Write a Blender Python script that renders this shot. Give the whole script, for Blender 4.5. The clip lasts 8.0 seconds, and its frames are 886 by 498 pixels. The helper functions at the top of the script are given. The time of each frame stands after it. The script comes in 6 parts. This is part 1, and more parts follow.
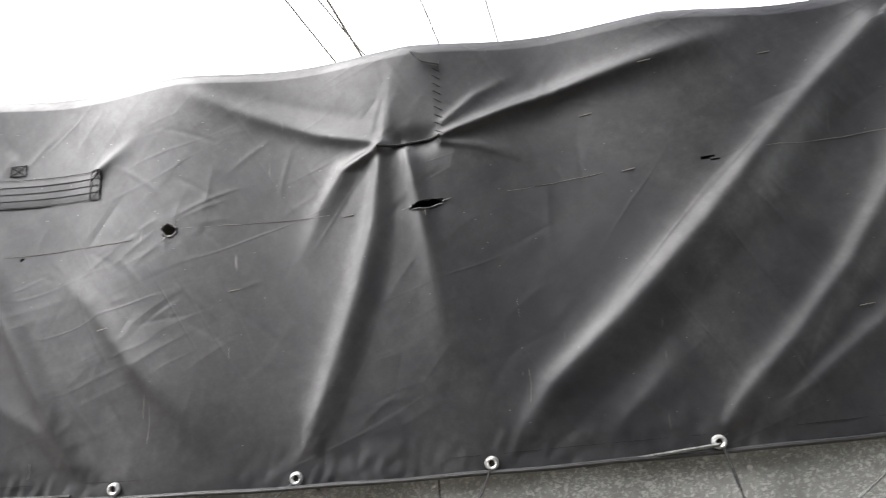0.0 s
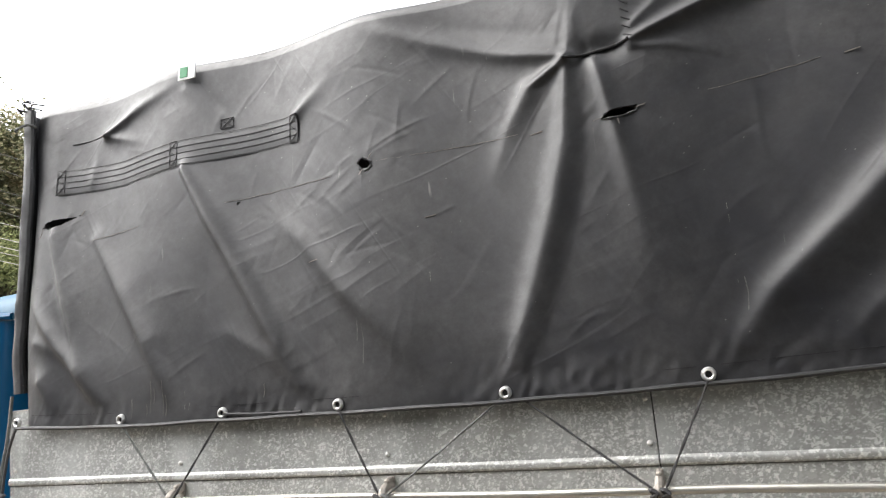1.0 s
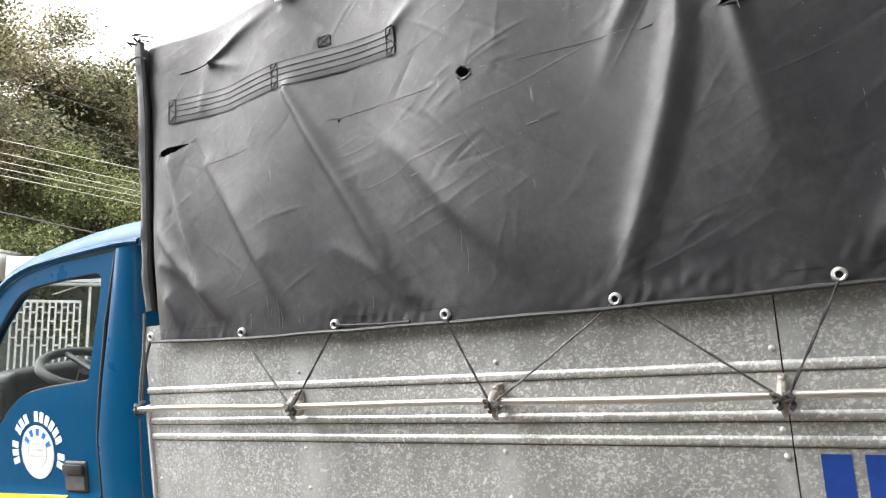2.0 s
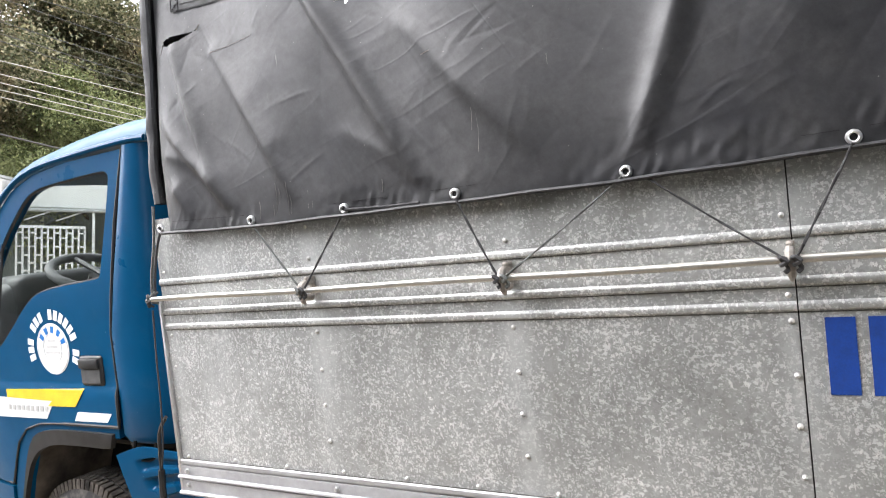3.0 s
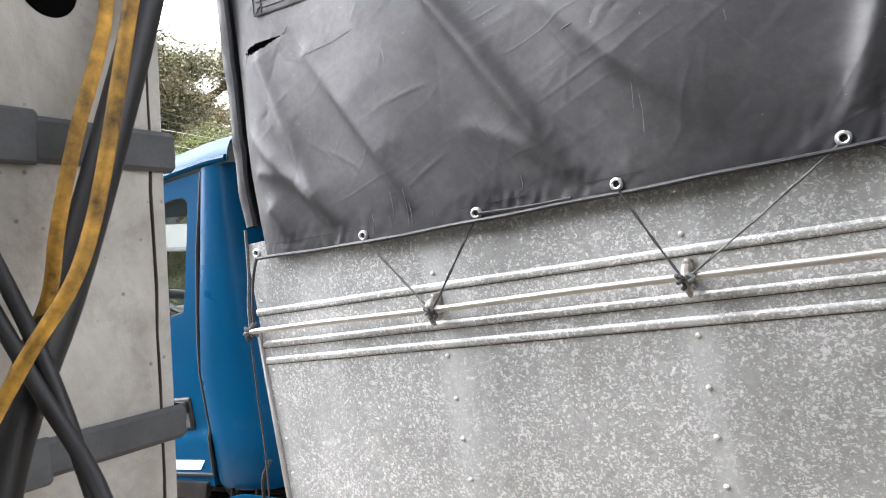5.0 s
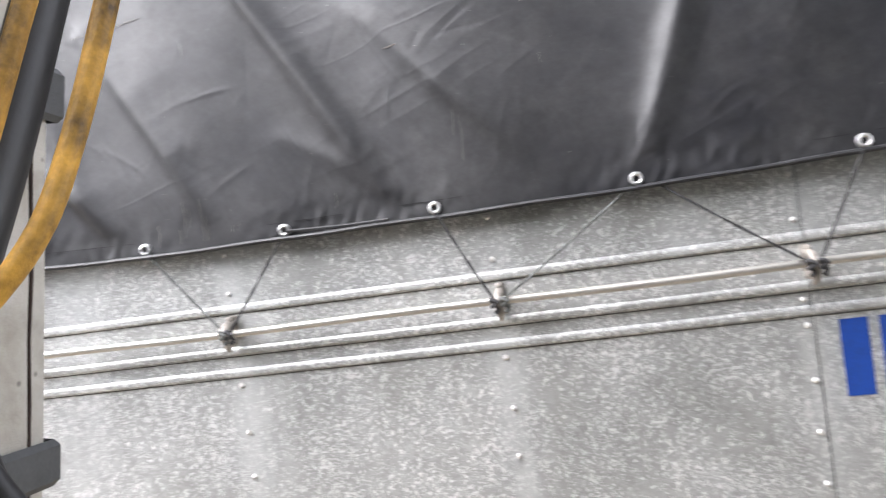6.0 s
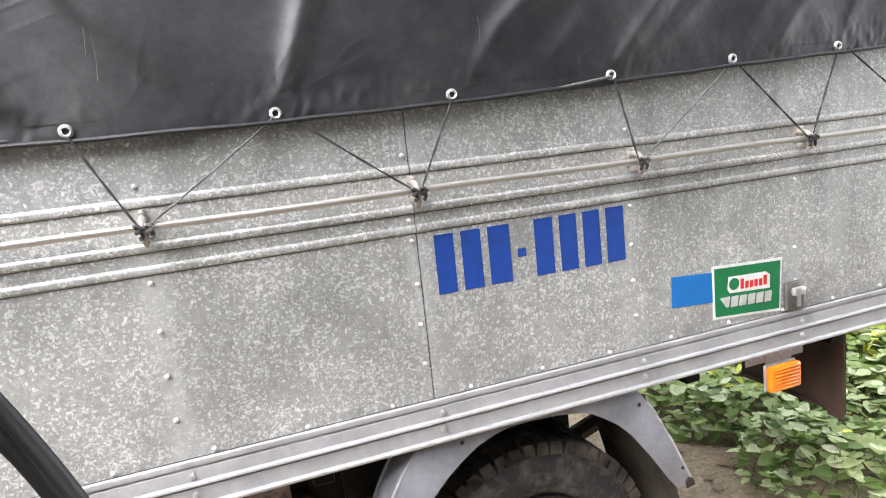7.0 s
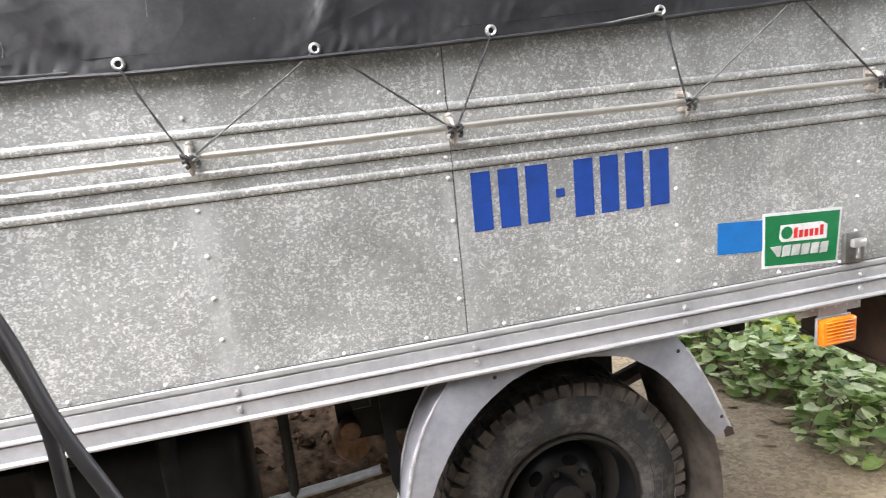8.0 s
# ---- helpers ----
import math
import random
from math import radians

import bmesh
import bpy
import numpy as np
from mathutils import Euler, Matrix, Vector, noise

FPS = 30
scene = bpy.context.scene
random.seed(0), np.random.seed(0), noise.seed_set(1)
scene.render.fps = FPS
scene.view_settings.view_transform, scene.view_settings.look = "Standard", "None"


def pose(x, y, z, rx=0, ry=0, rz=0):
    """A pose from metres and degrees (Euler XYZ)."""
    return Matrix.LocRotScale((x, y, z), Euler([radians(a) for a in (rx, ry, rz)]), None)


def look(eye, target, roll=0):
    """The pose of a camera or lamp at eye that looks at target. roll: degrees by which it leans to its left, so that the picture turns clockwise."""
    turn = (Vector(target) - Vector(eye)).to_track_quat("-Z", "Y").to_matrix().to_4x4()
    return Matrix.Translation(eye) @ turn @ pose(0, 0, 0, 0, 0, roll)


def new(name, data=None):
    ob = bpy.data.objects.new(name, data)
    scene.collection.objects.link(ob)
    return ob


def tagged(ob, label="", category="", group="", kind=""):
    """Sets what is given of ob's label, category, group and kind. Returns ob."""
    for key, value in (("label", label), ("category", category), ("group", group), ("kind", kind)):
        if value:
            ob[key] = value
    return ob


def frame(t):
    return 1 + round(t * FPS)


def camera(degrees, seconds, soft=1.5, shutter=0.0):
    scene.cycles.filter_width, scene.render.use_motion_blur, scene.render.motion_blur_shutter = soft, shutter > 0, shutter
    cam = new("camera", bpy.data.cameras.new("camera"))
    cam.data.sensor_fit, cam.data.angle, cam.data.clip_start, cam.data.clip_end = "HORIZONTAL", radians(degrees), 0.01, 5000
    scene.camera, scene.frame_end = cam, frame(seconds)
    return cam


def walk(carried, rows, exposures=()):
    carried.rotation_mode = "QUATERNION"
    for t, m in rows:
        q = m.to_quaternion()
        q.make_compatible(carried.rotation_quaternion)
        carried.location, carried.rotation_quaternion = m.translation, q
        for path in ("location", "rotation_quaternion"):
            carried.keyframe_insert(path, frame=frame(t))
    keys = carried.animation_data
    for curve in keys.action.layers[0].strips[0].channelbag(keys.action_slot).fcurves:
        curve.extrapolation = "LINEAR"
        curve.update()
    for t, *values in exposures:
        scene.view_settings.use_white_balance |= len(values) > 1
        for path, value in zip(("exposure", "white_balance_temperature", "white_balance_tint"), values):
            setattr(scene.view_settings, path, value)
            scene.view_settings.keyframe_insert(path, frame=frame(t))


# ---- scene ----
cam = camera(65.8, 8.0, soft=1.0, shutter=0.2)
PATH = [
    (0, (0.211, -1.362, 1.841), (-0.031, 0.585, 2.232), -4.3),
    (0.5, (0.167, -1.378, 1.835), (-0.369, 0.522, 2.157), -5.3),
    (1, (0.122, -1.361, 1.787), (-0.57, 0.494, 2.07), -5.7),
    (1.5, (0.093, -1.361, 1.763), (-0.757, 0.44, 1.946), -6.2),
    (2, (0.088, -1.354, 1.746), (-0.874, 0.396, 1.858), -6.5),
    (2.2, (0.079, -1.36, 1.725), (-0.923, 0.369, 1.797), -7.4),
    (3.3, (0.055, -1.372, 1.604), (-0.921, 0.369, 1.483), -5.3),
    (3.5, (0.035, -1.373, 1.598), (-0.948, 0.362, 1.447), -4.7),
    (4, (-0.018, -1.346, 1.582), (-1.092, 0.333, 1.412), -6.0),
    (4.5, (-0.103, -1.323, 1.616), (-1.216, 0.338, 1.548), -6.3),
    (4.7, (-0.175, -1.328, 1.625), (-1.277, 0.341, 1.604), -8.9),
    (5.8, (-0.390, -1.296, 1.624), (-1.085, 0.579, 1.607), -7.8),
    (6, (-0.408, -1.321, 1.629), (-0.772, 0.646, 1.595), -8.0),
    (6.2, (-0.435, -1.358, 1.632), (-0.456, 0.639, 1.532), -8.2),
    (6.5, (-0.479, -1.406, 1.639), (-0.067, 0.540, 1.435), -7.1),
    (7, (-0.470, -1.452, 1.620), (0.206, 0.399, 1.278), -6.0),
    (7.5, (-0.421, -1.486, 1.599), (0.211, 0.362, 1.165), -5.2),
    (8, (-0.397, -1.510, 1.583), (0.050, 0.385, 1.126), -5.7),
]
# the truck stands on a slope: this turns its own axes into the level world
SLOPE = Vector((0.123, 0.069, 0.990)).rotation_difference(Vector((0, 0, 1))).to_matrix().to_4x4()
EXPOSURES = [(0.0, 3.37, 6550, 11), (0.5, 3.10, 6580, 11), (1.0, 3.01, 6620, 10), (1.5, 3.13, 6620, 10), (2.2, 3.27, 6550, 11), (3.5, 3.22, 6330, 13), (4.7, 3.28, 6280, 13), (6.0, 3.54, 6300, 14), (6.5, 3.58, 6400, 13), (8.0, 3.58, 6420, 13)]
walk(cam, [(t, SLOPE @ look(eye, target, roll)) for t, eye, target, roll in PATH], EXPOSURES)

# ---- light ----
world = bpy.data.worlds.new("overcast_sky")
scene.world = world
world.use_nodes = True
wn, wl = world.node_tree.nodes, world.node_tree.links
wn.clear()
sky = wn.new("ShaderNodeTexSky")
sky.sky_type, sky.sun_disc = "NISHITA", False
sky.sun_elevation, sky.sun_rotation = radians(46), radians(-114)
sky.air_density, sky.dust_density = 1.0, 1.2
grey = wn.new("ShaderNodeRGBToBW")
veil = wn.new("ShaderNodeMixRGB")
veil.inputs[0].default_value = 0.90
bg = wn.new("ShaderNodeBackground")
bg.inputs[1].default_value = 0.15
wout = wn.new("ShaderNodeOutputWorld")
wl.new(sky.outputs[0], grey.inputs[0])
wl.new(sky.outputs[0], veil.inputs[1])
wl.new(grey.outputs[0], veil.inputs[2])
wl.new(veil.outputs[0], bg.inputs[0])
wl.new(bg.outputs[0], wout.inputs[0])
sun = new("sun", bpy.data.lights.new("sun", "SUN"))
sun.data.energy, sun.data.angle, sun.data.color = 0.6, radians(60), (1.0, 0.975, 0.94)
sun.matrix_world = look((-6.4, -2.9, 7.3), (0, 0, 0))


# ---- materials ----
class Nodes:
    """A node material with a principled surface and short ways to feed it."""

    def __init__(self, name, rough=0.5, metal=0.0, spec=0.5):
        self.m = bpy.data.materials.new(name)
        self.m.use_nodes = True
        self.t = self.m.node_tree
        self.p = self.t.nodes["Principled BSDF"]
        self.p.inputs["Roughness"].default_value = rough
        self.p.inputs["Metallic"].default_value = metal
        self.p.inputs["Specular IOR Level"].default_value = spec
        self.co = self.t.nodes.new("ShaderNodeTexCoord").outputs["Object"]

    def set(self, node, i, v):
        if isinstance(v, bpy.types.NodeSocket):
            self.t.links.new(v, node.inputs[i])
        else:
            node.inputs[i].default_value = v

    def scaled(self, s, turn=0.0):
        n = self.t.nodes.new("ShaderNodeMapping")
        n.vector_type = "TEXTURE"
        s = tuple(1.0 / q for q in s)
        n.inputs["Rotation"].default_value = (0.0, radians(turn), 0.0)
        n.inputs["Scale"].default_value = s
        self.t.links.new(self.co, n.inputs["Vector"])
        return n.outputs[0]

    def noise(self, scale, detail=4.0, rough=0.6, distort=0.0, stretch=None, turn=0.0):
        n = self.t.nodes.new("ShaderNodeTexNoise")
        self.t.links.new(self.scaled(stretch, turn) if stretch else self.co, n.inputs["Vector"])
        n.inputs["Scale"].default_value, n.inputs["Detail"].default_value = scale, detail
        n.inputs["Roughness"].default_value, n.inputs["Distortion"].default_value = rough, distort
        return n.outputs["Fac"]

    def voronoi(self, scale, out="Color", stretch=None, warp=0.0):
        n = self.t.nodes.new("ShaderNodeTexVoronoi")
        n.inputs["Scale"].default_value = scale
        v = self.scaled(stretch) if stretch else self.co
        if warp:
            k = self.t.nodes.new("ShaderNodeTexNoise")
            k.inputs["Scale"].default_value = scale * 1.3
            k.inputs["Detail"].default_value = 2.0
            self.t.links.new(v, k.inputs["Vector"])
            a = self.t.nodes.new("ShaderNodeMixRGB")
            a.blend_type = "LINEAR_LIGHT"
            a.inputs[0].default_value = warp
            self.t.links.new(v, a.inputs[1])
            self.t.links.new(k.outputs["Color"], a.inputs[2])
            v = a.outputs[0]
        self.t.links.new(v, n.inputs["Vector"])
        return n.outputs[out]

    def edges(self, scale, warp=0.1):
        """Distance to the borders of warped cells, for creases."""
        d = self.voronoi(scale, "Distance", None, warp)
        d.node.feature = "DISTANCE_TO_EDGE"
        return d

    def ramp(self, fac, *stops):
        n = self.t.nodes.new("ShaderNodeValToRGB")
        self.t.links.new(fac, n.inputs[0])
        e = n.color_ramp.elements
        for i, (at, c) in enumerate(stops):
            el = e[i] if i < 2 else e.new(at)
            el.position = at
            el.color = (*c, 1) if isinstance(c, tuple) else (c, c, c, 1)
        return n.outputs[0]

    def mix(self, fac, a, b, kind="MIX"):
        n = self.t.nodes.new("ShaderNodeMixRGB")
        n.blend_type = kind
        for i, v in enumerate((fac, a, b)):
            self.set(n, i, (*v, 1) if isinstance(v, tuple) else v)
        return n.outputs[0]

    def math(self, op, a, b=0.0):
        n = self.t.nodes.new("ShaderNodeMath")
        n.operation = op
        self.set(n, 0, a)
        self.set(n, 1, b)
        return n.outputs[0]

    def channel(self, colour, i):
        n = self.t.nodes.new("ShaderNodeSeparateColor")
        self.t.links.new(colour, n.inputs[0])
        return n.outputs[i]

    def random(self):
        return self.t.nodes.new("ShaderNodeObjectInfo").outputs["Random"]

    def island(self):
        return self.t.nodes.new("ShaderNodeNewGeometry").outputs["Random Per Island"]

    def colour(self, v):
        self.set(self.p, "Base Color", (*v, 1) if isinstance(v, tuple) else v)
        return self

    def rough(self, v):
        self.set(self.p, "Roughness", v)
        return self

    def bump(self, height, strength=0.3, distance=0.002):
        n = self.t.nodes.new("ShaderNodeBump")
        n.inputs["Strength"].default_value, n.inputs["Distance"].default_value = strength, distance
        self.t.links.new(height, n.inputs["Height"])
        last = self.p.inputs["Normal"]
        if last.is_linked:
            self.t.links.new(last.links[0].from_socket, n.inputs["Normal"])
        self.t.links.new(n.outputs[0], last)
        return self


def plain(name, colour, rough=0.5, metal=0.0, wear=0.25, scale=14.0, bump=0.1, spec=0.5):
    """A colour with wear at two scales."""
    n = Nodes(name, rough, metal, spec)
    dark = tuple(c * (1 - wear) for c in colour)
    light = tuple(min(1, c * (1 + 0.5 * wear)) for c in colour)
    a = n.ramp(n.noise(scale), (0.3, dark), (0.7, light))
    b = n.ramp(n.noise(scale * 9, 3), (0.35, 0.88), (0.65, 1.0))
    n.colour(n.mix(1.0, a, b, "MULTIPLY"))
    gloss = n.math("MULTIPLY_ADD", n.noise(scale * 2), 0.25)
    gloss.node.inputs[2].default_value = max(0.05, rough - 0.12)
    n.rough(gloss)
    n.bump(n.noise(scale * 12, 3), bump, 0.001)
    return n.m


def make_tarp():
    n = Nodes("dark_grey_pvc_tarpaulin", 0.5, 0.0, 0.5)
    dust = n.ramp(n.noise(2.4, 8, 0.72, 0.5), (0.38, 0.0), (0.68, 1.0))
    base = n.mix(dust, (0.0075, 0.0076, 0.0105), (0.029, 0.0285, 0.0295))
    fine = n.ramp(n.noise(34, 8, 0.8), (0.32, 0.52), (0.68, 1.45))
    base = n.mix(1.0, base, fine, "MULTIPLY")
    streak = n.ramp(n.noise(9, 3, 0.5, 0.2, (7.0, 7.0, 0.5)), (0.70, 0.0), (0.76, 1.0))
    gate = n.ramp(n.noise(3.1, 2), (0.52, 0.0), (0.62, 0.55))
    base = n.mix(n.math("MULTIPLY", streak, gate), base, (0.16, 0.15, 0.14))
    speck = n.ramp(n.voronoi(34, "Distance"), (0.030, 1.0), (0.045, 0.0))
    base = n.mix(n.math("MULTIPLY", speck, 0.5), base, (0.25, 0.24, 0.22))
    n.colour(base)
    n.rough(n.ramp(n.noise(7, 8, 0.75), (0.3, 0.42), (0.7, 0.64)))
    for turn, scale, seed in ((38, 9.0, 2.6), (-32, 11.0, 3.3), (70, 13.0, 2.1)):
        line = n.ramp(n.noise(scale, 1.5, 0.5, 0.25, (1.0, 1.0, 0.10), turn), (0.46, 0.0), (0.50, 1.0), (0.54, 0.0))
        gate = n.ramp(n.noise(seed, 3), (0.46, 0.0), (0.62, 1.0))
        n.bump(n.math("MULTIPLY", line, gate), 0.15, 0.0025)
    n.bump(n.noise(6, 3, 0.5, 0.3, (1.0, 1.0, 0.22), 20), 0.08, 0.012)
    n.bump(n.noise(12, 4, 0.55, 0.3, (1.0, 1.0, 0.25), 35), 0.14, 0.006)
    n.bump(n.noise(30, 3, 0.5, 0.5, (1.0, 1.0, 0.25), -30), 0.14, 0.004)
    n.bump(n.noise(900, 2), 0.06, 0.0005)
    return n.m


def make_zinc():
    """Hot-dipped sheet: grey ground with jagged pale crystal flakes, dull stains and runs."""
    n = Nodes("spangled_galvanised_sheet", 0.5, 0.35, 0.4)
    where = n.noise(7, 4, 0.65)
    cells = n.voronoi(120, "Color", None, 0.012)
    tone = n.ramp(n.channel(cells, 1), (0.05, (0.285, 0.287, 0.277)), (0.95, (0.365, 0.368, 0.358)))
    base = tone
    for scale, stretch, warp, top, pale in ((150, (1.0, 1.0, 1.5), 0.006, 1.15, (0.61, 0.62, 0.61)), (175, (1.6, 1.0, 1.0), 0.005, 1.155, (0.60, 0.59, 0.58)), (300, (1.0, 1.0, 1.3), 0.004, 1.12, (0.56, 0.565, 0.555))):
        cut = n.math("MULTIPLY_ADD", where, -0.46)
        cut.node.inputs[2].default_value = top
        over = n.math("SUBTRACT", n.channel(n.voronoi(scale, "Color", stretch, warp), 0), cut)
        flake = n.ramp(over, (0.0, 0.0), (0.005, 0.85), (0.16, 1.0))
        base = n.mix(flake, base, pale)
    glint = n.ramp(n.channel(n.voronoi(230, "Color", (1.0, 1.0, 0.7), 0.005), 1), (0.978, 0.0), (0.986, 0.8))
    base = n.mix(glint, base, (0.70, 0.70, 0.68))
    cloud = n.ramp(n.noise(2.3, 6, 0.62, 0.3), (0.32, 0.70), (0.68, 1.18))
    base = n.mix(1.0, base, cloud, "MULTIPLY")
    runs = n.ramp(n.noise(5.0, 4, 0.55, 0.1, (1.0, 1.0, 0.16)), (0.52, 0.0), (0.70, 0.45))
    base = n.mix(runs, base, (0.50, 0.51, 0.50))
    # pale bands where the inner posts press on the sheet
    split = n.t.nodes.new("ShaderNodeSeparateXYZ")
    n.t.links.new(n.co, split.inputs[0])
    off = n.math("FRACT", n.math("ADD", n.math("MULTIPLY", n.math("ADD", split.outputs[0], 1.115), 1.0 / 0.5575), 0.5))
    band = n.ramp(n.math("ABSOLUTE", n.math("SUBTRACT", off, 0.5)), (0.02, 0.55), (0.085, 0.0))
    base = n.mix(n.math("MULTIPLY", band, n.ramp(n.noise(9.0, 4, 0.6, 0.1, (1.0, 1.0, 0.3)), (0.36, 0.15), (0.62, 1.0))), base, (0.47, 0.48, 0.47))
    streak = n.ramp(n.noise(26.0, 4, 0.6, 0.1, (1.0, 1.0, 0.10)), (0.58, 0.0), (0.74, 0.30))
    base = n.mix(streak, base, (0.18, 0.175, 0.155))
    grime = n.ramp(n.noise(4.5, 6, 0.7, 0.5), (0.56, 0.0), (0.78, 0.5))
    base = n.mix(grime, base, (0.165, 0.16, 0.135))
    n.colour(base)
    n.rough(n.ramp(where, (0.3, 0.58), (0.7, 0.42)))
    n.bump(n.channel(cells, 0), 0.06, 0.001)
    n.bump(n.noise(3, 3), 0.12, 0.01)
    return n.m


def make_dirt():
    n = Nodes("dry_sandy_dirt", 0.95, 0.0, 0.2)
    base = n.ramp(n.noise(0.9, 6, 0.65, 0.3), (0.30, (0.21, 0.16, 0.105)), (0.55, (0.36, 0.29, 0.20)), (0.75, (0.44, 0.375, 0.28)))
    moss = n.ramp(n.noise(2.3, 4), (0.58, 0.0), (0.72, 0.45))
    base = n.mix(moss, base, (0.20, 0.19, 0.08))
    # away from the truck, unseen ground is coloured dark to cut bounced light
    split = n.t.nodes.new("ShaderNodeSeparateXYZ")
    n.t.links.new(n.co, split.inputs[0])
    unseen_dark = n.math("MULTIPLY_ADD", n.noise(1.1, 4), 0.9)
    n.t.links.new(split.outputs[1], unseen_dark.node.inputs[2])
    unseen_dark = n.ramp(n.math("ADD", unseen_dark, 1.0), (0.0, 1.0), (0.5, 0.0))
    base = n.mix(unseen_dark, base, (0.050, 0.049, 0.047))
    peb = n.ramp(n.channel(n.voronoi(60, "Color"), 0), (0.0, 0.72), (1.0, 1.15))
    n.colour(n.mix(1.0, base, peb, "MULTIPLY"))
    n.bump(n.noise(14, 6, 0.7), 0.6, 0.03)
    n.bump(n.noise(120, 4, 0.7), 0.5, 0.006)
    return n.m


def make_concrete():
    n = Nodes("weathered_concrete", 0.9, 0.0, 0.25)
    base = n.ramp(n.noise(9, 6, 0.68, 0.4), (0.28, (0.30, 0.28, 0.25)), (0.55, (0.46, 0.44, 0.40)), (0.8, (0.58, 0.56, 0.52)))
    stain = n.ramp(n.noise(5, 6, 0.7, 0.4, (1, 1, 0.45)), (0.44, 0.0), (0.68, 0.75))
    base = n.mix(stain, base, (0.21, 0.175, 0.135))
    blot = n.ramp(n.noise(34, 5, 0.7, 0.3), (0.50, 0.0), (0.72, 0.55))
    base = n.mix(blot, base, (0.24, 0.21, 0.17))
    pits = n.ramp(n.voronoi(70, "Distance"), (0.05, 0.5), (0.12, 1.0))
    n.colour(n.mix(1.0, base, pits, "MULTIPLY"))
    n.bump(n.noise(60, 5, 0.7), 0.4, 0.004)
    n.bump(n.voronoi(70, "Distance"), 0.15, 0.003)
    return n.m


def make_rubber():
    n = Nodes("dusty_black_rubber", 0.85, 0.0, 0.15)
    dust = n.ramp(n.noise(16, 6, 0.7), (0.46, 0.0), (0.78, 0.8))
    n.colour(n.mix(dust, (0.034, 0.034, 0.035), (0.165, 0.150, 0.135)))
    n.bump(n.noise(70, 4), 0.3, 0.003)
    return n.m


def make_paint(name, colour, rough=0.32):
    n = Nodes(name, rough, 0.0, 0.10)
    fade = n.ramp(n.noise(2.2, 4, 0.6), (0.3, tuple(c * 0.85 for c in colour)), (0.7, tuple(c * 1.12 for c in colour)))
    dust = n.ramp(n.noise(11, 6, 0.7, 0.3), (0.55, 0.0), (0.9, 0.06))
    base = n.mix(dust, fade, (0.16, 0.18, 0.19))
    chip = n.ramp(n.voronoi(23, "Distance"), (0.018, 1.0), (0.03, 0.0))
    n.colour(n.mix(n.math("MULTIPLY", chip, 0.5), base, (0.35, 0.38, 0.4)))
    n.rough(n.ramp(n.noise(6, 4), (0.3, rough - 0.08), (0.7, rough + 0.14)))
    n.bump(n.noise(5, 2), 0.05, 0.01)
    n.p.inputs["Coat Weight"].default_value = 0.03
    n.p.inputs["Coat Roughness"].default_value = 0.12
    return n.m


def make_leaf(name, dark, mid, light, per_object=False, tuft=None):
    n = Nodes(name, 0.5, 0.0, 0.4)
    r = n.random() if per_object else n.island()
    c = n.ramp(r, (0.0, dark), (0.55, mid), (1.0, light))
    if tuft:
        c = n.mix(n.ramp(n.noise(0.75, 3, 0.6), (0.50, 0.0), (0.64, 0.75)), c, tuft)
    v = n.ramp(n.noise(30, 3), (0.3, 0.8), (0.7, 1.15))
    n.colour(n.mix(1.0, c, v, "MULTIPLY"))
    thin = n.t.nodes.new("ShaderNodeBsdfTranslucent")
    n.t.links.new(n.p.inputs["Base Color"].links[0].from_socket, thin.inputs["Color"])
    both = n.t.nodes.new("ShaderNodeMixShader")
    both.inputs[0].default_value = 0.3
    n.t.links.new(n.p.outputs[0], both.inputs[1])
    n.t.links.new(thin.outputs[0], both.inputs[2])
    n.t.links.new(both.outputs[0], n.t.nodes["Material Output"].inputs[0])
    return n.m


def make_glass():
    n = Nodes("clear_dusty_glass", 0.03, 0.0, 0.5)
    clear = n.t.nodes.new("ShaderNodeBsdfTransparent")
    clear.inputs[0].default_value = (0.90, 0.93, 0.92, 1)
    gloss = n.t.nodes.new("ShaderNodeBsdfGlossy")
    gloss.inputs["Roughness"].default_value = 0.03
    face = n.t.nodes.new("ShaderNodeLayerWeight")
    face.inputs[0].default_value = 0.5
    amount = n.math("MULTIPLY_ADD", n.math("POWER", face.outputs["Facing"], 4.0), 0.7)
    amount.node.inputs[2].default_value = 0.09
    both = n.t.nodes.new("ShaderNodeMixShader")
    n.t.links.new(amount, both.inputs[0])
    n.t.links.new(clear.outputs[0], both.inputs[1])
    n.t.links.new(gloss.outputs[0], both.inputs[2])
    n.t.links.new(both.outputs[0], n.t.nodes["Material Output"].inputs[0])
    return n.m


def make_lens():
    n = Nodes("orange_lamp_lens", 0.18, 0.0, 0.5)
    n.colour(n.ramp(n.noise(30, 3), (0.3, (0.64, 0.15, 0.006)), (0.7, (0.82, 0.22, 0.012))))
    n.p.inputs["Coat Weight"].default_value = 0.4
    return n.m


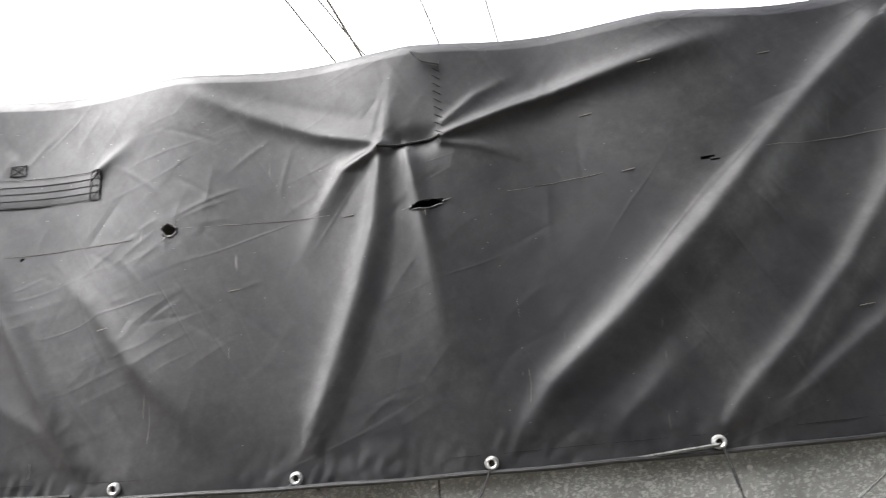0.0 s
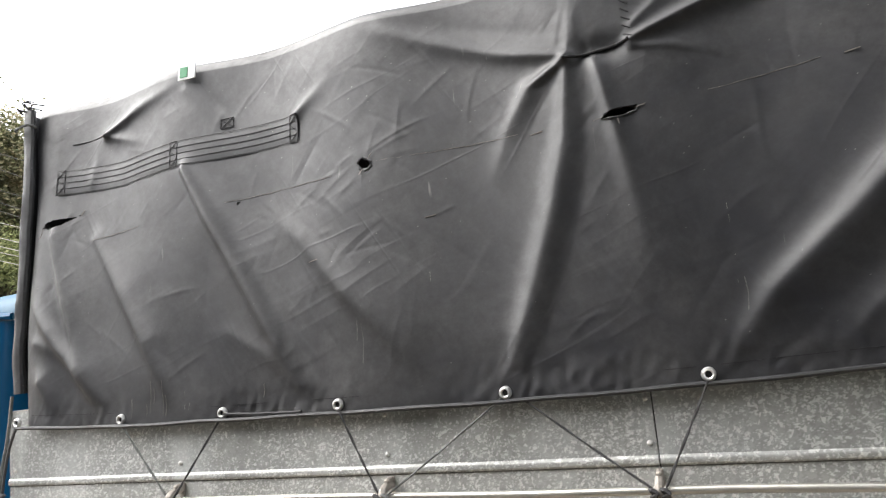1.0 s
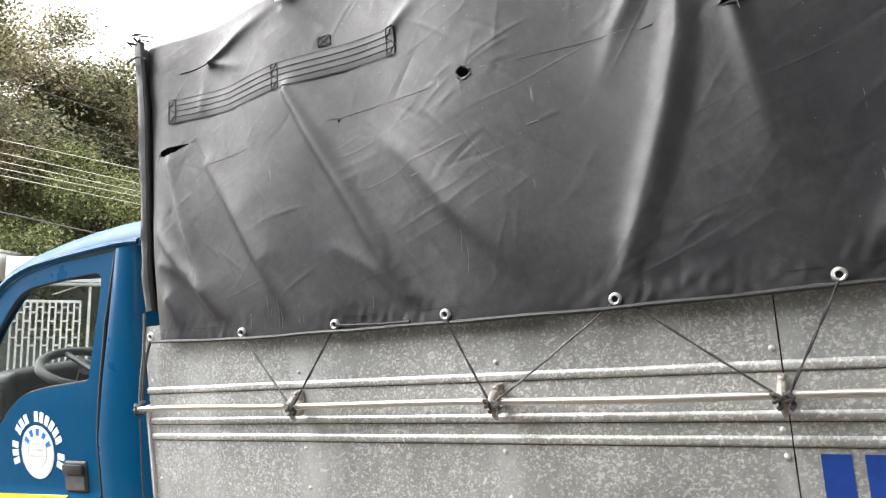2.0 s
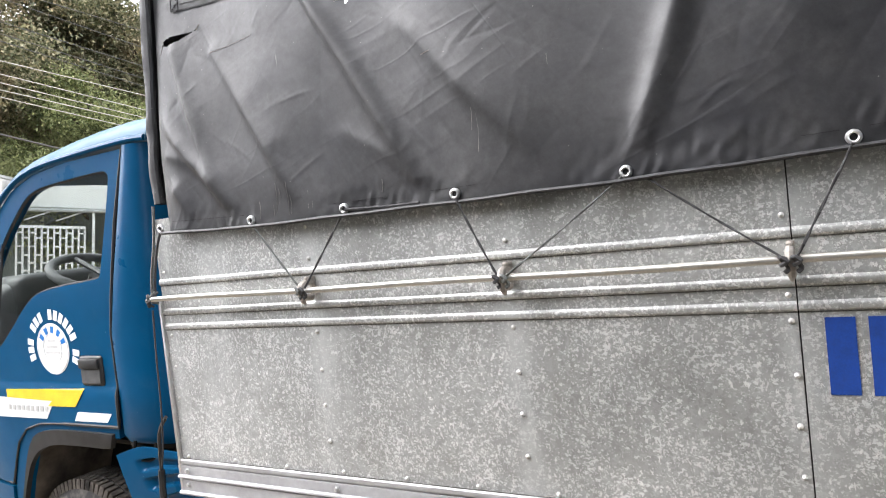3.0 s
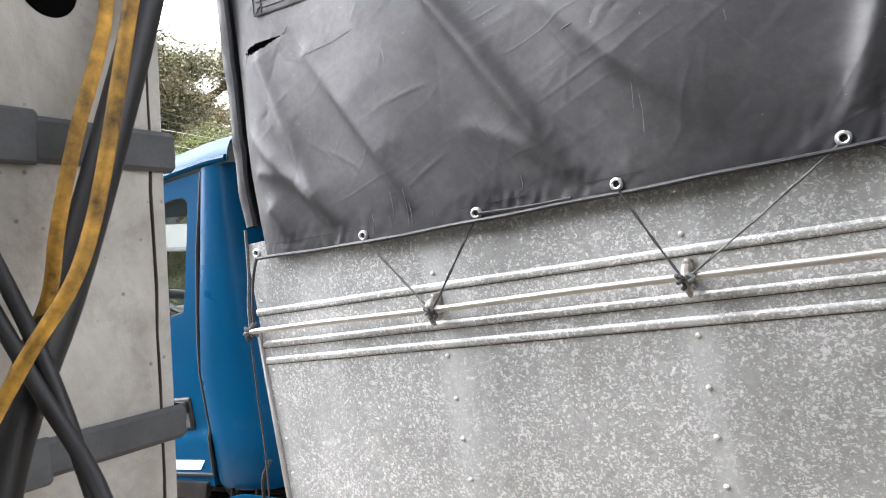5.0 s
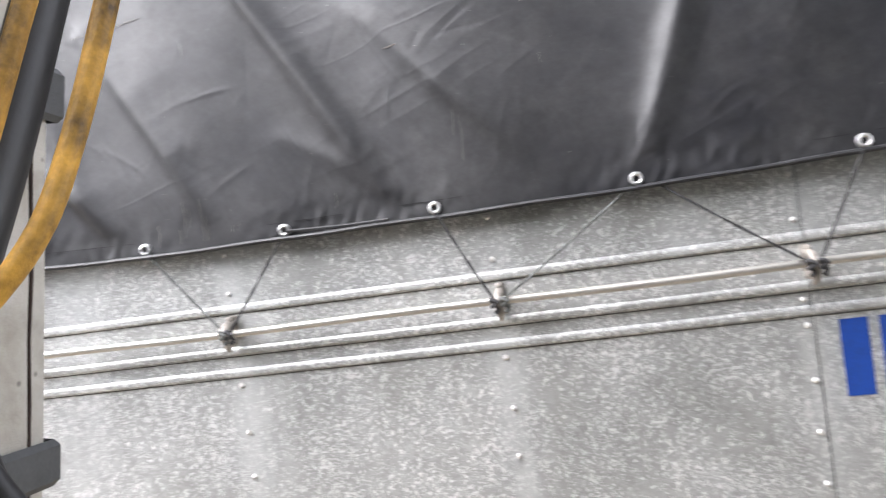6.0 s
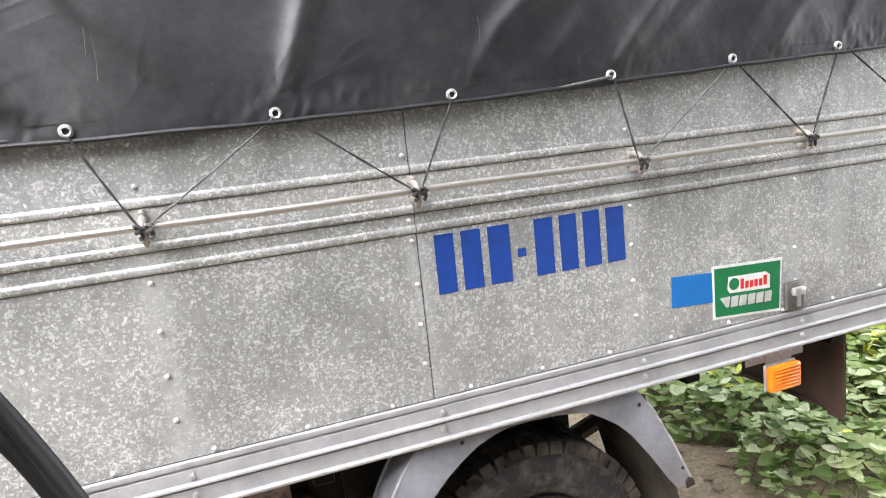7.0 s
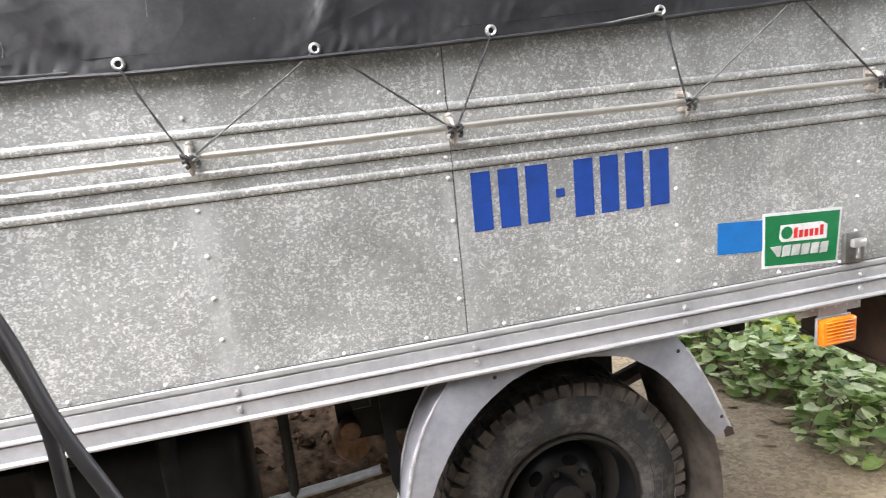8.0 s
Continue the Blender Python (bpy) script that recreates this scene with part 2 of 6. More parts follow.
TARP = make_tarp()
ZINC = make_zinc()
DIRT = make_dirt()
CONCRETE = make_concrete()
RUBBER = make_rubber()
BLUE = make_paint("blue_cab_paint", (0.0004, 0.050, 0.122))
# cab blue made paler: the roof's sky reflection is in the colour, with dust
BLUE_SKY_PALE = make_paint("dusty_sky_sheen_roof_blue", (0.038, 0.098, 0.155), 0.4)
GLASS = make_glass()
LENS = make_lens()
ALU = plain("dull_aluminium", (0.41, 0.41, 0.42), 0.5, 0.3, 0.18, 6.0, 0.05)
TRIM = plain("bright_edge_aluminium", (0.60, 0.60, 0.60), 0.35, 0.7, 0.15, 9.0, 0.05)
STEEL = plain("worn_stainless_tube", (0.47, 0.455, 0.42), 0.38, 0.75, 0.10, 20.0, 0.02)
# dark line colour: painted shade below the ribs, and the gap above the rail
SHADE_AND_GAP = plain("rib_shade_and_rail_gap", (0.13, 0.126, 0.115), 0.9, 0.0, 0.5, 30.0, 0.1, 0.1)
RIVET_PALE = plain("pale_zinc_rivet", (0.58, 0.57, 0.55), 0.4, 0.25, 0.15, 40.0, 0.05)
SOIL = plain("dark_clumpy_soil", (0.15, 0.10, 0.065), 0.95, 0.0, 0.8, 18.0, 1.0, 0.1)
CLAMP = plain("oxidised_cast_clamp", (0.34, 0.31, 0.28), 0.6, 0.4, 0.4, 60.0, 0.3)
RUST = plain("rusty_brown_steel", (0.036, 0.020, 0.015), 0.85, 0.1, 0.5, 18.0, 0.4)
LATCH_STEEL = plain("tarnished_latch_steel", (0.17, 0.165, 0.155), 0.4, 0.6, 0.4, 40.0, 0.2)
RUST_BROWN = plain("weathered_brown_steel", (0.085, 0.052, 0.038), 0.85, 0.1, 0.5, 9.0, 0.3)
RUST_DUSTY = plain("dusty_rusted_steel", (0.16, 0.10, 0.07), 0.9, 0.1, 0.6, 22.0, 0.4, 0.2)
FRAME_BLACK = plain("dirty_black_chassis_paint", (0.0065, 0.0062, 0.006), 0.55, 0.0, 0.7, 12.0, 0.3, 0.10)
MUD_RUBBER = plain("mud_stained_rubber", (0.088, 0.075, 0.063), 0.8, 0.0, 0.8, 7.0, 0.4, 0.2)
PLASTIC = plain("scuffed_black_plastic", (0.020, 0.020, 0.021), 0.5, 0.0, 0.5, 22.0, 0.15, 0.35)
GREY_PLASTIC = plain("grey_dashboard_plastic", (0.085, 0.086, 0.088), 0.6, 0.0, 0.2, 15.0, 0.1)
RIM_BLACK = plain("glossy_black_rim_paint", (0.008, 0.008, 0.009), 0.36, 0.0, 0.3, 20.0, 0.1, 0.2)
SEAM_DARK = plain("dark_rubber_seal", (0.012, 0.012, 0.013), 0.7, 0.0, 0.2, 15.0, 0.1)
FENDER = plain("silver_painted_fender_steel", (0.27, 0.275, 0.31), 0.5, 0.3, 0.35, 7.0, 0.15)
FENDER_BARE = plain("scuffed_bare_fender_edge", (0.44, 0.44, 0.46), 0.5, 0.3, 0.55, 24.0, 0.2)
TREAD_MUD = plain("mud_caked_tread_rubber", (0.075, 0.066, 0.058), 0.9, 0.0, 0.9, 13.0, 0.5, 0.2)
HOLE_BLACK = plain("black_hole_in_rim", (0.002, 0.002, 0.002), 0.9, 0.0, 0.2, 20.0, 0.1, 0.05)
ROPE_BLACK = plain("black_nylon_rope", (0.035, 0.034, 0.036), 0.8, 0.0, 0.4, 150.0, 0.5)
ROPE_GREY = plain("frayed_grey_rope", (0.115, 0.12, 0.115), 0.85, 0.0, 0.5, 120.0, 0.5)
THREAD_DARK = plain("black_stitching", (0.010, 0.010, 0.011), 0.8, 0.0, 0.3, 90.0, 0.2)
THREAD_PALE = plain("pale_worn_thread", (0.17, 0.15, 0.135), 0.85, 0.0, 0.5, 60.0, 0.2)
SCRATCH = plain("pale_scratch_on_cloth", (0.17, 0.16, 0.145), 0.85, 0.0, 0.6, 60.0, 0.2)
WHITE_VINYL = plain("white_vinyl", (0.74, 0.75, 0.75), 0.45, 0.0, 0.15, 20.0, 0.05)
YELLOW_VINYL = plain("yellow_vinyl", (0.80, 0.52, 0.03), 0.45, 0.0, 0.15, 20.0, 0.05)
BLUE_VINYL = plain("bright_blue_vinyl", (0.001, 0.145, 0.46), 0.5, 0.0, 0.12, 20.0, 0.05)
BLUE_INK = plain("blue_stencil_paint", (0.003, 0.045, 0.27), 0.6, 0.0, 0.25, 30.0, 0.05)
GREEN_VINYL = plain("green_vinyl", (0.004, 0.17, 0.055), 0.4, 0.0, 0.15, 20.0, 0.05)
RED_VINYL = plain("red_vinyl", (0.60, 0.02, 0.02), 0.45, 0.0, 0.15, 20.0, 0.05)
SILVER_VINYL = plain("silver_vinyl", (0.55, 0.55, 0.54), 0.4, 0.2, 0.2, 40.0, 0.05)
YELLOW_CORD = plain("scuffed_yellow_conduit", (0.52, 0.28, 0.04), 0.6, 0.0, 0.85, 70.0, 0.3)
CABLE = plain("black_cable_sheath", (0.014, 0.013, 0.013), 0.5, 0.0, 0.3, 30.0, 0.15)
BAND = plain("grey_black_strapping", (0.075, 0.077, 0.08), 0.6, 0.1, 0.35, 45.0, 0.2)
WIRE = plain("overhead_wire", (0.05, 0.05, 0.05), 0.6, 0.0, 0.2, 5.0, 0.0)
WIRE_PALE = plain("pale_overhead_wire", (0.42, 0.41, 0.38), 0.6, 0.0, 0.2, 5.0, 0.0)
PLASTER = plain("white_wall_plaster", (0.74, 0.74, 0.73), 0.85, 0.0, 0.12, 2.0, 0.1)
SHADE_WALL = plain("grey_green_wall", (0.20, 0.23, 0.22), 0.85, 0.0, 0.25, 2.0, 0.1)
# dark colour of the added unseen walls that hold back skylight
BLOCKER = plain("dark_light_blocker", (0.060, 0.066, 0.058), 0.95, 0.0, 0.4, 2.0, 0.2)
GATE_WHITE = plain("white_gate_paint", (0.78, 0.79, 0.79), 0.5, 0.0, 0.1, 6.0, 0.05)
TIN = plain("grey_roof_tin", (0.42, 0.43, 0.43), 0.55, 0.2, 0.2, 3.0, 0.1)
BARK = plain("dark_bark", (0.07, 0.052, 0.036), 0.95, 0.0, 0.5, 9.0, 0.6)
LEAF_OLIVE = make_leaf("olive_tree_leaf", (0.045, 0.058, 0.025), (0.16, 0.165, 0.085), (0.40, 0.36, 0.23), False, (0.44, 0.34, 0.21))
LEAF_GREEN = make_leaf("feathery_green_leaf", (0.055, 0.075, 0.025), (0.20, 0.235, 0.09), (0.42, 0.44, 0.21), False, (0.36, 0.38, 0.17))
LEAF_DARK = make_leaf("dark_green_leaf", (0.035, 0.06, 0.02), (0.10, 0.14, 0.045), (0.20, 0.23, 0.08))
LEAF_VINE = make_leaf("pale_green_vine_leaf", (0.10, 0.20, 0.035), (0.46, 0.56, 0.24), (0.84, 0.88, 0.66), True)
LEAF_VINE_FAR = make_leaf("pale_green_vine_leaf_mass", (0.07, 0.15, 0.022), (0.36, 0.48, 0.16), (0.82, 0.86, 0.58))
LEAF_YELLOW = make_leaf("yellow_green_shrub_leaf", (0.16, 0.26, 0.02), (0.50, 0.58, 0.06), (0.78, 0.76, 0.16))
STALK = plain("green_stalk", (0.12, 0.17, 0.05), 0.6, 0.0, 0.3, 30.0, 0.1)
DRY_LEAF = plain("dry_brown_leaf", (0.26, 0.19, 0.11), 0.8, 0.0, 0.4, 30.0, 0.2)


# ---- mesh helpers ----
def world_of(ob):
    m = ob.matrix_basis.copy()
    return world_of(ob.parent) @ ob.matrix_parent_inverse @ m if ob.parent else m


def join(ob, parent):
    """Puts ob under parent; its coordinates stay those of the world."""
    if parent:
        ob.parent = parent
        ob.matrix_parent_inverse = world_of(parent).inverted()
    return ob


def part(name, bm, material, parent=None, label="", smooth=True, sharp=38):
    """Links a bmesh as one mesh object under a thing or a part."""
    me = bpy.data.meshes.new(name)
    bmesh.ops.recalc_face_normals(bm, faces=bm.faces[:])
    bm.to_mesh(me)
    bm.free()
    for p in me.polygons:
        p.use_smooth = smooth
    if smooth:
        me.set_sharp_from_angle(angle=radians(sharp))
    me.materials.append(material)
    ob = new(name, me)
    join(ob, parent)
    if label:
        tagged(ob, label)
    return ob


def sheet_part(name, verts, faces, material, parent=None, label="", sharp=None):
    """A large mesh straight from arrays."""
    me = bpy.data.meshes.new(name)
    me.from_pydata(verts, [], faces)
    for p in me.polygons:
        p.use_smooth = True
    if sharp:
        me.set_sharp_from_angle(angle=radians(sharp))
    me.materials.append(material)
    ob = new(name, me)
    join(ob, parent)
    if label:
        tagged(ob, label)
    return ob


def block(bm, x0, x1, y0, y1, z0, z1, bevel=0.0, seg=1):
    """A box between two corners, with rounded edges."""
    made = bmesh.ops.create_cube(bm, size=1.0, matrix=Matrix.Translation(((x0 + x1) / 2, (y0 + y1) / 2, (z0 + z1) / 2)) @ Matrix.Diagonal((x1 - x0, y1 - y0, z1 - z0, 1)))
    if bevel:
        edges = {e for v in made["verts"] for e in v.link_edges}
        bmesh.ops.bevel(bm, geom=list(edges), offset=bevel, segments=seg, affect="EDGES", profile=0.5)
    return bm


def boxed(*a, **k):
    return block(bmesh.new(), *a, **k)


def tube(bm, pts, r, seg=8, flat=1.0):
    """A round bar along a line of points; r may be one radius or one per point."""
    pts = [Vector(p) for p in pts]
    rs = r if isinstance(r, (list, tuple)) else [r] * len(pts)
    rings, side = [], None
    for i, p in enumerate(pts):
        d = (pts[min(i + 1, len(pts) - 1)] - pts[max(i - 1, 0)]).normalized()
        if side is None:
            side = d.orthogonal().normalized()
        side = (side - d * side.dot(d)).normalized()
        up = d.cross(side)
        rings.append([bm.verts.new(p + rs[i] * (math.cos(a) * side + flat * math.sin(a) * up)) for a in [2 * math.pi * k / seg for k in range(seg)]])
    for a, b in zip(rings, rings[1:]):
        for k in range(seg):
            bm.faces.new((a[k], a[(k + 1) % seg], b[(k + 1) % seg], b[k]))
    bm.faces.new(rings[0][::-1])
    bm.faces.new(rings[-1])
    return bm


def piped(*a, **k):
    return tube(bmesh.new(), *a, **k)


def curve_points(pts, steps=6):
    """A smooth line through the given points."""
    pts = [Vector(p) for p in pts]
    out = []
    for i in range(len(pts) - 1):
        a, b, c, d = pts[max(i - 1, 0)], pts[i], pts[i + 1], pts[min(i + 2, len(pts) - 1)]
        for k in range(steps):
            t = k / steps
            out.append(0.5 * (2 * b + (c - a) * t + (2 * a - 5 * b + 4 * c - d) * t * t + (3 * b - a - 3 * c + d) * t ** 3))
    return out + [pts[-1]]


def plate(poly, y0, y1, bevel=0.0, seg=1, bm=None):
    """An outline in x and z, given its thickness along y."""
    bm = bm or bmesh.new()
    a = [bm.verts.new((x, y0, z)) for x, z in poly]
    b = [bm.verts.new((x, y1, z)) for x, z in poly]
    n = len(poly)
    front = bm.faces.new(a)
    back = bm.faces.new(b[::-1])
    for i in range(n):
        bm.faces.new((a[i], b[i], b[(i + 1) % n], a[(i + 1) % n]))
    if bevel:
        bmesh.ops.bevel(bm, geom=list(front.edges), offset=bevel, segments=seg, affect="EDGES", profile=0.5)
    return bm


def profile_along_x(bm, line, x0, x1, steps=1, close=False):
    """A line of (y, z) drawn along x."""
    rows = [[bm.verts.new((x0 + (x1 - x0) * i / steps, y, z)) for y, z in line] for i in range(steps + 1)]
    n = len(line)
    for a, b in zip(rows, rows[1:]):
        for k in range(n if close else n - 1):
            bm.faces.new((a[k], a[(k + 1) % n], b[(k + 1) % n], b[k]))
    if close:
        bm.faces.new(rows[0])
        bm.faces.new(rows[-1][::-1])
    return bm


def lathe(bm, line, centre, seg=40):
    """A line of (radius, y) turned round an axle along y."""
    cx, cy, cz = centre
    rings = [[bm.verts.new((cx + r * math.cos(2 * math.pi * k / seg), cy + y, cz + r * math.sin(2 * math.pi * k / seg))) for k in range(seg)] for r, y in line]
    for a, b in zip(rings, rings[1:]):
        for k in range(seg):
            bm.faces.new((a[k], a[(k + 1) % seg], b[(k + 1) % seg], b[k]))
    return bm


ON_SLOPE = []


def thing(name, label, category, group="", at=(0, 0, 0), level=False):
    """An Empty that holds a thing's parts; unless level, it will be turned onto the slope with the truck."""
    ob = new(name)
    ob.location = at
    if not level:
        ON_SLOPE.append(ob)
    return tagged(ob, label, category, group)


def shared(name, mesh, parent, at, turn=None, size=1.0):
    """One more object on a mesh that others use too."""
    ob = new(name, mesh)
    join(ob, parent)
    ob.matrix_basis = Matrix.Translation(at) @ (turn or Matrix.Identity(4)) @ Matrix.Diagonal((size, size, size, 1))
    return ob


def finished(bm, name, material, sharp=38):
    """A mesh for shared()."""
    me = bpy.data.meshes.new(name)
    bmesh.ops.recalc_face_normals(bm, faces=bm.faces[:])
    bm.to_mesh(me)
    bm.free()
    for p in me.polygons:
        p.use_smooth = True
    me.set_sharp_from_angle(angle=radians(sharp))
    me.materials.append(material)
    return me


rng = random.Random(7)


# ---- ground ----
def ground_height(x, y):
    """Unevenness of the dirt above the truck's own level, in the truck's axes."""
    h = 0.09 * min(1.0, max(0.0, (-x - 0.8) / 1.4)) * math.exp(-((x + 2.5) / 4) ** 2)
    near = math.exp(-(x * x + y * y) / 120)
    return h + near * (0.018 * noise.noise((x * 0.9, y * 0.9, 0.3)) + 0.008 * noise.noise((x * 4, y * 4, 2.1)))


def eased(u):
    """The slope runs out some metres from the truck."""
    return u if abs(u) < 4 else math.copysign(4 + 4 * math.tanh((abs(u) - 4) / 4), u)


def build_ground():
    ticks = [-4000, -900, -250, -90, -45, -25, -15] + [-9 + 0.15 * i for i in range(121)] + [15, 25, 45, 90, 250, 900, 4000]
    up = SLOPE.to_3x3() @ Vector((0, 0, 1))
    verts = [(x, y, -(up.x * eased(x) + up.y * eased(y)) / up.z + ground_height(x, y)) for y in ticks for x in ticks]
    n = len(ticks)
    faces = [(j * n + i, j * n + i + 1, (j + 1) * n + i + 1, (j + 1) * n + i) for j in range(n - 1) for i in range(n - 1)]
    ob = sheet_part("ground", verts, faces, DIRT)
    tagged(ob, "bare sandy brown dirt with pebbles and mossy patches", "ground", kind="structure")


build_ground()


def build_bank():
    """A low heap of dark clumpy soil beyond the truck."""
    bm = bmesh.new()
    nx, ny = 90, 36
    rows = []
    for j in range(ny + 1):
        y = 1.02 + 2.0 * j / ny
        row = []
        for i in range(nx + 1):
            x = -3.6 + 5.0 * i / nx
            rim = 1.25 - ((x + 1.1) / 2.1) ** 2 - ((y - 2.0) / 0.92) ** 2 + 0.35 * noise.noise((x * 1.6, y * 1.6, 1.0))
            rim = min(1.0, rim)
            lump = 0.30 * max(0.0, rim) ** 0.7 * (0.75 + 0.4 * noise.noise((x * 1.3, y * 1.3, 6)))
            lump += (0.035 * noise.noise((x * 9, y * 9, 2)) + 0.018 * noise.noise((x * 24, y * 24, 3))) * max(0.0, rim) ** 0.5
            row.append(bm.verts.new((x, y, ground_height(x, y) - 0.03 + lump + (0.0 if rim > 0 else 0.3 * max(-0.5, rim)))))
        rows.append(row)
    for a, b in zip(rows, rows[1:]):
        for k in range(nx):
            bm.faces.new((a[k], a[k + 1], b[k + 1], b[k]))
    return bm


bank = part("soil_heap", build_bank(), SOIL, None, sharp=70)
ON_SLOPE.append(tagged(bank, "low heap of dark brown clumpy soil beside the truck", "soil", kind="stuff"))

r3 = random.Random(5)
verts, faces = [], []
for i in range(700):
    x, y = r3.uniform(-1.6, 0.5), r3.uniform(1.1, 2.1)
    rim = min(1.0, 1.25 - ((x + 1.1) / 2.1) ** 2 - ((y - 2.0) / 0.92) ** 2)
    if rim < 0.05:
        continue
    z = ground_height(x, y) - 0.03 + 0.30 * rim ** 0.7 * (0.75 + 0.4 * noise.noise((x * 1.3, y * 1.3, 6)))
    size = r3.uniform(0.008, 0.034)
    k = len(verts)
    verts += [(x + size * r3.uniform(0.6, 1.2) * math.cos(a + i), y + size * r3.uniform(0.6, 1.2) * math.sin(a + i), z + size * r3.uniform(-0.3, 0.3)) for a in (0, 1.26, 2.51, 3.77, 5.03)] + [(x, y, z + size * r3.uniform(0.5, 0.9)), (x, y, z - size)]
    faces += [(k + q, k + (q + 1) % 5, k + 5) for q in range(5)] + [(k + (q + 1) % 5, k + q, k + 6) for q in range(5)]
clods = sheet_part("soil_clods", verts, faces, SOIL)
clods.data.shade_flat()
ON_SLOPE.append(tagged(clods, "loose brown clods of soil on the heap", "soil", kind="stuff"))

# ---- truck ----
FRONT, REAR, FAR = -1.70, 1.73, 1.72
COLS = [-1.115, -0.558, 0.0, 0.572, 1.125]
truck = thing("truck", "small blue cab-over cargo truck with galvanised drop sides, parked on dirt", "truck", at=(0, 0.86, 0))


RIB_HEIGHTS = (1.407, 1.452, 1.541)


def side_line():
    """The drop side's flat sheet, from bottom to top."""
    return [(0.0, 0.985), (0.0, 1.2), (0.0, 1.35), (0.0, 1.6), (0.0, 1.73)]


def build_rib(x0, x1, z):
    """A pressed rib: a soft rounded swelling, fuller towards its upper edge."""
    line = [(0.002, 0.0104), (-0.0006, 0.0096), (-0.0022, 0.0082), (-0.0044, 0.0056), (-0.0052, 0.0040), (-0.0054, 0.0010), (-0.0054, -0.0030), (-0.0050, -0.0056), (-0.0034, -0.0078), (-0.0012, -0.0090), (0.002, -0.0096)]
    bm = bmesh.new()
    rows = []
    for i in range(41):
        x = x0 + (x1 - x0) * i / 40
        dz, dy = 0.0009 * noise.noise((x * 4, z, 0)), 0.0012 * noise.noise((x * 7, z, 5))
        rows.append([bm.verts.new((x, y + (dy if y < 0 else 0), z + w + dz)) for y, w in line])
    for a, b in zip(rows, rows[1:]):
        for k in range(len(line) - 1):
            bm.faces.new((a[k], a[k + 1], b[k + 1], b[k]))
    bm.faces.new(rows[0][::-1])
    bm.faces.new(rows[-1])
    return bm


def build_side(x0, x1, y=0.0, flip=1):
    line = side_line()
    ring = [(y + flip * a, z) for a, z in line] + [(y + flip * 0.022, 1.73), (y + flip * 0.022, 0.985)]
    return profile_along_x(bmesh.new(), ring, x0, x1, 24, True)


side_a = part("side_panel", build_side(FRONT, -0.0014), ZINC, truck, "galvanised ribbed drop side with pale spangle flakes")
side_b = part("side_panel", build_side(0.0014, REAR), ZINC, truck, "galvanised ribbed drop side with pale spangle flakes")
part("side_panel", build_side(FRONT, REAR, FAR, -1), ZINC, truck)
for host, x0, x1 in ((side_a, FRONT, -0.0014), (side_b, 0.0014, REAR)):
    for z in RIB_HEIGHTS:
        part("rib", build_rib(x0, x1, z), ZINC, host, "pressed zinc rib, soft-edged")
        # this dark strip paints the shade that the rib casts below it
        part("grime_line", boxed(x0, x1, -0.0016, 0.0, z - 0.0112, z - 0.0096), SHADE_AND_GAP, host)
part("seam_strip", boxed(-0.004, 0.004, 0.006, 0.012, 0.985, 1.73), SEAM_DARK, side_a)
part("headboard", boxed(FRONT, FRONT + 0.02, 0.025, FAR - 0.025, 0.985, 1.73, bevel=0.002), ZINC, truck)
part("tailboard", boxed(REAR - 0.02, REAR, 0.025, FAR - 0.025, 0.985, 1.73, bevel=0.002), ZINC, truck)
part("load_floor", boxed(FRONT, REAR, 0.0, FAR, 0.955, 0.983), FRAME_BLACK, truck)


def rail_profile(y=0.0, f=1):
    """The extruded bottom rail: a flat top lip, a raised bead half way and a rolled lower edge."""
    pts = [(0.02, 0.895), (-0.013, 0.895), (-0.017, 0.898), (-0.018, 0.903), (-0.015, 0.907), (-0.010, 0.908), (-0.010, 0.941), (-0.005, 0.942), (-0.005, 0.945), (-0.015, 0.946), (-0.017, 0.949),
           (-0.016, 0.953), (-0.010, 0.956), (-0.010, 0.983), (-0.003, 0.984), (-0.003, 0.987), (-0.009, 0.988), (-0.010, 0.990), (-0.009, 1.000), (-0.006, 1.003), (-0.003, 1.000), (-0.002, 0.992), (0.02, 0.992)]
    return [(y + f * a, z) for a, z in pts]


rail = part("bottom_rail", profile_along_x(bmesh.new(), rail_profile(), FRONT - 0.012, REAR, 12, True), ALU, truck, "extruded aluminium rail with a raised bead")
part("bottom_rail", profile_along_x(bmesh.new(), rail_profile(FAR, -1), FRONT - 0.012, REAR, 1, True), ALU, truck)
part("rail_gap", boxed(FRONT, REAR, -0.0018, 0.001, 1.0022, 1.0038), SHADE_AND_GAP, truck, "dark gap above the rail")
part("corner_trim", boxed(FRONT - 0.010, FRONT - 0.001, -0.012, 0.03, 0.90, 1.50, bevel=0.003), TRIM, truck, "bright aluminium edge strip")


def dome(r, h, seg=10):
    bm = bmesh.new()
    lathe(bm, [(r, 0.0), (r * 0.92, -h * 0.45), (r * 0.6, -h * 0.85), (0.0008, -h)], (0, 0, 0), seg)
    return bm


RIVET = finished(dome(0.0056, 0.0064), "rivet", RIVET_PALE)
RIVET_SMALL = finished(dome(0.0050, 0.0045), "small_rivet", RIVET_PALE)


def make_bolt():
    bm = lathe(bmesh.new(), [(0.0085, 0), (0.0085, -0.0018), (0.0055, -0.002), (0.0054, -0.0075), (0.001, -0.008)], (0, 0, 0), 6)
    return bm


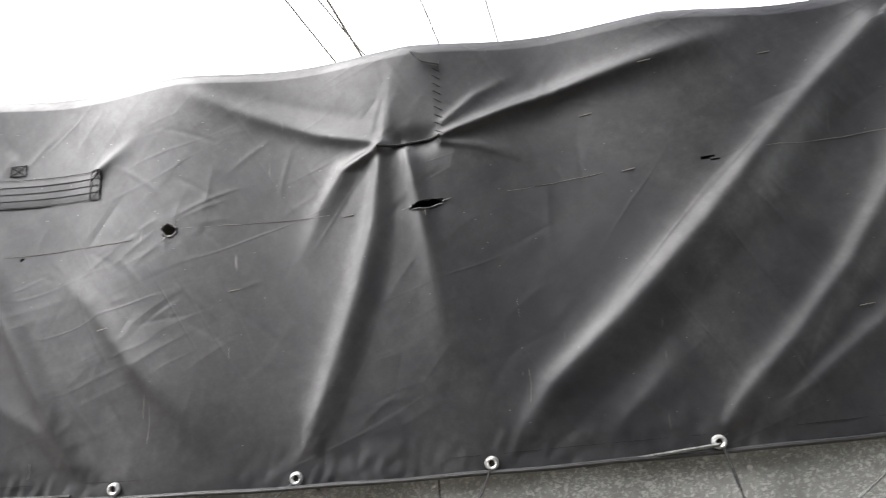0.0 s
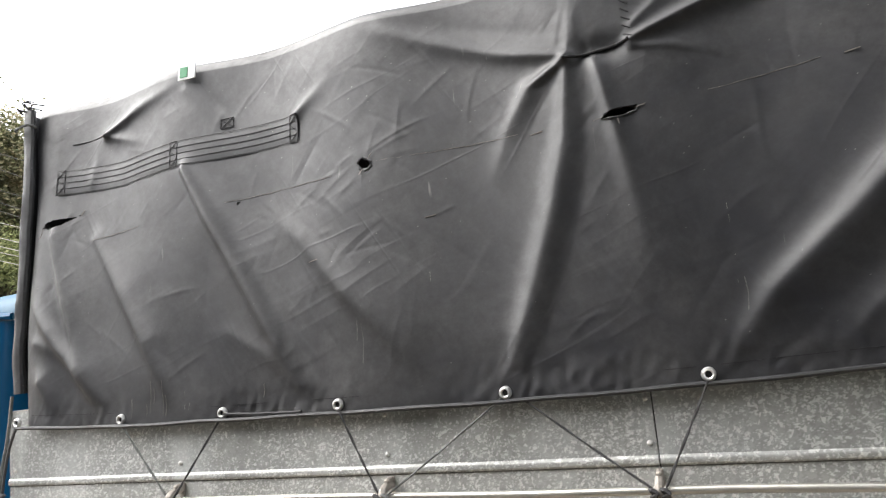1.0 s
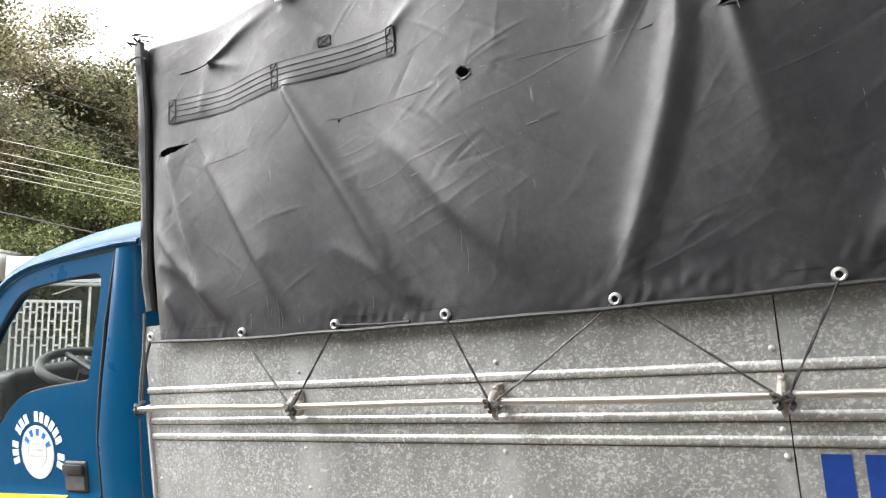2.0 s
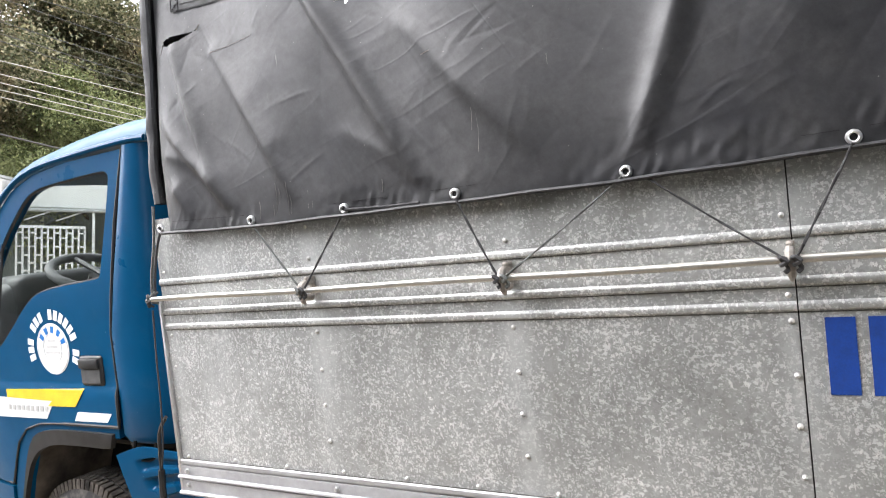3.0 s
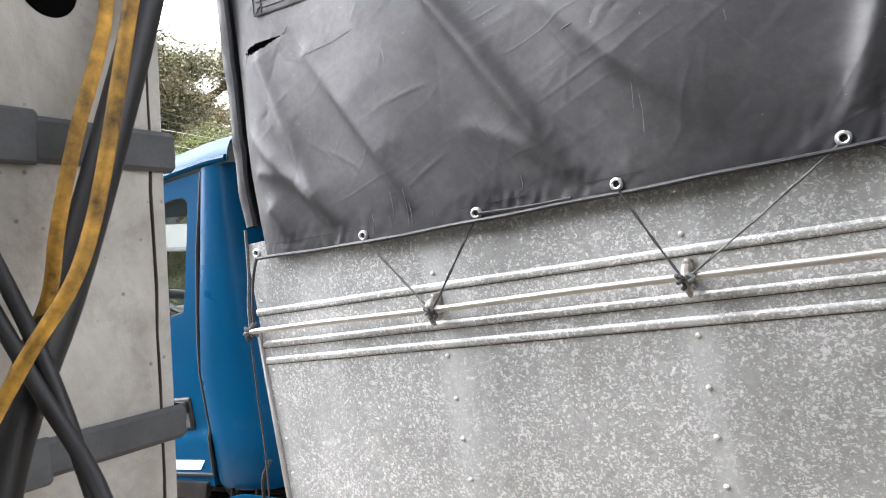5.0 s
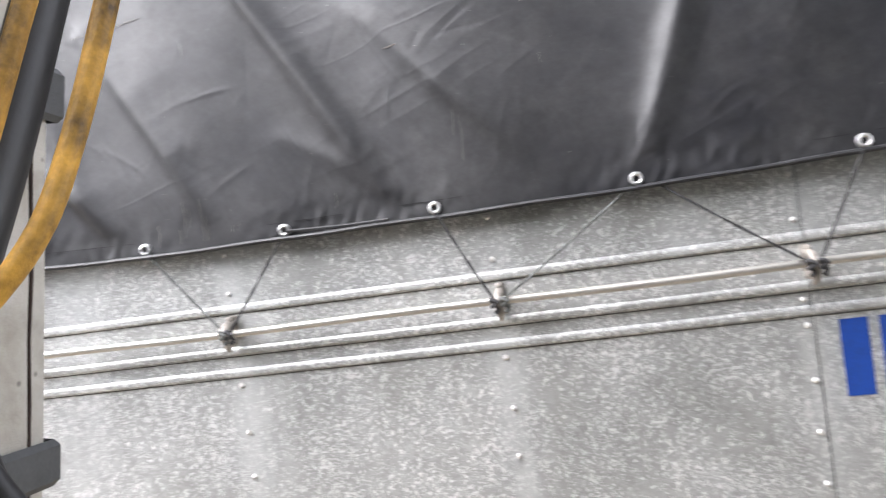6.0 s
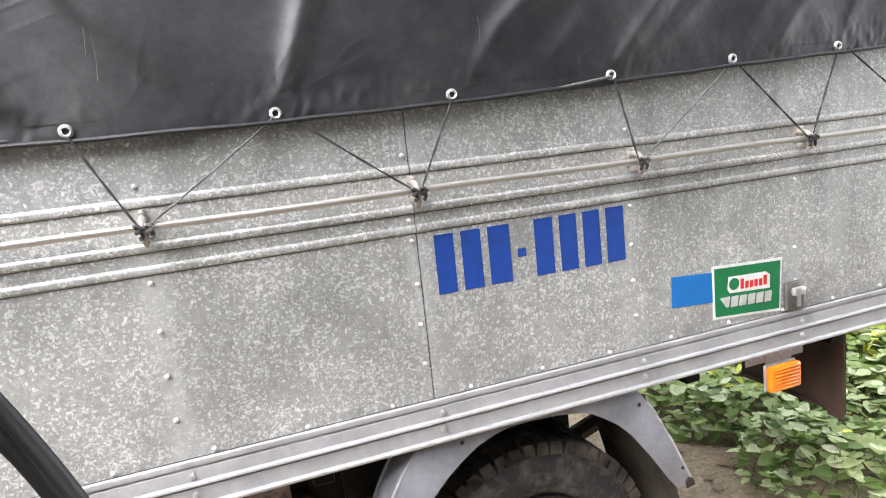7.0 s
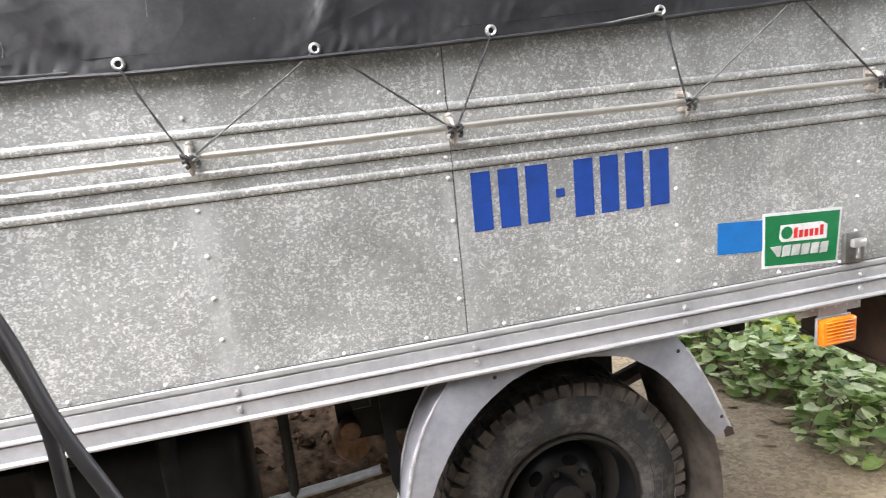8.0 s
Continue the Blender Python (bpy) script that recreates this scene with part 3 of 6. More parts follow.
BOLT = finished(make_bolt(), "bolt", TRIM, 25)
for i, x in enumerate(COLS):
    host = side_a if x < 0 else side_b
    xr = x - 0.012 if x == 0 else x
    for z in (1.573, 1.428, 1.381, 1.281, 1.187, 1.092):
        if z == 1.428 and x != 0:
            continue
        shared("rivet", RIVET, host, (xr + rng.uniform(-0.002, 0.002), 0.0, z))
    shared("rivet", RIVET_SMALL, host, (xr, 0.0, 1.655))
for k in range(5):
    shared("rivet", RIVET_SMALL, side_a, (FRONT + 0.022, 0.0, (1.57, 1.38, 1.285, 1.19, 1.095)[k]))
for k in range(18):
    x = FRONT + 0.03 + k * 0.196
    if x < REAR - 0.03:
        shared("rivet", RIVET, side_a if x < 0 else side_b, (x, 0.0, 1.012 + rng.uniform(-0.003, 0.003)))
for x in [FRONT + 0.015] + COLS:
    for z in (0.969, 0.928):
        shared("bolt", BOLT, rail, (x + 0.012, -0.010, z))

# the lashing tube and its clamps
part("lashing_tube", piped([(FRONT + 0.01 + 3.4 * i / 30, -0.044 + 0.001 * math.sin(i * 1.3), 1.496 + 0.0015 * math.sin(i * 0.9)) for i in range(31)], 0.0076, 12), STEEL, truck, "worn stainless steel lashing tube")


def build_clamp(x):
    bm = bmesh.new()
    block(bm, x - 0.007, x + 0.007, -0.010, -0.001, 1.478, 1.528, 0.003, 2)
    tube(bm, curve_points([(x, -0.010, 1.514), (x, -0.042, 1.510), (x, -0.054, 1.496), (x, -0.044, 1.478), (x, -0.010, 1.474)], 4), 0.0075, 8, 1.2)
    tube(bm, [(x, -0.050, 1.484), (x + 0.001, -0.048, 1.468), (x, -0.040, 1.460)], [0.0085, 0.007, 0.004], 8)
    return bm


for x in COLS:
    xc = x + 0.006 if x else -0.003
    clamp = part("tube_clamp", build_clamp(xc), CLAMP, truck, "oxidised metal saddle clamp with a bolt")
    part("bolt", lathe(bmesh.new(), [(0.006, 0), (0.006, -0.020), (0.003, -0.023), (0.001, -0.023)], (xc, -0.010, 1.522), 8), CLAMP, clamp)

# latch on the rear part of the side
latch = part("side_latch", boxed(1.070, 1.137, -0.018, 0.0, 1.010, 1.096, bevel=0.007, seg=2), LATCH_STEEL, truck, "steel toggle latch in a rounded plate")
part("latch_handle", boxed(1.084, 1.128, -0.032, -0.016, 1.056, 1.080, bevel=0.005, seg=2), TRIM, latch)
part("latch_tongue", boxed(1.104, 1.114, -0.026, -0.016, 1.022, 1.057, bevel=0.002), TRIM, latch)

# blue stencilled characters as plain bars
left = 0.036
for w, z0, z1 in ((0.055, 1.247, 1.386), (0.057, 1.247, 1.386), (0.064, 1.247, 1.386), (0.030, 1.302, 1.322), (0.058, 1.247, 1.386), (0.056, 1.247, 1.386), (0.056, 1.247, 1.386), (0.060, 1.247, 1.386)):
    part("painted_bar", plate([(left + 0.004, z0), (left + w - 0.004, z0), (left + w - 0.004, z1), (left + 0.004, z1)], -0.0012, 0.0), BLUE_INK, side_b, "blue stencilled bar")
    left += w + (0.018 if w == 0.030 else 0.011)

# oil sticker and its blue strip
blue_strip = part("blue_sticker", plate([(0.682, 1.092), (0.818, 1.082), (0.818, 1.166), (0.684, 1.176)], -0.0012, 0.0), BLUE_VINYL, side_b, "plain blue rectangular sticker")
sticker = part("green_sticker", plate([(0.818, 1.022), (1.048, 1.004), (1.058, 1.158), (0.818, 1.172)], -0.0016, 0.0), WHITE_VINYL, side_b, "green and white advertising sticker")
part("green_field", plate([(0.825, 1.029), (1.042, 1.012), (1.051, 1.151), (0.825, 1.164)], -0.0026, -0.0016), GREEN_VINYL, sticker)
part("logo_plate", plate([(0.866, 1.100), (0.874, 1.088), (1.010, 1.079), (1.012, 1.118), (0.996, 1.128), (0.870, 1.134)], -0.0036, -0.0026), WHITE_VINYL, sticker)
part("logo_disc", lathe(bmesh.new(), [(0.0005, -0.0046), (0.017, -0.0046), (0.017, -0.0036)], (0.888, 0, 1.112), 20), GREEN_VINYL, sticker)
for k in range(6):
    x = 0.909 + 0.0158 * k
    part("printed_bar", plate([(x, 1.094 - 0.0006 * k), (x + 0.011, 1.094 - 0.0006 * k), (x + 0.012, (1.122 if k in (0, 5) else 1.114) - 0.0006 * k), (x + 0.001, (1.122 if k in (0, 5) else 1.114) - 0.0006 * k)], -0.0046, -0.0036), RED_VINYL, sticker)
for k in range(6):
    x, d = 0.846 + 0.0288 * k, 0.0018 * k
    part("printed_bar", plate([(x + (0.014 if k == 0 else 0), 1.050 - d), (x + 0.022, 1.050 - d), (x + 0.027, 1.079 - d), (x + (-0.006 if k == 0 else 0.004), 1.079 - d)], -0.0046, -0.0026), SILVER_VINYL, sticker)

# seat the stickers and the latch in their places
sticker.matrix_basis = Matrix.Translation((0.825, 0, 1.180)) @ Matrix.Diagonal((1.045, 1, 1, 1)) @ Matrix.Translation((-0.818, 0, -1.172)) @ sticker.matrix_basis
blue_strip.matrix_basis = Matrix.Translation((0.007, 0, -0.002)) @ blue_strip.matrix_basis
latch.matrix_basis = Matrix.Translation((0.006, 0, -0.003)) @ latch.matrix_basis


# ---- cab ----
SIDE = 0.10          # the cab's flank
CAB_FAR = 1.62


def flank(x, z):
    """Depth of the cab's side: upright below the belt, leaning in above it, rounded to the nose, with a crease below the handle."""
    lean = 0.055 * max(0.0, z - 1.5)
    nose = 0.22 * max(0.0, -x - 2.85) ** 1.5
    crease = 0.009 * min(1.0, max(0.0, (1.188 - z) / 0.016)) * min(1.0, max(0.0, (z - 0.60) / 0.1))
    return SIDE + lean + nose - crease


def pressed(outline, hole=None, lift=0.0, thick=0.03, step=0.07, y_of=flank):
    """A sheet with an outline in x and z, cut fine enough to follow the flank, with an opening where hole is given."""
    bm = bmesh.new()
    loops = [outline] + ([hole] if hole else [])
    if hole:
        edges = []
        for line in loops:
            v = [bm.verts.new((x, 0, z)) for x, z in line]
            edges += [bm.edges.new((v[i], v[(i + 1) % len(v)])) for i in range(len(v))]
        bmesh.ops.triangle_fill(bm, edges=edges, use_beauty=True)
    else:
        bm.faces.new([bm.verts.new((x, 0, z)) for x, z in outline])
    xs, zs = [x for x, _ in outline], [z for _, z in outline]
    cuts = [((x, 0, 0), (1, 0, 0)) for x in np.arange(min(xs) + step, max(xs), step)]
    cuts += [((0, 0, z), (0, 0, 1)) for z in list(np.arange(min(zs) + step, max(zs), step)) + [1.172, 1.188, 1.5] if min(zs) < z < max(zs)]
    for co, no in cuts:
        bmesh.ops.bisect_plane(bm, geom=bm.verts[:] + bm.edges[:] + bm.faces[:], plane_co=co, plane_no=no)
    for v in bm.verts:
        v.co.y = y_of(v.co.x, v.co.z) + lift
    if thick:
        made = bmesh.ops.extrude_face_region(bm, geom=bm.faces[:])
        for v in made["geom"]:
            if isinstance(v, bmesh.types.BMVert):
                v.co.y += thick
    return bm


WINDOW = [(-2.095, 1.9335), (-2.066, 1.926), (-2.053, 1.905), (-2.139, 1.585), (-2.147, 1.570), (-2.168, 1.563), (-2.40, 1.548), (-2.53, 1.530), (-2.61, 1.49), (-2.70, 1.42), (-2.84, 1.315), (-3.02, 1.305), (-2.97, 1.40), (-2.88, 1.545), (-2.72, 1.755), (-2.555, 1.895), (-2.45, 1.922)]


def softened(line, rounds=2, cut=0.2):
    """A closed outline with its corners cut off again and again."""
    for _ in range(rounds):
        out = []
        for (x0, z0), (x1, z1) in zip(line, line[1:] + line[:1]):
            out += [(x0 + (x1 - x0) * cut, z0 + (z1 - z0) * cut), (x1 + (x0 - x1) * cut, z1 + (z0 - z1) * cut)]
        line = out
    return line


WINDOW = softened(WINDOW)
DOOR = [(-1.975, 1.992), (-2.045, 1.75), (-2.118, 1.37), (-2.118, 1.19), (-2.128, 1.045), (-2.45, 1.043), (-2.60, 1.036), (-2.70, 1.010), (-2.765, 0.955), (-2.80, 0.88), (-2.84, 0.785),
        (-3.24, 0.80), (-3.26, 1.0), (-3.20, 1.25), (-3.08, 1.46), (-2.95, 1.66), (-2.80, 1.82), (-2.65, 1.925), (-2.50, 1.972), (-2.30, 1.990)]


def build_door(mirror=False):
    bm = pressed(DOOR, WINDOW, 0.0, 0.035)
    if mirror:
        for v in bm.verts:
            v.co.y = SIDE + CAB_FAR - v.co.y
    return bm


def edge_line(line, steps):
    """The same open line with more points on it."""
    out = []
    for (x0, z0), (x1, z1) in zip(line, line[1:]):
        out += [(x0 + (x1 - x0) * k / steps, z0 + (z1 - z0) * k / steps) for k in range(steps)]
    return out + [line[-1]]


cab = part("cab_body", bmesh.new(), BLUE, truck, "blue painted cab shell, dusty with small chips")


def build_cab_shell(f):
    """A rounded rear corner column; f = 1 for the far side."""
    bm = bmesh.new()
    line = [(-2.115, 0.100), (-2.10, 0.093), (-2.04, 0.090), (-1.97, 0.094), (-1.905, 0.112), (-1.868, 0.150), (-1.85, 0.21), (-1.85, 0.30)]
    rows = []
    for z in (0.99, 1.02, 1.18, 1.20, 1.37, 1.56, 1.75, 1.92, 2.00):
        shift = 0.0 if z < 1.37 else (z - 1.37) / 0.63
        dy = 0.055 * max(0, z - 1.5)
        tuck = 0.02 if z < 1.0 else (0.008 if z > 1.19 and z < 1.37 else 0.0)
        row = []
        for x, y in line:
            w = (-1.85 - x) / 0.265
            row.append((x + 0.145 * shift * w, y + dy + tuck * (1 if z < 1.0 else 0), z))
        rows.append([bm.verts.new((x, y if not f else SIDE + CAB_FAR - y, z)) for x, y, z in row])
    for a, b in zip(rows, rows[1:]):
        for k in range(len(line) - 1):
            bm.faces.new((a[k], a[k + 1], b[k + 1], b[k]))
    return bm


def build_roof():
    """The roof pressing: steep rounded sides, a flat crown, curving down to the windscreen."""
    bm = bmesh.new()
    line = [(-1.845, 2.012, 1.0, 0.0), (-1.98, 2.016, 1.0, 0.0), (-2.15, 2.012, 0.96, 0.0), (-2.30, 2.003, 0.90, 0.0), (-2.50, 1.985, 0.78, 0.02), (-2.60, 1.962, 0.70, 0.04), (-2.70, 1.915, 0.60, 0.06)]
    across = [(0.0, 0.0), (0.008, 0.026), (0.024, 0.050), (0.055, 0.070), (0.12, 0.084), (0.25, 0.096), (0.5, 0.104)]
    rows = []
    for x, z, rise, fore in line:
        y0, y1 = SIDE + 0.055 * max(0.0, z - 1.5) - 0.004, CAB_FAR - 0.055 * max(0.0, z - 1.5) + 0.004
        half = [(y0 + (a if a < 0.3 else (y1 - y0) / 2), b) for a, b in across]
        ring = half + [(y0 + y1 - y, b) for y, b in half[-2::-1]]
        rows.append([bm.verts.new((x - fore * b / 0.104, y, z + rise * b)) for y, b in ring])
    for a, b in zip(rows, rows[1:]):
        for k in range(len(a) - 1):
            bm.faces.new((a[k], a[k + 1], b[k + 1], b[k]))
    made = bmesh.ops.extrude_face_region(bm, geom=bm.faces[:])
    for v in made["geom"]:
        if isinstance(v, bmesh.types.BMVert):
            v.co.z -= 0.012
    return bm


me = bpy.data.meshes.new("cab_body")
bm = build_cab_shell(0)
bmesh.ops.recalc_face_normals(bm, faces=bm.faces[:])
bm.to_mesh(me)
bm.free()
for p in me.polygons:
    p.use_smooth = True
me.set_sharp_from_angle(angle=radians(40))
me.materials.append(BLUE)
cab.data = me
part("cab_pillar", build_cab_shell(1), BLUE, truck)
part("cab_roof", build_roof(), BLUE_SKY_PALE, truck, "blue cab roof, pale with dust and a painted sky sheen")
part("cab_back", boxed(-1.875, -1.852, 0.25, 1.47, 0.99, 1.45, bevel=0.01), BLUE, truck)
part("cab_header", boxed(-1.875, -1.852, 0.25, 1.47, 1.84, 2.02, bevel=0.01), BLUE, truck)
part("cab_nose", boxed(-3.42, -3.26, 0.22, 1.50, 0.62, 1.28, bevel=0.05, seg=3), BLUE, truck)
part("cab_floor", boxed(-3.30, -1.86, 0.16, 1.56, 0.955, 0.985, bevel=0.01), FRAME_BLACK, truck)
# drip rail over the door
GUTTER = curve_points([(-1.85, 2.0, 0), (-1.98, 2.005, 0), (-2.30, 1.995, 0), (-2.50, 1.978, 0), (-2.65, 1.930, 0), (-2.80, 1.826, 0), (-2.95, 1.666, 0), (-3.08, 1.466, 0), (-3.20, 1.256, 0)], 5)
part("drip_rail", piped([(p.x, flank(p.x, p.y) - 0.003, p.y + 0.010) for p in GUTTER], 0.011, 8), BLUE, cab)
door = part("door", build_door(), BLUE, truck, "blue cab door with a window and printed stripes")
part("door", build_door(True), BLUE, truck)
part("door_gap", piped([(x + 0.004, flank(x, z), z) for x, z in edge_line(DOOR[:6], 5)], 0.0065, 6), SEAM_DARK, door)
part("window_pane", pressed(WINDOW, None, 0.016, 0.004), GLASS, door, "clear dusty window glass", smooth=False).visible_shadow = False
part("window_seal", piped([(x, flank(x, z) + 0.008, z) for x, z in WINDOW + WINDOW[:1]], 0.0065, 6), SEAM_DARK, door)
part("quarter_divider", piped([(-2.86, flank(-2.86, 1.34) + 0.006, 1.32), (-2.74, flank(-2.74, 1.7) + 0.006, 1.735)], 0.005, 6), SEAM_DARK, door)
far_pane = pressed(WINDOW, None, 0.0, 0.004, 0.07, lambda x, z: CAB_FAR - 0.02 - 0.055 * max(0, z - 1.5))
part("window_pane", far_pane, GLASS, truck, smooth=False).visible_shadow = False
# windscreen
bm = bmesh.new()
ws = [[(-3.22 - 0.12 * math.sin(math.pi * k / 12) ** 0.5, 0.17 + 1.38 * k / 12, 1.27) for k in range(13)], [(-2.70 - 0.06 * math.sin(math.pi * k / 12) ** 0.5, 0.17 + 1.38 * k / 12, 1.93 + 0.06 * math.sin(math.pi * k / 12) ** 0.5) for k in range(13)]]
vs = [[bm.verts.new(p) for p in row] for row in ws]
for k in range(12):
    bm.faces.new((vs[0][k], vs[0][k + 1], vs[1][k + 1], vs[1][k]))
part("windscreen", bm, GLASS, truck).visible_shadow = False

# door furniture
handle = part("door_handle", boxed(-2.312, -2.182, flank(-2.2, 1.24) - 0.008, flank(-2.2, 1.24) + 0.01, 1.188, 1.297, bevel=0.012, seg=3), PLASTIC, door, "recessed black plastic door handle")
part("pull", boxed(-2.302, -2.192, flank(-2.2, 1.24) - 0.020, flank(-2.2, 1.24) - 0.008, 1.252, 1.286, bevel=0.006, seg=2), PLASTIC, handle)
part("recess", boxed(-2.300, -2.196, flank(-2.2, 1.24) - 0.0095, flank(-2.2, 1.24) - 0.007, 1.198, 1.248, bevel=0.001), BAND, handle)
part("lock", lathe(bmesh.new(), [(0.017, 0.0), (0.017, -0.006), (0.012, -0.009), (0.011, -0.005), (0.0006, -0.005)], (-2.204, SIDE, 1.150), 18), TRIM, door, "round chrome key lock")


def decal(outline, material, parent, name, label="", lift=0.0016):
    return part(name, pressed(outline, None, -lift, 0.001, 0.06), material, parent, label, smooth=False)


part("door_seam", piped([(x, flank(x, z) + 0.001, z) for x, z in DOOR[4:11]], 0.0045, 6), SEAM_DARK, door)
part("door_seam", piped([(x, flank(x, z) - 0.001, z) for x, z in DOOR[10:12]], 0.004, 6), SEAM_DARK, door)
part("mirror_base", pressed([(-2.93, 1.32), (-3.05, 1.30), (-3.06, 1.40), (-2.99, 1.52), (-2.965, 1.47), (-2.96, 1.36)], None, -0.012, 0.03), PLASTIC, door, "black plastic mirror mount")
decal([(-3.09, 1.052), (-2.55, 1.058), (-2.49, 1.128), (-3.07, 1.138)], WHITE_VINYL, door, "white_stripe", "white vinyl stripe with faint grey marks")
decal([(-2.80, 1.134), (-2.50, 1.128), (-2.53, 1.108), (-2.36, 1.110), (-2.295, 1.178), (-2.80, 1.166)], YELLOW_VINYL, door, "yellow_stripe", "yellow vinyl stripe", 0.0026)
decal([(-2.375, 1.058), (-2.185, 1.060), (-2.155, 1.092), (-2.35, 1.092)], WHITE_VINYL, door, "white_stripe", "torn white vinyl patch")
for k in range(9):
    x = -2.80 + 0.031 * k
    decal([(x, 1.086), (x + 0.018, 1.086), (x + 0.022, 1.106), (x + 0.004, 1.106)], SILVER_VINYL, door, "printed_bar", lift=0.0036)
EX, EZ = -2.468, 1.322
decal([(EX + 0.100 * math.cos(2 * math.pi * k / 32), EZ + 0.096 * math.sin(2 * math.pi * k / 32)) for k in range(32)], WHITE_VINYL, door, "round_emblem", "round white seal with blue blocks")
for k in range(5):
    a0, a1 = radians(150 - 30 * k), radians(136 - 30 * k)
    decal([(EX + r * math.cos(a), EZ + 0.96 * r * math.sin(a)) for r, a in ((0.088, a0), (0.088, a1), (0.062, a1), (0.062, a0))], BLUE_VINYL, door, "emblem_block", lift=0.0026)
for r in (0.056, 0.094):
    part("emblem_ring", piped([(EX + r * math.cos(2 * math.pi * k / 36), SIDE - 0.0016, EZ + 0.96 * r * math.sin(2 * math.pi * k / 36)) for k in range(37)], 0.0016, 5), SILVER_VINYL, door)
for k in range(3):
    decal([(EX - 0.045 + 0.01 * k, EZ - 0.018 + 0.022 * k), (EX + 0.045 - 0.01 * k, EZ - 0.018 + 0.022 * k), (EX + 0.045 - 0.01 * k, EZ - 0.010 + 0.022 * k), (EX - 0.045 + 0.01 * k, EZ - 0.010 + 0.022 * k)], SILVER_VINYL, door, "printed_bar", lift=0.0026)
for k in range(17):
    if k in (3, 7, 14):
        continue
    a = radians(196 - 13.6 * k)
    ca, sa = math.cos(a), math.sin(a)
    cx, cz = EX + 0.140 * ca, EZ + 0.002 + 0.126 * sa
    decal([(cx + u * -sa + v * ca, cz + u * ca + v * sa) for u, v in ((-0.0115, -0.019), (-0.0115, 0.019), (0.0115, 0.019), (0.0115, -0.019))][::-1], WHITE_VINYL, door, "lettering_bar")

# interior
dash = part("dashboard", boxed(-3.26, -2.93, 0.20, 1.52, 1.18, 1.575, bevel=0.06, seg=3), GREY_PLASTIC, truck, "grey dashboard with round gauges")
part("gauge_hood", boxed(-3.12, -2.88, 0.24, 0.66, 1.36, 1.605, bevel=0.05, seg=3), PLASTIC, dash)
wheel_pts = [Matrix.Translation((-2.67, 0.46, 1.575)) @ Matrix.Rotation(radians(24), 4, "Y") @ Vector((0.19 * math.cos(a), 0.19 * math.sin(a), 0)) for a in [2 * math.pi * k / 32 for k in range(33)]]
steer = part("steering_wheel", piped(wheel_pts, 0.019, 10), GREY_PLASTIC, truck, "grey steering wheel")
for y, z in ((0.30, 1.50), (0.40, 1.50), (0.30, 1.42), (0.24, 1.33)):
    part("air_vent", boxed(-2.885, -2.872, y, y + 0.08, z - 0.028, z + 0.028, bevel=0.004), SEAM_DARK, dash)
part("column", piped([(-2.70, 0.46, 1.565), (-2.92, 0.46, 1.22)], 0.03, 8), PLASTIC, steer)
part("spoke", piped([wheel_pts[0], wheel_pts[16]], 0.012, 6), PLASTIC, steer)
for y in (0.26, 1.0):
    seat = part("seat", boxed(-2.42, -1.95, y, y + 0.5, 1.10, 1.24, bevel=0.04, seg=3), PLASTIC, truck, "dark vinyl seat")
    part("seat_back", boxed(-2.06, -1.93, y, y + 0.5, 1.20, 1.62, bevel=0.04, seg=3), PLASTIC, seat)
mirror = part("mirror_arm", piped(curve_points([(-3.05, 0.12, 1.43), (-3.10, 0.02, 1.46), (-3.08, 0.0, 1.60)], 5), 0.009, 8), PLASTIC, truck)

# wheel arch trim, step, mud guard behind the front wheel
FW = (-2.455, 0.135, 0.458)
TRIM_OUT = [(-2.157, 1.021), (-2.431, 1.021), (-2.562, 1.013), (-2.64, 0.988), (-2.69, 0.930), (-2.732, 0.838), (-2.791, 0.680)]
TRIM_IN = [(-2.778, 0.680), (-2.722, 0.812), (-2.664, 0.898), (-2.584, 0.946), (-2.454, 0.966), (-2.178, 0.968)]


def rounded(line):
    """A smooth outline through the given x and z."""
    return [(p.x, p.y) for p in curve_points([(x, z, 0.0) for x, z in line], 5)]


part("arch_trim", plate(rounded(TRIM_OUT) + rounded(TRIM_IN), 0.082, 0.102, 0.005, 2), PLASTIC, truck, "scuffed black plastic wheel arch trim")
part("arch_panel", pressed([(-2.135, 1.05), (-2.135, 1.005), (-2.45, 1.005), (-2.60, 0.985), (-2.68, 0.92), (-2.74, 0.80), (-2.79, 0.665), (-2.845, 0.655), (-2.83, 0.78), (-2.79, 0.89), (-2.755, 0.965), (-2.69, 1.015), (-2.60, 1.042)], None, 0.004, 0.03), BLUE, truck)
arch = TRIM_OUT[::-1]
bm = bmesh.new()
wheel_house = [(-2.82, 0.60)] + arch[1:7] + [(-2.12, 1.0), (-2.06, 0.90)]
rows = [[bm.verts.new((x, y, z - 0.012)) for x, z in wheel_house] for y in (0.12, 0.55)]
for k in range(len(wheel_house) - 1):
    bm.faces.new((rows[0][k], rows[0][k + 1], rows[1][k + 1], rows[1][k]))
bm.faces.new(rows[1])
part("wheel_house", bm, MUD_RUBBER, truck, "mud-splashed wheel housing")
part("rocker_panel", pressed([(-2.848, 0.635), (-2.842, 0.772), (-3.25, 0.788), (-3.27, 0.645)], None, -0.004, 0.035), BLUE, truck)
step = part("step", boxed(-3.30, -2.72, 0.065, 0.13, 0.590, 0.628, bevel=0.012, seg=2), PLASTIC, truck, "ribbed black plastic cab step")
for k in range(18):
    part("tread_rib", boxed(-3.28 + 0.031 * k, -3.268 + 0.031 * k, 0.066, 0.12, 0.626, 0.632, bevel=0.0015), BAND, step)


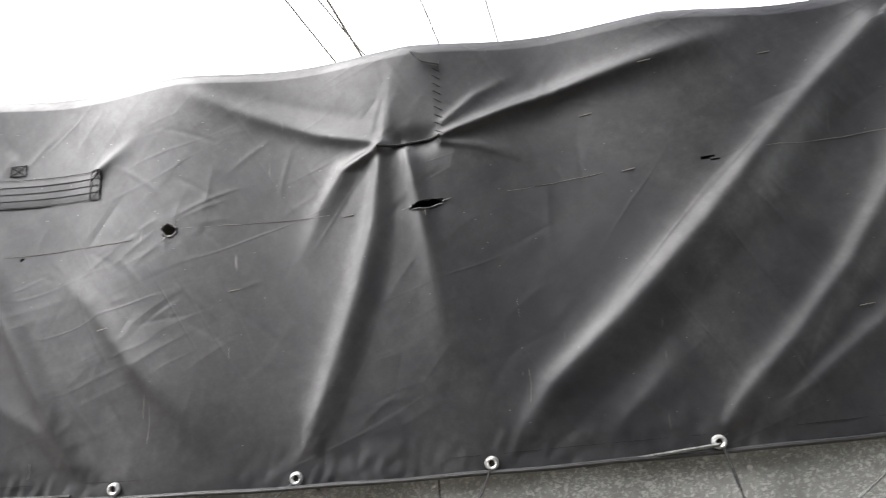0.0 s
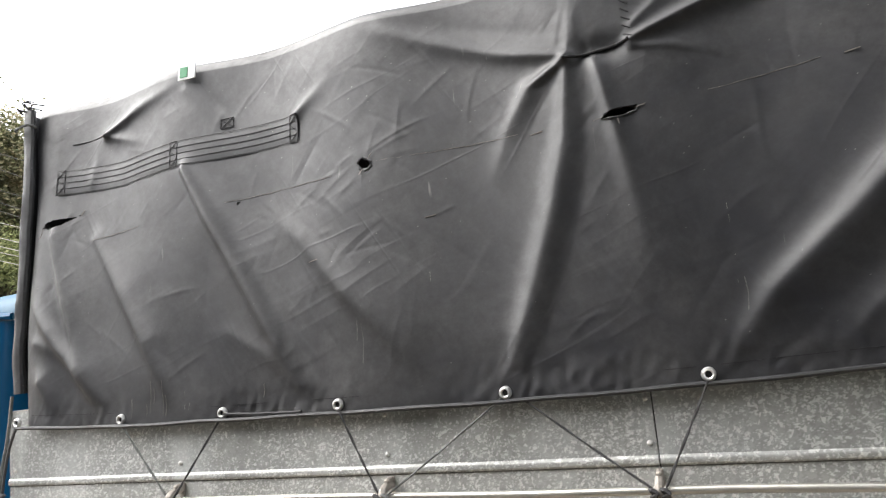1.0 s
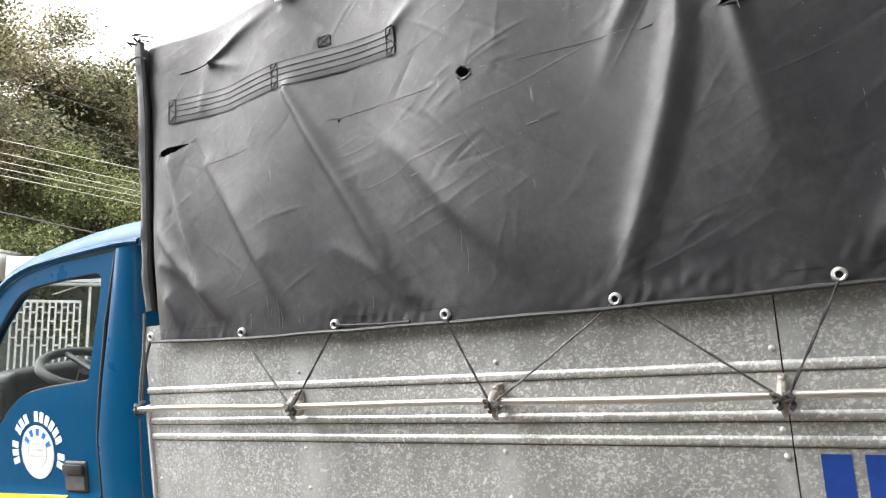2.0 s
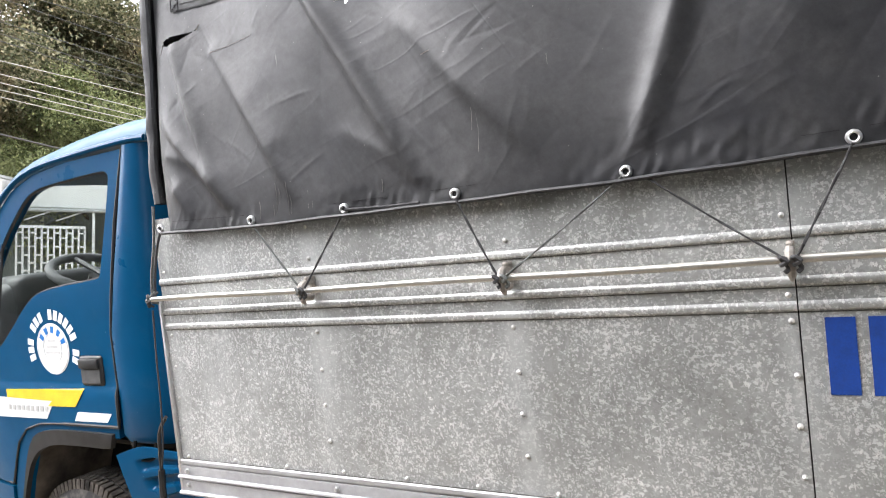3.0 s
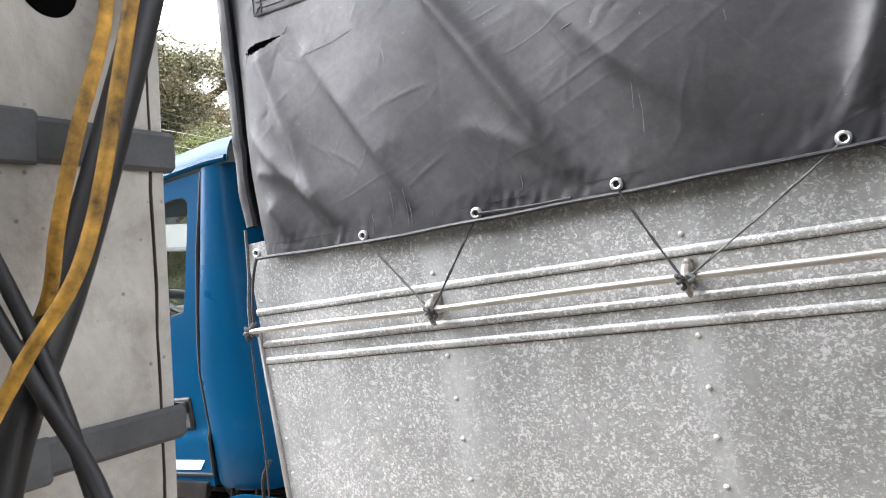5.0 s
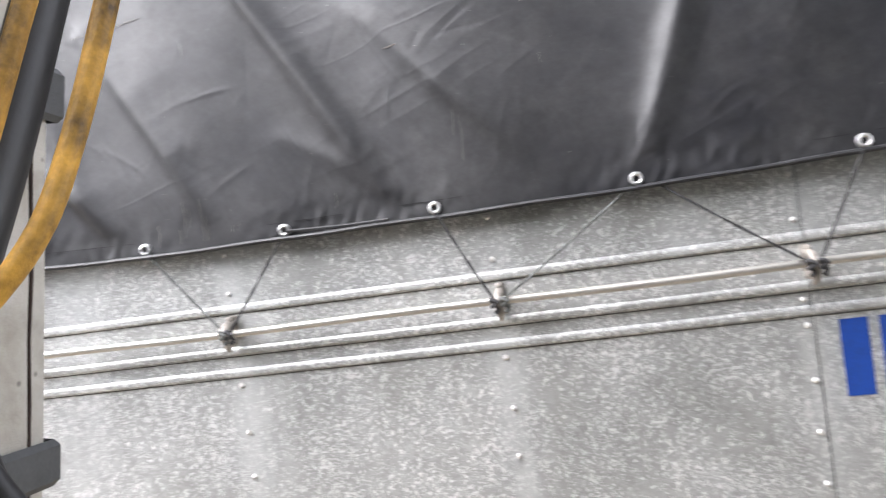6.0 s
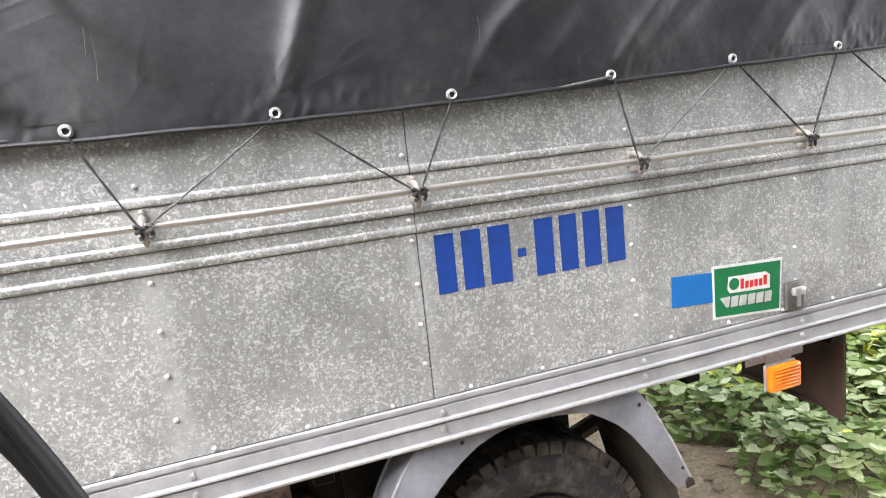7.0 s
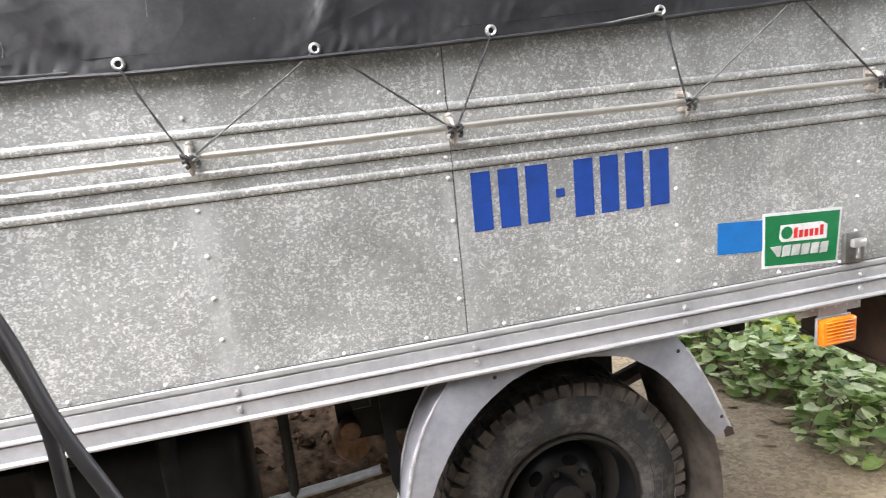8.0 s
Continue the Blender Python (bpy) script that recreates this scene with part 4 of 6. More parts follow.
def build_guard():
    """The blue splash guard: a bent sheet with three pressed slots."""
    bm = bmesh.new()
    n, m = 32, 48
    rows = []
    for i in range(n + 1):
        u = i / n
        row = []
        for j in range(m + 1):
            v = j / m
            xt, zt = -2.118 + 0.34 * u, 0.958 + 0.05 * math.sin(min(1.0, u * 2) * 1.57) - 0.03 * u
            xb, zb = -2.026 + 0.50 * u, 0.680 + 0.175 * u
            x, z = xt + (xb - xt) * v, zt + (zb - zt) * v
            y = 0.062 + 0.02 * u + 0.02 * v * v
            for c in (0.22, 0.45, 0.70):
                y += 0.016 * min(1.0, max(0.0, (0.075 - abs(v - c)) / 0.025)) * min(1.0, max(0.0, (0.30 - abs(u - 0.52)) / 0.06))
            row.append(bm.verts.new((x, y, z)))
        rows.append(row)
    for a, b in zip(rows, rows[1:]):
        for k in range(m):
            bm.faces.new((a[k], a[k + 1], b[k + 1], b[k]))
    made = bmesh.ops.extrude_face_region(bm, geom=bm.faces[:])
    for v in made["geom"]:
        if isinstance(v, bmesh.types.BMVert):
            v.co.y += 0.006
    return bm


part("splash_guard", build_guard(), BLUE, truck, "blue sheet splash guard with pressed slots")
part("tow_loop", piped(curve_points([(-2.06, 0.10, 1.0), (-2.05, 0.085, 0.955), (-2.0, 0.08, 0.945), (-1.95, 0.085, 0.955), (-1.95, 0.10, 1.0)], 4), 0.006, 6), FRAME_BLACK, truck)


def build_wheel(centre, y_face, width, radius, rim, parent_name, deep, nb):
    """A tyre with shoulder blocks, and a pressed steel rim with holes and nuts."""
    cx, cz = centre
    w = part(parent_name, bmesh.new(), RUBBER, truck)
    R, W = radius, width
    line = [(rim, 0.012), (rim + 0.012, 0.0), (rim + 0.05, -0.012), (R - 0.075, -0.012), (R - 0.04, -0.002), (R - 0.014, 0.010), (R - 0.004, 0.03), (R, W / 2), (R - 0.004, W - 0.03), (R - 0.04, W), (rim, W)]
    tyre = part("tyre", lathe(bmesh.new(), line, (cx, y_face, cz), 72), RUBBER, w, "dusty black tyre with worn chunky tread")
    bm = bmesh.new()
    for k in range(nb):
        a = 2 * math.pi * k / nb
        for y0, y1, skew in ((-0.004, W * 0.30, 0.0), (W * 0.36, W * 0.62, 0.35), (W * 0.68, W * 0.98, 0.7)):
            m = Matrix.Translation((cx, y_face, cz)) @ Matrix.Rotation(-(a + skew * 2 * math.pi / nb), 4, "Y")
            half = R * math.pi / nb * (0.70 + 0.10 * math.sin(k * 2.4))
            lo, hi = (R - 0.034 if y0 < 0 else R - 0.008), R + 0.002
            vs = []
            for z, sc in ((lo, 1.1), (hi, 0.92)):
                yy = (y0 + (0.006 if z == hi and y0 < 0 else 0.0), y1)
                vs += [bm.verts.new(m @ Vector((s * half * sc, y, z))) for y in yy for s in (-1, 1)]
            for f in ((0, 1, 3, 2), (4, 5, 7, 6), (0, 1, 5, 4), (2, 3, 7, 6), (0, 2, 6, 4), (1, 3, 7, 5)):
                bm.faces.new([vs[i] for i in f])
    part("tread", bm, TREAD_MUD, tyre, "worn chunky tread with dried mud", smooth=False)
    for r in (rim + 0.045, rim + 0.075):
        part("sidewall_ring", piped([(cx + r * math.cos(2 * math.pi * k / 60), y_face - 0.012, cz + r * math.sin(2 * math.pi * k / 60)) for k in range(61)], 0.0025, 5), RUBBER, tyre)
    d = deep
    disc = [(rim + 0.006, 0.004), (rim + 0.004, -0.006), (rim - 0.008, -0.004), (rim - 0.016, 0.010), (rim - 0.024, 0.022 if d < 0.05 else d * 0.7), (rim - 0.06, 0.03 if d < 0.05 else d), (rim - 0.085, d * 0.6), (rim - 0.115, d * 0.45), (rim - 0.15, d * 0.55), (0.055, d * 0.55), (0.05, d * 0.2), (0.012, d * 0.15), (0.001, d * 0.15)]
    rim_ob = part("rim", lathe(bmesh.new(), disc, (cx, y_face, cz), 48), RIM_BLACK, w, "black painted steel rim")
    for k in range(6):
        a = 2 * math.pi * (k + 0.3) / 6
        r = rim - 0.10
        bm = lathe(bmesh.new(), [(0.019, 0.010), (0.019, -0.001), (0.016, -0.002), (0.0005, -0.002)], (0, 0, 0), 16)
        bmesh.ops.transform(bm, matrix=Matrix.Translation((cx + r * math.cos(a), y_face + d * 0.45, cz + r * math.sin(a))) @ Matrix.Rotation(-a, 4, "Y") @ Matrix.Diagonal((0.8, 1, 1.25, 1)), verts=bm.verts[:])
        part("vent_hole", bm, HOLE_BLACK, rim_ob)
        a += 0.5
        r = 0.088
        bm = lathe(bmesh.new(), [(0.014, 0.0), (0.013, -0.016), (0.007, -0.022), (0.0005, -0.022)], (cx + r * math.cos(a), y_face + d * 0.53, cz + r * math.sin(a)), 6)
        part("wheel_nut", bm, RIM_BLACK, rim_ob)
    return w


def wheel_axis(name, cx, cz, y_face, width, radius, rim, deep, nb=52):
    w = build_wheel((cx, cz), y_face, width, radius, rim, name, deep, nb)
    me = finished(lathe(bmesh.new(), [(0.05, 0.10), (0.05, 0.30), (0.001, 0.30)], (cx, y_face, cz), 16), "hub", RUST)
    w.data = me
    return tagged(w, "road wheel with a dusty tyre on a black rim")


wheel_axis("front_wheel", FW[0], FW[2], FW[1], 0.150, 0.355, 0.205, 0.075, 78)
wheel_axis("rear_wheel", 0.292, 0.378, 0.125, 0.19, 0.372, 0.215, 0.10)
wheel_axis("rear_wheel", 0.292, 0.378, 0.345, 0.19, 0.372, 0.215, 0.06)
wheel_axis("rear_wheel", 0.292, 0.378, FAR - 0.31, 0.19, 0.372, 0.215, 0.06)
wheel_axis("front_wheel", FW[0], FW[2], FAR - 0.31, 0.18, 0.355, 0.205, 0.045)
part("rear_axle", piped([(0.292, 0.5, 0.378), (0.292, 1.3, 0.378)], 0.055, 10), RUST, truck)
part("differential", lathe(bmesh.new(), [(0.001, -0.14), (0.09, -0.12), (0.15, 0.0), (0.09, 0.12), (0.001, 0.14)], (0.292, 0.86, 0.378), 16), RUST, truck)
for y in (0.46, 1.20):
    part("chassis_beam", boxed(-3.2, REAR - 0.05, y, y + 0.07, 0.70, 0.84, bevel=0.006), FRAME_BLACK, truck)
    part("leaf_spring", piped(curve_points([(-0.30, y + 0.03, 0.62), (0.0, y + 0.03, 0.53), (0.292, y + 0.03, 0.48), (0.6, y + 0.03, 0.53), (0.88, y + 0.03, 0.62)], 5), 0.03, 6, 0.8), RUST, truck)
for x in (-1.5, -0.95, -0.3, 0.75, 1.3, 1.65):
    part("cross_beam", boxed(x, x + 0.05, 0.03, FAR - 0.03, 0.85, 0.954, bevel=0.004), FRAME_BLACK, truck)
part("floor_underside", boxed(FRONT + 0.02, REAR - 0.02, 0.03, FAR - 0.03, 0.94, 0.956), FRAME_BLACK, truck)

# rear fender: silver flat arch with a curled inner skirt
fo = [(-0.215, 0.45), (-0.190, 0.60), (-0.176, 0.66), (-0.157, 0.718), (-0.131, 0.775), (-0.097, 0.83), (-0.056, 0.886), (0.57, 0.886), (0.60, 0.845), (0.626, 0.802), (0.677, 0.708), (0.721, 0.613), (0.744, 0.562)]
fi = [(0.690, 0.562), (0.660, 0.600), (0.606, 0.681), (0.547, 0.760), (0.507, 0.800), (0.465, 0.833), (0.425, 0.854), (0.385, 0.868), (0.321, 0.876), (0.243, 0.879), (0.19, 0.879), (0.146, 0.872), (0.10, 0.852), (0.056, 0.824), (0.018, 0.795), (-0.016, 0.763), (-0.047, 0.728), (-0.074, 0.690), (-0.110, 0.628), (-0.132, 0.582), (-0.155, 0.45)]
fender = part("fender", plate(fo + fi, 0.008, 0.016, 0.003, 2), FENDER, truck, "silver painted wheel fender with scuffed edge")
bm = bmesh.new()
rows = [[bm.verts.new((x, y, z)) for x, z in fo] for y in (0.012, 0.125)]
for k in range(len(fo) - 1):
    bm.faces.new((rows[0][k], rows[0][k + 1], rows[1][k + 1], rows[1][k]))
part("fender_skirt", bm, FENDER, fender)
part("fender_edge", piped([(x, 0.010, z) for x, z in fo[:7]], [0.006, 0.0055, 0.005, 0.0045, 0.004, 0.003, 0.001], 6), FENDER_BARE, fender, "scuffed bare edge of the fender")
part("fender_ridge", piped([(x - 0.003, 0.105, z + 0.002) for x, z in fo[:7]], 0.0035, 6), FENDER_BARE, fender)
part("fender_rim", piped([(x, 0.009, z) for x, z in fo[8:]], 0.0035, 6), FENDER_BARE, fender)
part("torn_corner", plate([(0.744, 0.562), (0.716, 0.558), (0.712, 0.578), (0.722, 0.590), (0.738, 0.584)], 0.004, 0.007), RUST, fender, "rusted torn corner of the fender")
for x, z in ((0.574, 0.842), (0.706, 0.622), (0.06, 0.872)):
    part("bolt_hole", lathe(bmesh.new(), [(0.0055, 0.0078), (0.005, 0.0066), (0.0005, 0.0066)], (x, 0, z), 12), SEAM_DARK, fender)
bm = bmesh.new()
flap = []
for v in [k / 12 for k in range(13)]:
    x = 0.600 + 0.115 * math.sin(min(1.0, v * 1.3) * 1.45) - 0.045 * max(0.0, v - 0.65)
    flap.append([bm.verts.new((x + 0.014 * math.sin(u * 5 + v * 3) * v - 0.03 * u, 0.018 + 0.30 * u, 0.86 - 0.68 * v)) for u in (0, 0.14, 0.28, 0.42, 0.56, 0.7, 0.85, 1)])
for a, b in zip(flap, flap[1:]):
    for k in range(7):
        bm.faces.new((a[k], a[k + 1], b[k + 1], b[k]))
bmesh.ops.solidify(bm, geom=bm.faces[:], thickness=0.008)
# added black panel: hides bright ground and keeps the space behind the tyre dark
part("inner_guard", boxed(-0.27, 0.60, 0.435, 0.445, 0.56, 0.93, bevel=0.003), FRAME_BLACK, truck, "black panel added to darken the space above the wheel")
for x in (0.42, 0.47, 0.52):
    part("guard_slot", boxed(x, x + 0.03, 0.431, 0.4345, 0.835, 0.842, bevel=0.001), ALU, truck)
part("mud_flap", bm, MUD_RUBBER, truck, "muddy brown rubber mud flap")
part("front_skirt", plate([(-0.225, 0.885), (-0.195, 0.885), (-0.186, 0.66), (-0.20, 0.55), (-0.215, 0.60)], 0.10, 0.106), FRAME_BLACK, fender)


def marker_lamp(x0, x1, z0, z1, bracket):
    lamp = part("marker_lamp", boxed(x0, x1, 0.004, 0.012, z0, z1, bevel=0.002), ALU, truck, "orange side marker lamp on a bracket")
    part("lens", boxed(x0 + 0.002, x1 - 0.0005, -0.020, 0.006, z0 + 0.001, z1 - 0.001, bevel=0.009, seg=2), LENS, lamp)
    n = 7
    for k in range(n):
        z = z0 + 0.010 + (z1 - z0 - 0.02) * k / (n - 1)
        part("lens_rib", boxed(x0 + 0.012, x1 - 0.012, -0.0225, -0.019, z - 0.0018, z + 0.0018, bevel=0.0012), LENS, lamp)
    part("bracket", boxed(bracket[0], bracket[1], 0.0125, 0.0165, z1 - 0.01, 0.90, bevel=0.001), ALU, lamp)
    part("bracket_strip", boxed(bracket[0] - 0.07, bracket[1] + 0.05, 0.017, 0.020, 0.858, 0.90, bevel=0.001), ALU, lamp)
    for k in range(6):
        shared("bolt", BOLT, lamp, (bracket[0] - 0.055 + 0.038 * k, 0.016, 0.878), None, 0.6)
    return lamp


marker_lamp(-1.300, -1.185, 0.770, 0.850, (-1.285, -1.185))
marker_lamp(1.008, 1.126, 0.774, 0.854, (1.02, 1.12))
part("air_tank", lathe(bmesh.new(), [(0.001, -0.09), (0.035, -0.085), (0.045, -0.07), (0.045, 0.07), (0.035, 0.085), (0.001, 0.09)], (-1.36, 0.22, 0.80), 18), BLUE, truck)
tail_plate = part("tail_plate", boxed(1.443, 1.452, 0.10, 0.55, 0.555, 0.952, bevel=0.003), RUST_BROWN, truck, "rusty brown steel plate below the bed")
part("plate_flange", boxed(1.431, 1.4415, 0.096, 0.160, 0.542, 0.94, bevel=0.003), RUST_BROWN, tail_plate)
part("plate_lip", boxed(1.434, 1.4425, 0.165, 0.55, 0.558, 0.572, bevel=0.003), RUST_BROWN, tail_plate)
part("fuel_tank", boxed(-1.05, -0.565, 0.10, 0.44, 0.40, 0.84, bevel=0.05, seg=3), FRAME_BLACK, truck, "black fuel tank with a rounded edge")
part("tank_strap", boxed(-0.76, -0.715, 0.092, 0.448, 0.392, 0.85, bevel=0.01), FRAME_BLACK, truck)
shackle = part("spring_shackle", lathe(bmesh.new(), [(0.001, -0.045), (0.030, -0.043), (0.034, -0.036), (0.034, 0.0), (0.026, 0.004), (0.026, 0.05), (0.001, 0.05)], (-0.285, 0.455, 0.60), 18), RUST_DUSTY, truck, "dusty rusted spring shackle pin")
part("shackle_plate", plate([(-0.33, 0.86), (-0.24, 0.86), (-0.252, 0.62), (-0.27, 0.565), (-0.30, 0.565), (-0.318, 0.62)], 0.452, 0.462, 0.003), FRAME_BLACK, shackle)
part("brake_pot", lathe(bmesh.new(), [(0.001, -0.05), (0.05, -0.048), (0.062, -0.03), (0.064, 0.01), (0.055, 0.04), (0.001, 0.05)], (-0.275, 0.56, 0.50), 20), RUST_DUSTY, truck, "dusty round brake chamber")
part("guard_post", piped([(-0.462, 0.10, 0.88), (-0.462, 0.10, 0.62)], 0.013, 8), FRAME_BLACK, truck)
part("guard_bar", piped(curve_points([(-0.60, 0.10, 0.612), (-0.50, 0.10, 0.618), (-0.36, 0.10, 0.628), (-0.24, 0.10, 0.640)], 4), 0.0125, 8), BAND, truck)
part("exhaust_pipe", piped(curve_points([(-1.62, 0.14, 0.70), (-1.52, 0.16, 0.655), (-1.3, 0.22, 0.62), (-0.9, 0.34, 0.60)], 5), 0.018, 10), RUST, truck)
part("gearbox", boxed(-2.95, -1.95, 0.60, 1.30, 0.24, 0.94, bevel=0.06, seg=2), FRAME_BLACK, truck)
part("engine_block", boxed(-2.0, -1.42, 0.56, 1.4, 0.30, 0.90, bevel=0.03), FRAME_BLACK, truck)
part("battery_box", boxed(-1.25, -1.02, 0.16, 0.44, 0.46, 0.82, bevel=0.02), FRAME_BLACK, truck)
lever = part("tie_lever", piped([(-1.868, 0.045, 0.935), (-1.876, 0.045, 0.83)], 0.011, 8), PLASTIC, truck, "black handle on a thin wire by the bed")
part("lever_wire", piped(curve_points([(-1.868, 0.045, 0.93), (-1.835, 0.03, 1.06), (-1.78, 0.02, 1.12)], 4), 0.006, 6), PLASTIC, lever)


# ---- tarpaulin ----
# folds in the cloth, as lines of x, z, height, half width
KNOT_FOLDS = [
    [(-0.082, 2.348, 0.020, 0.014), (-0.102, 2.18, 0.030, 0.024), (-0.140, 2.04, 0.034, 0.030), (-0.187, 1.906, 0.033, 0.032), (-0.228, 1.797, 0.026, 0.028), (-0.268, 1.705, 0.012, 0.020)],
    [(-0.058, 2.297, -0.010, 0.014), (-0.052, 2.21, -0.012, 0.018), (-0.071, 2.091, -0.014, 0.026), (-0.107, 1.978, -0.014, 0.032), (-0.155, 1.846, -0.012, 0.032), (-0.195, 1.729, -0.005, 0.028)],
    [(-0.025, 2.341, 0.020, 0.012), (-0.013, 2.279, 0.024, 0.014), (0.001, 2.192, 0.020, 0.018), (0.013, 2.107, 0.016, 0.024), (0.033, 1.977, 0.010, 0.032), (0.040, 1.86, 0.004, 0.040)],
    [(-0.082, 2.356, 0.026, 0.012), (-0.169, 2.31, 0.022, 0.018), (-0.222, 2.228, 0.013, 0.024), (-0.263, 2.11, 0.004, 0.030)],
    [(-0.093, 2.332, -0.014, 0.011), (-0.146, 2.269, -0.012, 0.015), (-0.186, 2.187, -0.005, 0.020)],
    [(-0.067, 2.361, 0.022, 0.015), (-0.215, 2.405, 0.026, 0.024), (-0.381, 2.479, 0.022, 0.030), (-0.545, 2.558, 0.014, 0.025)],
    [(-0.10, 2.42, -0.008, 0.020), (-0.163, 2.448, -0.012, 0.022), (-0.355, 2.515, -0.010, 0.024), (-0.50, 2.565, -0.004, 0.020)],
    [(0.05, 2.365, 0.026, 0.013), (0.203, 2.415, 0.034, 0.020), (0.384, 2.46, 0.038, 0.026), (0.538, 2.495, 0.032, 0.032), (0.70, 2.538, 0.020, 0.040)],
    [(0.067, 2.350, -0.010, 0.013), (0.24, 2.375, -0.006, 0.026), (0.47, 2.41, -0.004, 0.038), (0.72, 2.46, -0.004, 0.050)],
    [(0.055, 2.352, 0.016, 0.011), (0.137, 2.336, 0.012, 0.018), (0.25, 2.291, 0.005, 0.030)],
    [(-0.075, 2.37, 0.007, 0.014), (-0.062, 2.45, 0.008, 0.020), (-0.045, 2.55, 0.009, 0.022)],
    [(0.06, 2.40, 0.010, 0.010), (0.13, 2.455, 0.010, 0.014), (0.22, 2.50, 0.004, 0.020)],
]
LONG_FOLDS = [
    [(0.956, 2.508, 0.030, 0.035), (0.753, 2.318, 0.040, 0.038), (0.563, 2.12, 0.042, 0.040), (0.379, 1.947, 0.036, 0.038), (0.237, 1.829, 0.026, 0.032), (0.155, 1.72, 0.012, 0.022)],
    [(0.83, 2.273, -0.014, 0.040), (0.605, 2.048, -0.018, 0.040), (0.42, 1.865, -0.016, 0.034), (0.26, 1.745, -0.006, 0.024)],
    [(1.02, 2.33, 0.020, 0.040), (0.894, 2.129, 0.030, 0.034), (0.803, 2.006, 0.032, 0.032), (0.681, 1.879, 0.030, 0.030), (0.587, 1.793, 0.022, 0.026), (0.51, 1.705, 0.010, 0.020)],
    [(0.93, 2.08, -0.012, 0.030), (0.73, 1.86, -0.014, 0.030), (0.62, 1.75, -0.006, 0.024)],
    [(1.0, 2.02, 0.014, 0.030), (0.852, 1.906, 0.020, 0.025), (0.72, 1.814, 0.018, 0.022), (0.60, 1.725, 0.008, 0.018)],
    [(1.38, 2.40, 0.026, 0.046), (1.15, 2.03, 0.030, 0.036), (0.92, 1.75, 0.014, 0.024)],
    [(1.24, 2.02, -0.012, 0.030), (1.02, 1.77, -0.010, 0.024)],
    [(1.20, 1.92, 0.012, 0.024), (1.06, 1.78, 0.016, 0.020), (0.99, 1.72, 0.008, 0.016)],
    [(1.66, 2.35, 0.026, 0.046), (1.45, 2.02, 0.029, 0.036), (1.29, 1.76, 0.014, 0.022)],
    [(1.52, 1.98, -0.012, 0.030), (1.38, 1.79, -0.010, 0.024)],
    [(0.48, 1.86, 0.003, 0.030), (0.40, 1.79, 0.009, 0.022), (0.32, 1.72, 0.007, 0.018)],
]
FRONT_FOLDS = [
    [(-1.08, 2.305, 0.018, 0.013), (-1.0, 2.167, 0.030, 0.022), (-0.91, 2.02, 0.034, 0.028), (-0.83, 1.88, 0.028, 0.028), (-0.735, 1.72, 0.012, 0.022)],
    [(-0.93, 2.12, -0.008, 0.024), (-0.80, 1.90, -0.010, 0.028), (-0.70, 1.76, -0.005, 0.024)],
    [(-0.80, 2.13, 0.003, 0.035), (-0.736, 2.069, 0.010, 0.030), (-0.616, 1.926, 0.018, 0.030), (-0.466, 1.767, 0.012, 0.026)],
    [(-1.386, 2.166, 0.010, 0.022), (-1.276, 2.006, 0.020, 0.025), (-1.191, 1.872, 0.020, 0.025), (-1.114, 1.716, 0.009, 0.020)],
    [(-1.23, 2.02, -0.008, 0.020), (-1.14, 1.86, -0.009, 0.022), (-1.07, 1.74, -0.004, 0.020)],
    [(-1.547, 2.196, 0.010, 0.016), (-1.477, 2.003, 0.020, 0.022), (-1.408, 1.834, 0.020, 0.024), (-1.316, 1.70, 0.008, 0.020)],
    [(-1.59, 1.99, 0.006, 0.018), (-1.534, 1.929, 0.016, 0.020), (-1.412, 1.803, 0.020, 0.020), (-1.35, 1.72, 0.008, 0.018)],
    [(-1.585, 1.905, 0.007, 0.022), (-1.43, 1.853, 0.006, 0.026)],
    [(-0.947, 1.871, 0.003, 0.030), (-0.821, 1.801, 0.008, 0.030), (-0.711, 1.69, 0.007, 0.022)],
]
SMALL_FOLDS = [
    [(-1.37, 2.465, 0.022, 0.012), (-1.25, 2.515, 0.016, 0.022), (-1.10, 2.56, 0.005, 0.028)],
    [(-1.37, 2.46, 0.014, 0.012), (-1.22, 2.41, 0.004, 0.026)],
    [(-1.05, 2.54, -0.012, 0.014), (-0.99, 2.47, -0.016, 0.018), (-0.92, 2.41, -0.008, 0.020)],
    [(-1.08, 2.53, 0.008, 0.016), (-1.02, 2.44, 0.010, 0.018)],
    [(-0.75, 2.39, 0.014, 0.012), (-0.64, 2.47, 0.003, 0.024)],
    [(-1.56, 1.80, 0.014, 0.020), (-1.50, 1.71, 0.008, 0.018)],
    [(-1.42, 2.34, 0.008, 0.012), (-1.40, 2.46, 0.008, 0.014)],
]
HEM = [(-1.70, 1.690), (-1.28, 1.674), (-0.65, 1.671), (-0.27, 1.671), (0.107, 1.678), (0.52, 1.691), (0.90, 1.707), (1.27, 1.719), (1.73, 1.73)]


def hem_z(x):
    return float(np.interp(x, [a for a, _ in HEM], [b for _, b in HEM]))


def roof_z(x):
    """The roof edge sags between the hoops."""
    return 2.578 - 0.009 * abs(math.sin(math.pi * (x + 0.01) / 0.555)) ** 1.2


